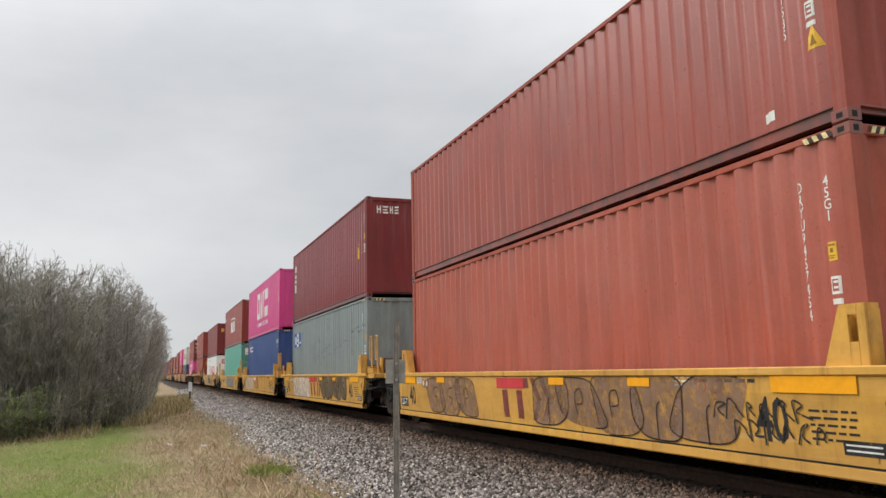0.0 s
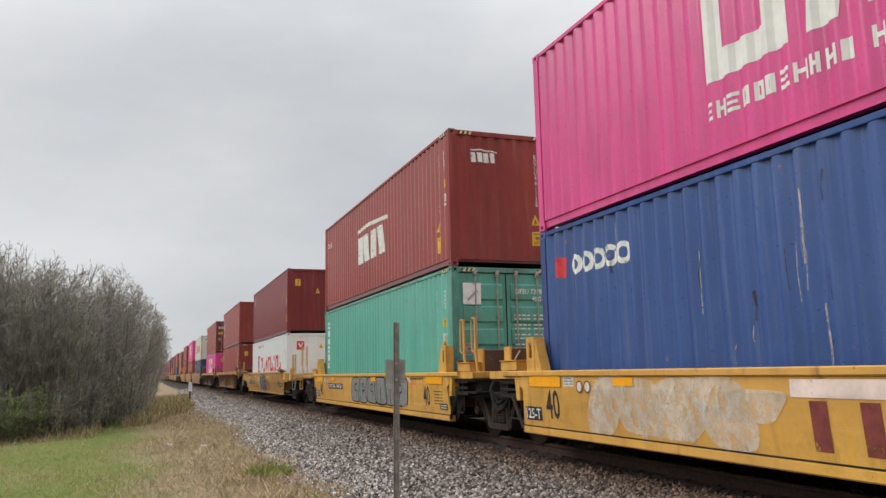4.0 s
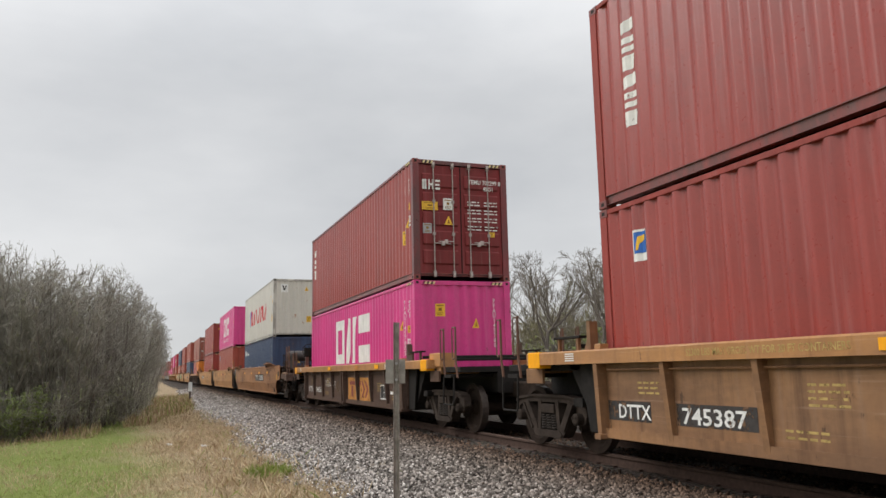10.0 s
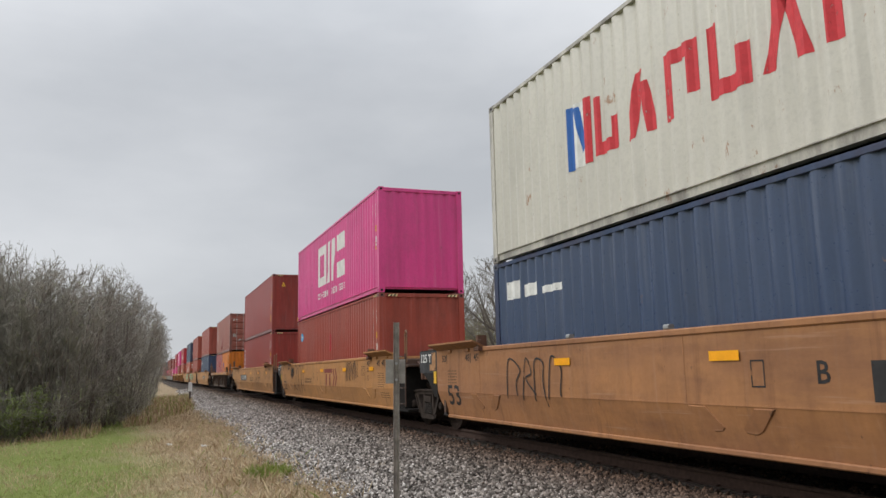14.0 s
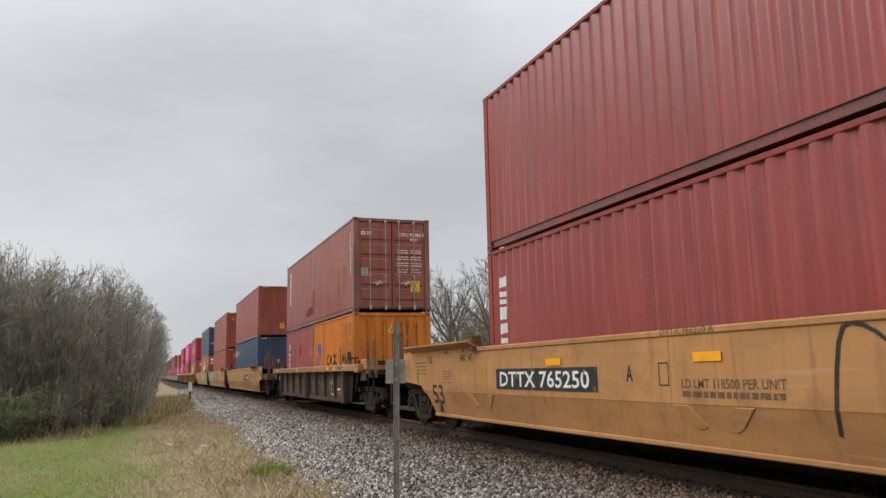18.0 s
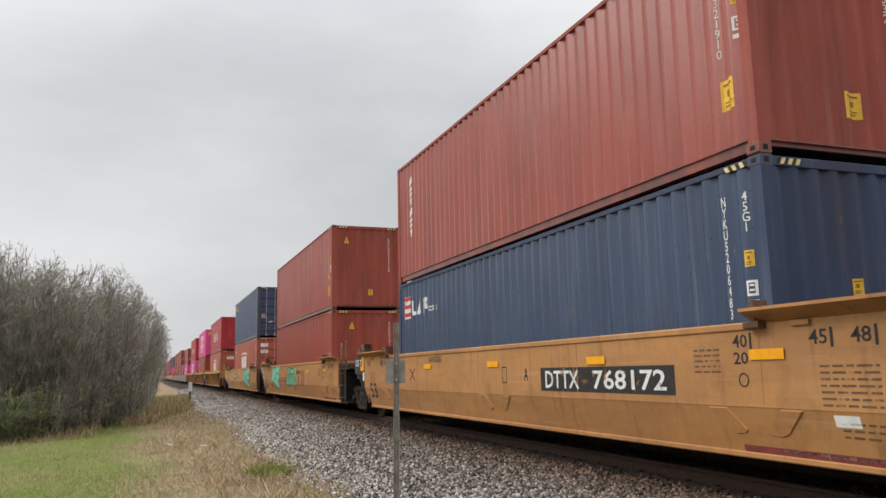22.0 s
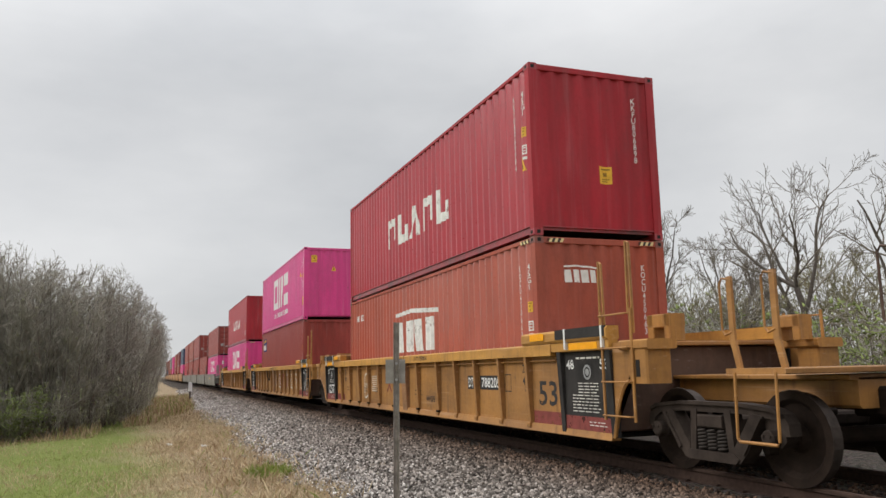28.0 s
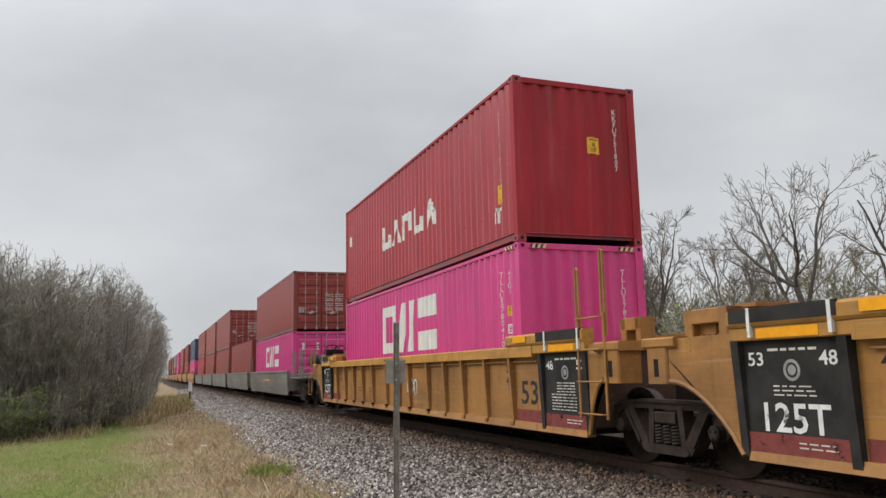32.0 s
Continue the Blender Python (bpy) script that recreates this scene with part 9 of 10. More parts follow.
def gold_marks(car, number, letter, seed, long=True):
    for y0 in (-1.15, 14.45):
        a = y0
        marking(car, lettering("53" if y0 > 0 else "48", 0.13, 0.20), WHITE_INK, GP, a - 0.06, 1.18, "well_length")
        marking(car, lettering("48" if y0 > 0 else "53", 0.13, 0.20), WHITE_INK, GP, a - 0.92, 1.18, "well_length")
        marking(car, bars(disc(0.6, 0, 0.10, 0.10, 16, 0.03) + disc(0.6, 0, 0.05, 0.05, 10)), GALV, GP, a, 1.14, "round_mark")
        small_print(car, GP, a - 0.32, 1.34, 0.6, 1, 0.04, PALE_SPRAY, seed, 0.6)
        small_print(car, GP, a - 0.36, 1.00, 0.5, 4 if y0 < 0 else 3, 0.04, PALE_SPRAY, seed + 1, 0.3)
        if y0 > 0:
            marking(car, lettering("125T", 0.27, 0.78), WHITE_INK, GP, a - 0.22, 0.575, "truck_rating")
        else:
            small_print(car, GP, a - 0.20, 0.84, 0.7, 6, 0.042, PALE_SPRAY, seed + 2, 0.3)
        small_print(car, ("side", -SW + 0.044), a - 0.62, 0.50, 0.42, 2, 0.04, PALE_SPRAY, seed + 3, 0.3)
    for y, tx in ((0.26, "20"), (12.95, "45"), (12.2, "20")):
        marking(car, lettering(tx, 0.13, 0.18), BLACK_INK, GF, y, 1.14, "well_length")
    for y, tx in ((0.26, "40"), (12.2, "40")):
        marking(car, lettering(tx, 0.13, 0.18), BLACK_INK, GF, y, 0.95, "well_length")
    if long:
        marking(car, lettering("53", 0.36, 0.56), BLACK_INK, GF, -0.28, 0.66, "well_length")
    marking(car, bars([(0, 0, 0.95, 0.24)]), MAROON_INK, GF, 13.15, 0.34, "red_band")
    marking(car, bars([(0, 0, 0.95, 0.24)]), MAROON_INK, GF, -0.10, 0.34, "red_band")
    if number:
        marking(car, bars([(0, 0, 0.46, 0.24), (0.56, 0, 1.45, 0.24)]), BLACK_INK, GF, 2.52, 0.86, "number_field")
        marking(car, lettering("DTT", 0.17, 0.36), WHITE_INK, GF, 2.48, 0.895, "car_number", lift=0.006)
        marking(car, lettering(number, 0.17, 0.76), WHITE_INK, GF, 1.88, 0.895, "car_number", lift=0.006)
        marking(car, bars(ring(0, 0, 0.24, 0.28, 0.015)), BLACK_INK, GF, 0.78 + 0.14, 0.84, "square_mark")
    small_print(car, ("side", -SW - 0.03), 7.0, 1.49, 0.9, 1, 0.06, BLACK_INK, seed + 5, 0.7)
    for k, y in enumerate((11.9, 10.0, 8.9, 5.6)):
        small_print(car, GF, y, 0.80, 0.42, 2, 0.08, FADED_INK, seed + 6 + k, 0.35)
    reflectors(car, ("side", -SW - 0.05), (-0.55, 12.75), 1.60)


for key in "LMN":
    car = CARS[key]
    marking(car, bars([(0, 0, 1.75, 0.075)]), MAROON_INK, OCHRE_FACE, 0.35, 0.352, "maroon_strip")
    small_print(car, OCHRE_FACE, -0.15, 0.418, 1.15, 1, 0.05, WHITE_INK, 205, 0.5)
marking(CARS["L"], bars([(0, 0, 0.26, 0.10)]), WHITE_INK, OCHRE_FACE, -0.84, 0.66, "white_plate")
u = 282.8
car = add_car("O", u, ("gold", dict(front_truck=True)), "golden yellow ribbed well car with black end panels")
lo = add_box("O1", u, LOW, "orange_red", "faded orange-red container with white shapes, in a golden well car")
up = add_box("O2", u, OX, "crimson", "crimson container with white company shapes stacked on a red one")
marking(lo, mark_roof(3.0, 0.98), WHITE_INK, PN, 7.58, 1.25, "company_mark")
marking(lo, mark_strip(0.85, 0.16, 200), WHITE_INK, PN, 11.6, 2.26, "company_mark")
marking(lo, mark_roof(0.66, 0.28), WHITE_INK, "end", -0.70, 2.16, "company_mark")
side_codes(lo, 2.896, "KOCU4506632", y=0.58)
end_codes(lo, 2.896, "KOCU450663")
hazard(lo, 2.896)
marking(up, mark_slants(4.6, 0.74, 5, 7, 0.20), WHITE_INK, PN, 8.25, 1.0, "company_mark")
side_codes(up, 2.896, "KKFU8068984", y=0.58, tri=(0.44, 1.12))
end_codes(up, 2.896, "KKFU806898", cau=(0.05, 0.92))
gold_marks(car, "788205", "A", 210)
marking(car, lettering("DTTX 788205 A", 0.085, 0.85), BLACK_INK, ("side", -SW - 0.03), 5.3, 1.425, "car_number")
marking(car, lettering("NWG33E", 0.12, 0.52), BLACK_INK, GF, 4.84, 0.57, "stencil")
marking(car, bars(stroke(curve_pts([(0, 0), (0, 0.5), (0.3, 0.55), (0.34, 0.1), (0.1, -0.05), (0, 0)]), 0.04) + disc(0.10, 0.28, 0.06, 0.06, 10, 0.02) + disc(0.24, 0.28, 0.06, 0.06, 10, 0.02)), PALE_SPRAY, GF, 9.85, 0.58, "graffiti_tag")
marking(car, bars([(0, 0.052 * k, 0.46, 0.052 * k + 0.018) for k in range(8)]), PALE_SPRAY, GF, 9.16, 0.72, "data_block")
marking(car, bars(stroke([(0, 0), (0.36, 0.36)], 0.07) + stroke([(0, 0.36), (0.36, 0)], 0.07, 0.001)), MAROON_INK, GF, 7.75, 0.72, "crossed_mark")

u = 302.75
car = add_car("P", u, ("gold", {}), "golden yellow ribbed well car with white sprayed letters")
lo = add_box("P1", u, LOW + 0.04, "brown", "red-brown container with a blue company panel, in a golden well car")
up = add_box("P2", u, OX + 0.04, "pink", "magenta container with white shapes stacked on a brown one")
marking(up, mark_open(1.44, 4.1), PINK_INK, PN, 8.12, 0.96, "company_mark")
marking(up, mark_strip(4.05, 0.20, 23), PINK_INK, PN, 8.12, 0.54, "company_mark")
side_codes(up, 2.896, "FFAU2011750", y=0.58, tri=(0.96, 1.78), cau=(0.46, 0.58))
end_codes(up, 2.896, "FFAU201175", tri=(-0.10, 1.95), cau=(-0.92, 2.28))
side_codes(lo, 2.896, "BMOU4151180", y=0.66)
marking(lo, bars([(0, 0, 1.10, 0.66)]), DEEP_BLUE, PN, 11.64, 1.93, "company_panel", "blue company panel with a yellow beam")
marking(lo, bars([[(0.2, 0.48), (1.15, 0.56), (1.15, 0.66), (0.5, 0.60)]]), YELLOW_INK, PN, 11.72, 1.90, "company_mark", lift=0.006)
marking(lo, bars([(0.10, 0.12, 0.20, 0.52)] + [(0.26 + 0.15 * k, 0.12, 0.36 + 0.15 * k, 0.36) for k in range(6)]), WHITE_INK, PN, 11.72, 1.90, "company_mark", lift=0.006)
gold_marks(car, "", "C", 220, False)
marking(car, lettering("DTTX 788205 C", 0.085, 0.85), BLACK_INK, ("side", -SW - 0.03), 5.75, 1.425, "car_number")
BLOCK = {"L": [[(0.05, 1), (0.35, 1), (0.38, 0.45), (1.0, 0.5), (1.0, 0.08), (0.12, 0.0), (0.05, 1)]], "O": [[(0.5, 1), (0.12, 0.72), (0.1, 0.28), (0.5, 0.0), (0.88, 0.28), (0.9, 0.72), (0.5, 1)], [(0.42, 0.62), (0.42, 0.42), (0.56, 0.38)]],
         "N": [[(0.0, 0.98), (0.3, 1.0), (0.7, 0.4), (0.66, 0.98), (0.95, 1.0), (0.98, 0.0), (0.66, 0.0), (0.32, 0.55), (0.36, 0.02), (0.05, 0.0), (0.0, 0.98)]],
         "G": [[(0.85, 0.85), (0.5, 1), (0.14, 0.7), (0.12, 0.3), (0.5, 0), (0.86, 0.25), (0.98, 0.42), (0.9, 0.52), (0.5, 0.5)]] + [[(0.15, 0.80 - 0.10 * k), (0.86, 0.80 - 0.10 * k)] for k in range(6)],
         "I": [[(0.3, 0.12), (0.5, 0.0), (0.95, 0.0)]], "V": [[(0.0, 1), (0.25, 1), (0.55, 0.35), (0.75, 0.98), (1.0, 0.98), (0.7, 0.0), (0.4, 0.0), (0.0, 1)], [(0.12, 0.95), (0.5, 0.1)]],
         "E": [[(0.9, 1), (0.0, 0.96), (0.06, 0.02), (1.0, 0.0), (1.0, 0.26), (0.55, 0.28), (0.6, 0.46), (0.95, 0.48), (0.92, 0.64), (0.5, 0.62), (0.5, 0.74), (0.95, 0.78), (0.9, 1)], [(0.05, 0.9), (0.12, 0.08), (0.9, 0.06)]],
         "T": [[(0.0, 1), (1.0, 0.98), (1.0, 0.7), (0.68, 0.7), (0.66, 0.0), (0.36, 0.0), (0.36, 0.68), (0.0, 0.66), (0.0, 1)], [(0.04, 0.94), (0.96, 0.92)]]}
for y, ch, w in ((12.16, "L", 0.40), (11.05, "O", 0.42), (9.96, "N", 0.42), (8.98, "G", 0.44), (7.50, "L", 0.40), (6.85, "I", 0.36), (5.95, "V", 0.44), (4.98, "E", 0.52), (2.80, "T", 0.50), (1.80, "E", 0.52), (0.80, "T", 0.46)):
    out = []
    for q, line in enumerate(BLOCK[ch]):
        wide = 0.014 if ch == "G" and q else 0.034
        out += stroke([(w * a, 0.58 * b) for a, b in line], wide, 0.0006 * q)
    marking(car, bars(out), PALE_SPRAY, GF, y, 0.62, "graffiti_letter")
part("hanging_strap", Build().tube([(-SW - 0.01, 8.26, 1.37), (-SW + 0.0, 8.05, 1.08), (-SW + 0.02, 7.72, 0.92), (-SW + 0.02, 7.50, 0.93), (-SW + 0.0, 7.34, 1.12), (-SW - 0.01, 7.19, 1.36)], 0.022, 6), STEEL, car, "dark strap hanging from the edge")
marking(car, bars(ring(0, 0, 0.30, 0.30, 0.02) + [(0.12, 0.12, 0.18, 0.20)]), BLACK_INK, GF, 6.74, 0.86, "data_plate", lift=0.006)
marking(car, bars(disc(0.3, 0.3, 0.25, 0.33, 20, 0.04) + disc(0.34, 0.30, 0.06, 0.08, 12, 0.03)), PALE_SPRAY, GF, -0.30, 0.64, "graffiti_ring")
marking(car, mark_pillars(2.6, 0.62), MAROON_INK, GF, 5.05, 0.60, "company_mark", lift=0.0015)

u = 322.5
car = add_car("Q", u, ("gold", dict(rear_end=True)), "golden yellow ribbed well car, last of its set")
lo = add_box("Q1", u, LOW, "pink", "magenta container with white company shapes, in a golden well car")
up = add_box("Q2", u, OX, "crimson", "weathered crimson container stacked on a magenta one")
marking(lo, mark_open(1.18, 4.1), PINK_INK, PN, 8.22, 1.26, "company_mark")
side_codes(lo, 2.896, "TLLU5780410", y=0.78)
end_codes(lo, 2.896, "TLLU578041")
hazard(lo, 2.896)
marking(up, mark_slants(4.3, 0.62, 5, 8, 0.18), WHITE_INK, PN, 8.1, 1.05, "company_mark")
side_codes(up, 2.896, "KKFU7518070", y=0.70, size="", extra=False, cau=(0.80, 0.78))
end_codes(up, 2.896, "KKFU751807", cau=(0.22, 1.62))
marking(up, bars([(0, 0, 0.28, 0.30)]), WHITE_INK, PN, 11.7, 1.72, "white_patch")
marking(up, bars([(0, 0, 0.05, 0.28), (0.10, 0, 0.15, 0.28), (0, 0.22, 0.3, 0.28)]), WHITE_INK, PN, 0.92, 0.44, "white_mark")
gold_marks(car, "", "B", 230)
marking(car, sketch(0.8, 0.40, 231, 3, 0.05), PALE_SPRAY, GF, 5.6, 0.64, "graffiti_tag")

# ---- grey set and what follows, seen only from afar
FAR = [
    (344.3, "grey1", ("pink", 2.591, 1), ("brown", 2.591, 1)), (358.6, "grey", ("brown", 2.896, 0), None), (372.9, "grey", ("brown", 2.896, 0), ("brown", 2.896, 1)),
    (387.2, "grey", ("brown", 2.896, 0), ("oxide", 2.896, 1)), (401.5, "grey", ("crimson", 2.896, 0), ("brown", 2.896, 0)), (421.6, "b", ("pink", 2.896, 0), ("navy", 2.896, 0)),
    (441.2, "c", ("oxide", 2.896, 0), ("maroon", 2.896, 0)), (460.8, "a", ("brown", 2.896, 0), ("oxide", 2.896, 0)), (484.0, "b", ("pink", 2.896, 0), ("pink", 2.896, 0)),
    (503.6, "c", ("oxide", 2.896, 0), ("grey", 2.896, 0)), (523.2, "a", ("oxide", 2.896, 0), ("oxide", 2.896, 0)), (546.0, "b", ("navy", 2.896, 0), ("brown", 2.896, 0)),
    (565.6, "c", ("brown", 2.896, 0), ("oxide", 2.896, 0)),
]
KIND = {"grey1": ("grey", True), "grey": ("grey", False), "b": ("ochre", dict(front_truck=True, far=True)), "c": ("ochre", {}), "a": ("ochre", dict(rear_end=True))}
WORDS = {"pink": "magenta", "brown": "red-brown", "oxide": "brick-red", "crimson": "crimson", "navy": "navy blue", "maroon": "maroon", "grey": "grey-green"}
for k, (u, kind, low, high) in enumerate(FAR):
    add_car("far%d" % k, u, KIND[kind], "weathered grey short well car far down the train" if kind[:4] == "grey" else "dusty ochre well car far down the train")
    z = LOW
    for j, spec in enumerate((low, high)):
        if spec:
            col, h, dr = spec
            c = add_box("far%d%d" % (k, j), u, z, col, WORDS[col] + (" container in a well car far down the train" if j == 0 else " container stacked on another far down the train"), h, bool(dr))
            if k < 3 and dr:
                door_codes(c, h, 240 + k)
            if k == 0 and j == 0:
                marking(c, mark_open(1.0, 4.1), PINK_INK, PN, 8.2, 1.15, "company_mark")
                marking(c, mark_strip(0.9, 0.3, 250), PINK_INK, ("flat", 0.0), -1.0, 1.8, "company_mark")
                small_print(CARS["far0"], FACE, 7.0, 0.98, 2.2, 1, 0.22, YELLOW_INK, 251, 0.8)
            z += h


# ---------------------------------------------------------------- posts beside the track
sign_post = tagged(new("sign_post"), "weathered steel channel post with a small blank metal plate", "post")
px, py = 1.98, 6.5
pz = ground_z(px, py)
b = Build().sweep([(-0.026, 0.0), (-0.021, 0.0), (-0.011, 0.022), (0.011, 0.022), (0.021, 0.0), (0.026, 0.0), (0.026, 0.004), (0.023, 0.004), (0.013, 0.027), (-0.013, 0.027), (-0.023, 0.004), (-0.026, 0.004)], 2, -0.4, 1.625 - pz)
part("channel", b, plain("weathered_post_steel", (0.25, 0.225, 0.20), 0.7, 0.1, 0.35, 14), sign_post)
part("plate", Build().box(-0.092, 0.078, 0.031, 0.034, 1.20 - pz - 0.10, 1.20 - pz + 0.105, c=0.0), plain("dull_plate_metal", (0.33, 0.31, 0.285), 0.55, 0.5, 0.25, 9), sign_post, "dull grey metal plate")
for z in (1.13, 1.27):
    part("bolt", Build().turned([(-0.012, 0.0), (-0.012, 0.012), (0.03, 0.012), (0.03, 0.0)], 1, 8, (0.0, 0.0, z - pz)), GALV, sign_post)
hb = Build()
for k in range(16):
    hb.turned([(-0.0006, 0.0), (-0.0006, 0.005), (0.0, 0.005), (0.0, 0.0)], 1, 8, (0.0, 0.0235, 0.55 + 0.095 * k))
part("punched_holes", hb, DARK, sign_post)
sign_post.matrix_basis = Matrix.Translation((px, py, pz)) @ Matrix.Rotation(radians(-14), 4, "Z") @ Matrix.Rotation(radians(0.6), 4, "Y")

marker = tagged(new("track_marker"), "white marker box on a dark post beside the track", "marker post")
mx, my = 2.53, 54.0
part("post", Build().box(-0.05, 0.05, -0.05, 0.05, -0.3, 1.05, c=0.01), TIMBER, marker)
part("marker_box", Build().box(-0.10, 0.12, -0.12, 0.02, 0.72, 1.30, c=0.02), PAINT["white"], marker, "white marker box")
marker.matrix_basis = Matrix.Translation((mx, my, ground_z(mx, my)))

# ---------------------------------------------------------------- ballast stones, grass
STONE, sn, sl, sb = nodes_of("grey_ballast_stone")
s_geo = sn.new("ShaderNodeNewGeometry")
s_tone = ramp(sn, sl, s_geo.outputs["Random Per Island"], [(0.0, (0.045, 0.040, 0.036)), (0.3, (0.170, 0.155, 0.140)), (0.6, (0.330, 0.305, 0.280)), (0.85, (0.52, 0.475, 0.43)), (1.0, (0.80, 0.77, 0.73))])
s_grain = noise_node(sn, sl, 60, 3, 0.6)
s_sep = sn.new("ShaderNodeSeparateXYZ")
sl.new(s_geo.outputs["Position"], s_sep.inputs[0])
s_far = sn.new("ShaderNodeMapRange")                # brown brake dust lies thickest beside the rail; the train's shade is painted in with it
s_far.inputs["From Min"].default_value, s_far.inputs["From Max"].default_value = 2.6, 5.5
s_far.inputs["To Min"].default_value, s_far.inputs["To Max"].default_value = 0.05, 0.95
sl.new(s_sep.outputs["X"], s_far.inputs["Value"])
s_rail_shade = sn.new("ShaderNodeMapRange")               # and more of the train's shade, put into the stone colour next to the rail
s_rail_shade.inputs["From Min"].default_value, s_rail_shade.inputs["From Max"].default_value = 4.5, 5.5
sl.new(s_sep.outputs["X"], s_rail_shade.inputs["Value"])
s_dust_shade = mix(sn, sl, s_tone, (0.36, 0.29, 0.24), s_far.outputs[0], "MULTIPLY")
s_dust_shade = mix(sn, sl, s_dust_shade, (0.66, 0.52, 0.44), s_rail_shade.outputs[0], "MULTIPLY")
sl.new(mix(sn, sl, s_dust_shade, (0.10, 0.085, 0.075), ramp(sn, sl, s_grain, [(0.45, G(0)), (0.8, G(0.45))])), sb.inputs["Base Color"])
sb.inputs["Roughness"].default_value = 0.9
sb.inputs["Specular IOR Level"].default_value = 0.15


def scatter(name, base_v, base_f, place, mats, mat_of=None):
    """Many small pieces in one mesh: place is an array of (x, y, z, size, three turns, tone)."""
    bv = np.array(base_v, float)
    n, k = len(place), len(bv)
    c, s = np.cos(place[:, 4:7]), np.sin(place[:, 4:7])
    R = np.zeros((n, 3, 3))
    cx, cy, cz, sx, sy, sz = c[:, 0], c[:, 1], c[:, 2], s[:, 0], s[:, 1], s[:, 2]
    R[:, 0, 0], R[:, 0, 1], R[:, 0, 2] = cz * cy, cz * sy * sx - sz * cx, cz * sy * cx + sz * sx
    R[:, 1, 0], R[:, 1, 1], R[:, 1, 2] = sz * cy, sz * sy * sx + cz * cx, sz * sy * cx - cz * sx
    R[:, 2, 0], R[:, 2, 1], R[:, 2, 2] = -sy, cy * sx, cy * cx
    jit = 1 + 0.28 * (np.random.rand(n, k, 3) - 0.5)
    V = np.einsum("nij,nkj->nki", R, bv[None] * jit * place[:, 3][:, None, None]) + place[:, None, :3]
    F = (np.array(base_f)[None] + (np.arange(n) * k)[:, None, None]).reshape(-1, len(base_f[0]))
    me = bpy.data.meshes.new(name)
    me.vertices.add(n * k)
    me.vertices.foreach_set("co", V.ravel())
    w = F.shape[1]
    me.loops.add(F.size)
    me.loops.foreach_set("vertex_index", F.ravel())
    me.polygons.add(len(F))
    me.polygons.foreach_set("loop_start", np.arange(0, F.size, w))
    for m in mats:
        me.materials.append(m)
    if mat_of is not None:
        me.polygons.foreach_set("material_index", np.repeat(mat_of, len(base_f)))
    me.update(calc_edges=True)
    return me


GX = np.array([ground_z(x, 0) for x in np.arange(-12, 12, 0.05)])


def heights(x):
    return np.interp(x, np.arange(-12, 12, 0.05), GX)


STONE_V = [(1, 0.1, 0), (-0.9, 0, 0.1), (0.1, 0.8, -0.1), (0, -0.85, 0.1), (0.15, 0.1, 0.65), (-0.1, 0, -0.6), (0.6, 0.5, 0.35), (-0.55, -0.5, -0.3)]
STONE_F = [(0, 6, 4), (6, 2, 4), (2, 1, 4), (1, 3, 4), (3, 0, 4), (0, 2, 6), (0, 5, 2), (2, 5, 1), (1, 5, 7), (1, 7, 3), (7, 5, 3), (3, 5, 0)]
np.random.seed(3)
n = 58000
d = 6.0 + 44.0 * np.random.rand(n) ** 1.9
e = edge_x(d)
x = e - 0.12 + (5.95 - e) * np.random.rand(n) ** 0.95
fringe = np.where(x < e + 0.15, np.random.rand(n) < 0.45, np.random.rand(n) < np.clip((5.75 - x) / 0.28, 0.18, 1))
x, d = x[fringe], d[fringe]
m = len(x)
size = 0.020 + 0.028 * np.random.rand(m) ** 1.5 + 0.0005 * np.clip(d - 15, 0, 40)
place = np.column_stack([x, d, heights(x) + 0.030 + 0.022 * np.random.rand(m), size, np.random.rand(m, 3) * 6.283])
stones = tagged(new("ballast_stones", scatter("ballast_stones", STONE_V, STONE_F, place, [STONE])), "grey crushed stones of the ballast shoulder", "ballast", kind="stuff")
n = 10000
d = 34.0 + 62.0 * np.random.rand(n) ** 1.4
e = edge_x(d)
x = e - 0.15 + (5.95 - e) * np.random.rand(n)
place = np.column_stack([x, d, heights(x) + 0.03 + 0.02 * np.random.rand(n), 0.045 + 0.03 * np.random.rand(n), np.random.rand(n, 3) * 6.283])
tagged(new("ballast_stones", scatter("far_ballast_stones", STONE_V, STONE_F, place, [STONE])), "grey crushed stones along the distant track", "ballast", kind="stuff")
n = 6000
d = 4.0 + 40.0 * np.random.rand(n) ** 1.6
x = TRACK - 0.66 + 1.32 * np.random.rand(n)
place = np.column_stack([x, d, np.full(n, -0.175) + 0.03 * np.random.rand(n), 0.022 + 0.018 * np.random.rand(n), np.random.rand(n, 3) * 6.283])
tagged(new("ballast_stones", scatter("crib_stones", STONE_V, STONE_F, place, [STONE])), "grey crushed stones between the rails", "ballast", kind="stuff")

STRAW = plain("dry_straw_grass", (0.46, 0.365, 0.23), 0.9, 0, 0.35, 2.2)
GREEN = plain("fresh_green_grass", (0.195, 0.240, 0.052), 0.85, 0, 0.35, 1.8)
RUSSET = plain("russet_dead_grass", (0.30, 0.20, 0.12), 0.9, 0, 0.3, 2.2)
BLADE_V = [(-0.10, 0, 0), (0.10, 0, 0), (0.07, 0.10, 0.55), (-0.07, 0.10, 0.55), (0.0, 0.30, 1.0)]


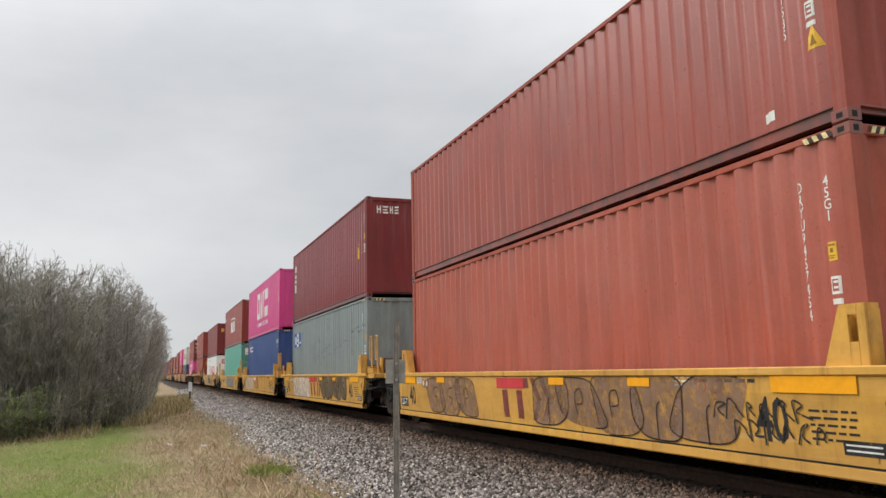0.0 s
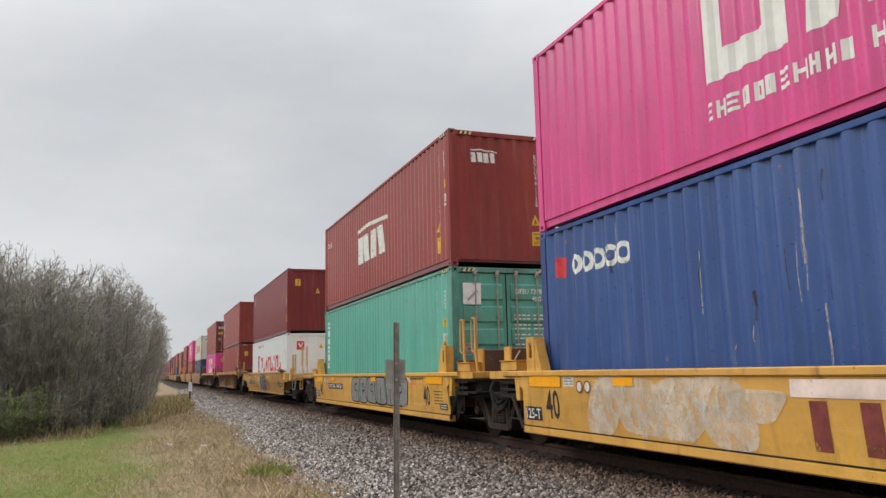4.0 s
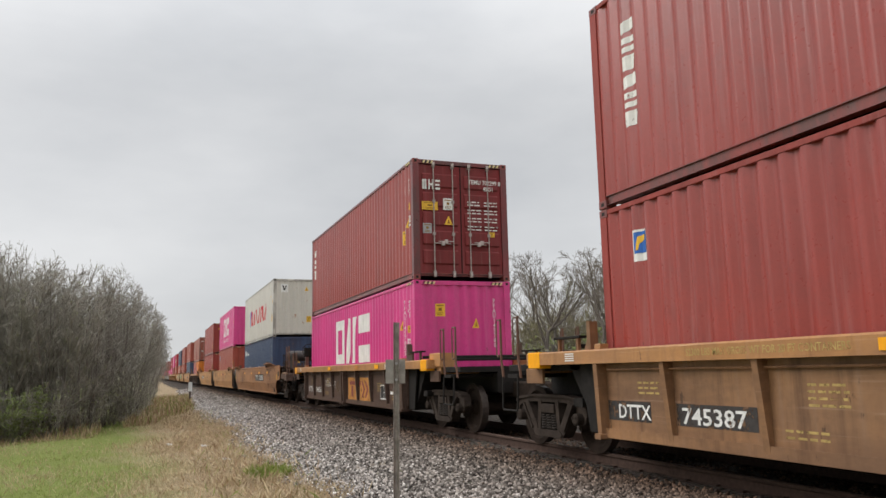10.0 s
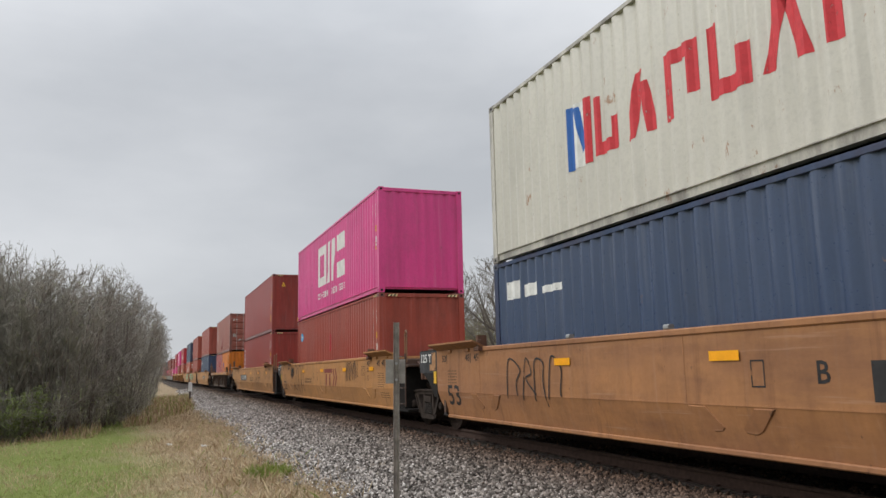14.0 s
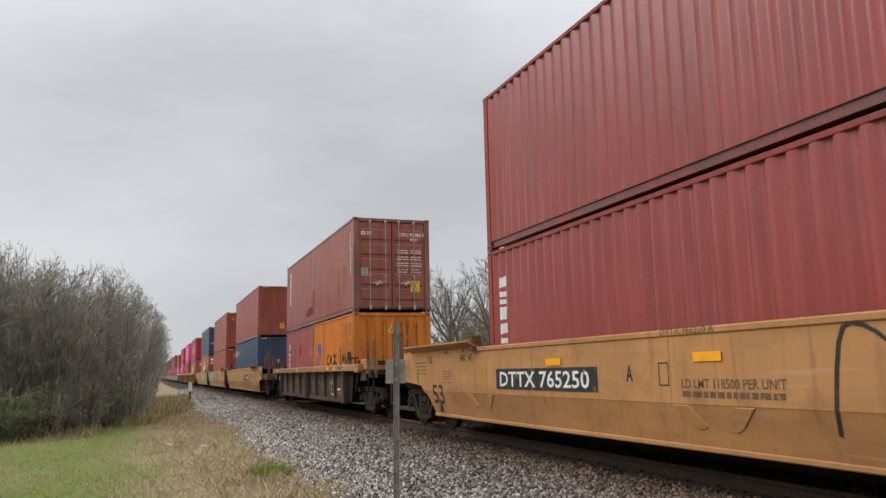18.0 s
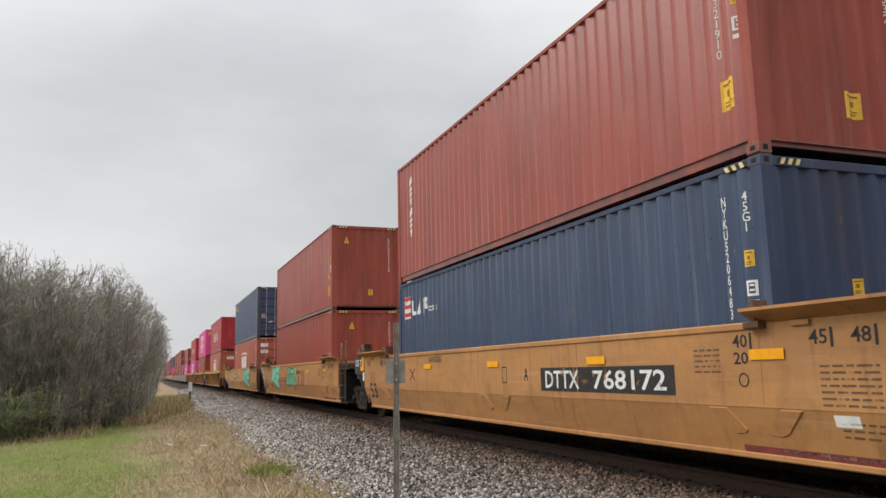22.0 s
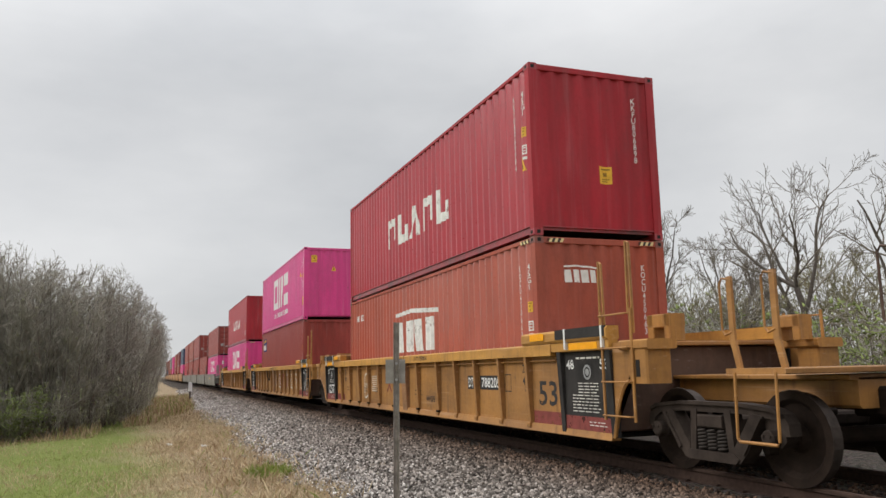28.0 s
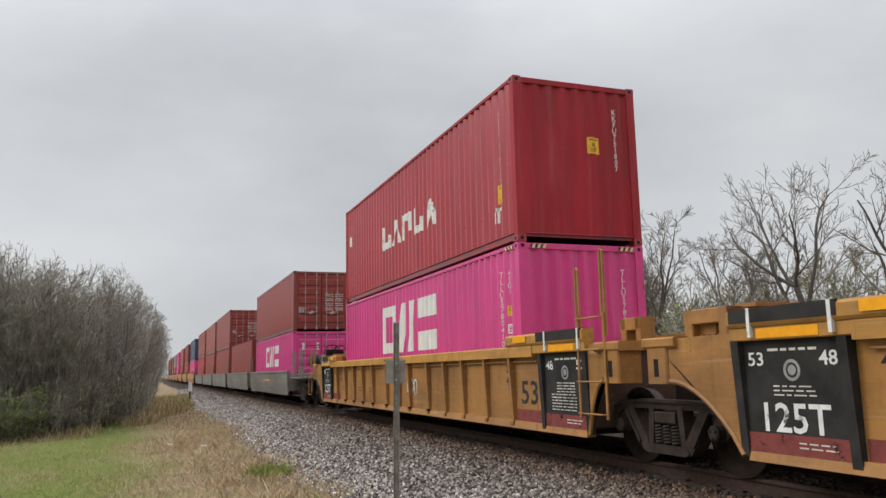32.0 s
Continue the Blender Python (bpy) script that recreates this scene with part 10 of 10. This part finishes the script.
def blades(name, x, y, size, mats, mat_of, lean=0.35):
    n = len(x)
    tri_f = [(0, 1, 2), (0, 2, 3), (3, 2, 4)]
    place = np.column_stack([x, y, heights(x) - 0.01, size, lean * (np.random.rand(n) - 0.5) * 2, lean * (np.random.rand(n) - 0.5) * 2, np.random.rand(n) * 6.283])
    return scatter(name, [(a * 0.35, b, c) for a, b, c in BLADE_V], tri_f, place, mats, mat_of)


n = 90000
y = 9.0 + 46.0 * np.random.rand(n) ** 1.8
lim = edge_x(y)
x = lim + 0.25 - (lim + 0.25 + 0.20 * y) * np.random.rand(n) ** 1.1
patch = np.sin(x * 1.3 + 0.9 * np.sin(y * 0.6)) + np.sin(y * 0.9 + x * 0.7) + 0.8 * np.sin(x * 3.1 + y * 1.3) * np.sin(y * 2.3 - x) + 0.9 * np.random.randn(n)
straw = np.clip((x + 0.95) / 1.8, 0.16, 0.98)
kind_of = np.where(np.random.rand(n) < np.clip(straw + 0.26 * patch, 0.02, 0.99), 0, 1)
kind_of = np.where((kind_of == 0) & (np.random.rand(n) < 0.22), 2, kind_of)
size = np.where(kind_of == 1, 0.045, 0.085) * (0.6 + 0.9 * np.random.rand(n)) * (1 + 0.012 * y)
grass = tagged(new("grass", blades("grass", x, y, size, [STRAW, GREEN, RUSSET], kind_of, 0.7)), "short green grass and pale dry straw on the verge", "grass", kind="stuff")
n = 17000
y = 27.6 + 40.0 * np.random.rand(n) ** 1.5
foot = np.where(y < 32.5, -1.6 - 7.0 * np.random.rand(n), -0.9 + 0.035 * (y - 31) + (1.2 + 1.5 * np.clip((y - 34) / 8, 0, 1)) * np.random.rand(n))
tall = tagged(new("tall_dry_grass", blades("tall_dry_grass", foot, y, 0.10 + 0.40 * np.random.rand(n) ** 2 * np.clip((y - 27.2) / 2.5, 0.3, 1), [STRAW, GREEN, RUSSET], np.random.choice([0, 1, 2], n, p=[0.30, 0.22, 0.48]), 0.45)), "tall dry grass along the foot of the thicket", "grass", kind="stuff")
# flattened tussocks of straw along the edge of the stones
n = 16000
k_ = np.random.rand(160, 3)
ty = 9.5 + 30.0 * k_[:, 0] ** 1.5
tx = edge_x(ty) + 0.12 - 1.9 * k_[:, 1] ** 1.6
pick = np.random.randint(0, 160, n)
spread = 0.16 + 0.20 * k_[pick, 2]
tagged(new("straw_tussocks", blades("straw_tussocks", tx[pick] + spread * np.random.randn(n), ty[pick] + 1.3 * spread * np.random.randn(n), (0.08 + 0.20 * np.random.rand(n) ** 2) * (0.7 + 0.6 * k_[pick, 2]), [STRAW, GREEN, RUSSET], np.random.choice([0, 1, 2], n, p=[0.72, 0.06, 0.22]), 1.1)), "flattened tussocks of pale straw beside the stones", "grass", kind="stuff")
# a green tuft at the edge of the stones, and a few straggling weeds
n = 1500
r, a = 0.36 * np.sqrt(np.random.rand(n)), 6.283 * np.random.rand(n)
tuft = tagged(new("grass_tuft", blades("grass_tuft", 1.98 + r * np.cos(a), 13.9 + 1.5 * r * np.sin(a), 0.10 + 0.16 * np.random.rand(n), [GREEN], np.zeros(n, int), 0.8)), "lush green tuft of grass at the edge of the stones", "grass")
n = 260
y = 8.5 + 22 * np.random.rand(n)
weeds = tagged(new("weeds", blades("weeds", 2.2 + 1.5 * np.random.rand(n) ** 2, y, 0.05 + 0.09 * np.random.rand(n), [STRAW, GREEN, RUSSET], np.random.choice([0, 1], n), 0.8)), "straggling weeds among the stones", "weeds", kind="stuff")
LITTER = plain("pale_litter", (0.52, 0.51, 0.48), 0.7)
for lx, ly, w in ((1.35, 20.5, 0.12), (0.55, 22.0, 0.09), (1.55, 17.0, 0.10)):
    t = new("litter_scrap", Build().sweep([(-w, -w * 0.5), (w * 0.8, -w * 0.6), (w, w * 0.4), (-w * 0.6, w * 0.6)], 2, 0.0, 0.03).mesh("litter_scrap", [LITTER]))
    t.matrix_basis = pose(lx, ly, ground_z(lx, ly) + 0.04, 12, 8, 30 * lx)
    tagged(t, "pale crumpled scrap of litter in the grass", "litter", "litter")


def motions():
    """The train runs along its track; each wheelset rolls."""
    for thing, u, z in MOVERS:
        walk(thing, [(2.0 * k, pose(TRACK, u - travel(2.0 * k), z)) for k in range(17)])
    rows = [2 * k / FPS for k in range(481)]
    for w, y in WHEELSETS:
        walk(w, [(t, pose(0, y, WR, math.degrees(travel(t) / WR) % 360)) for t in rows])


motions()
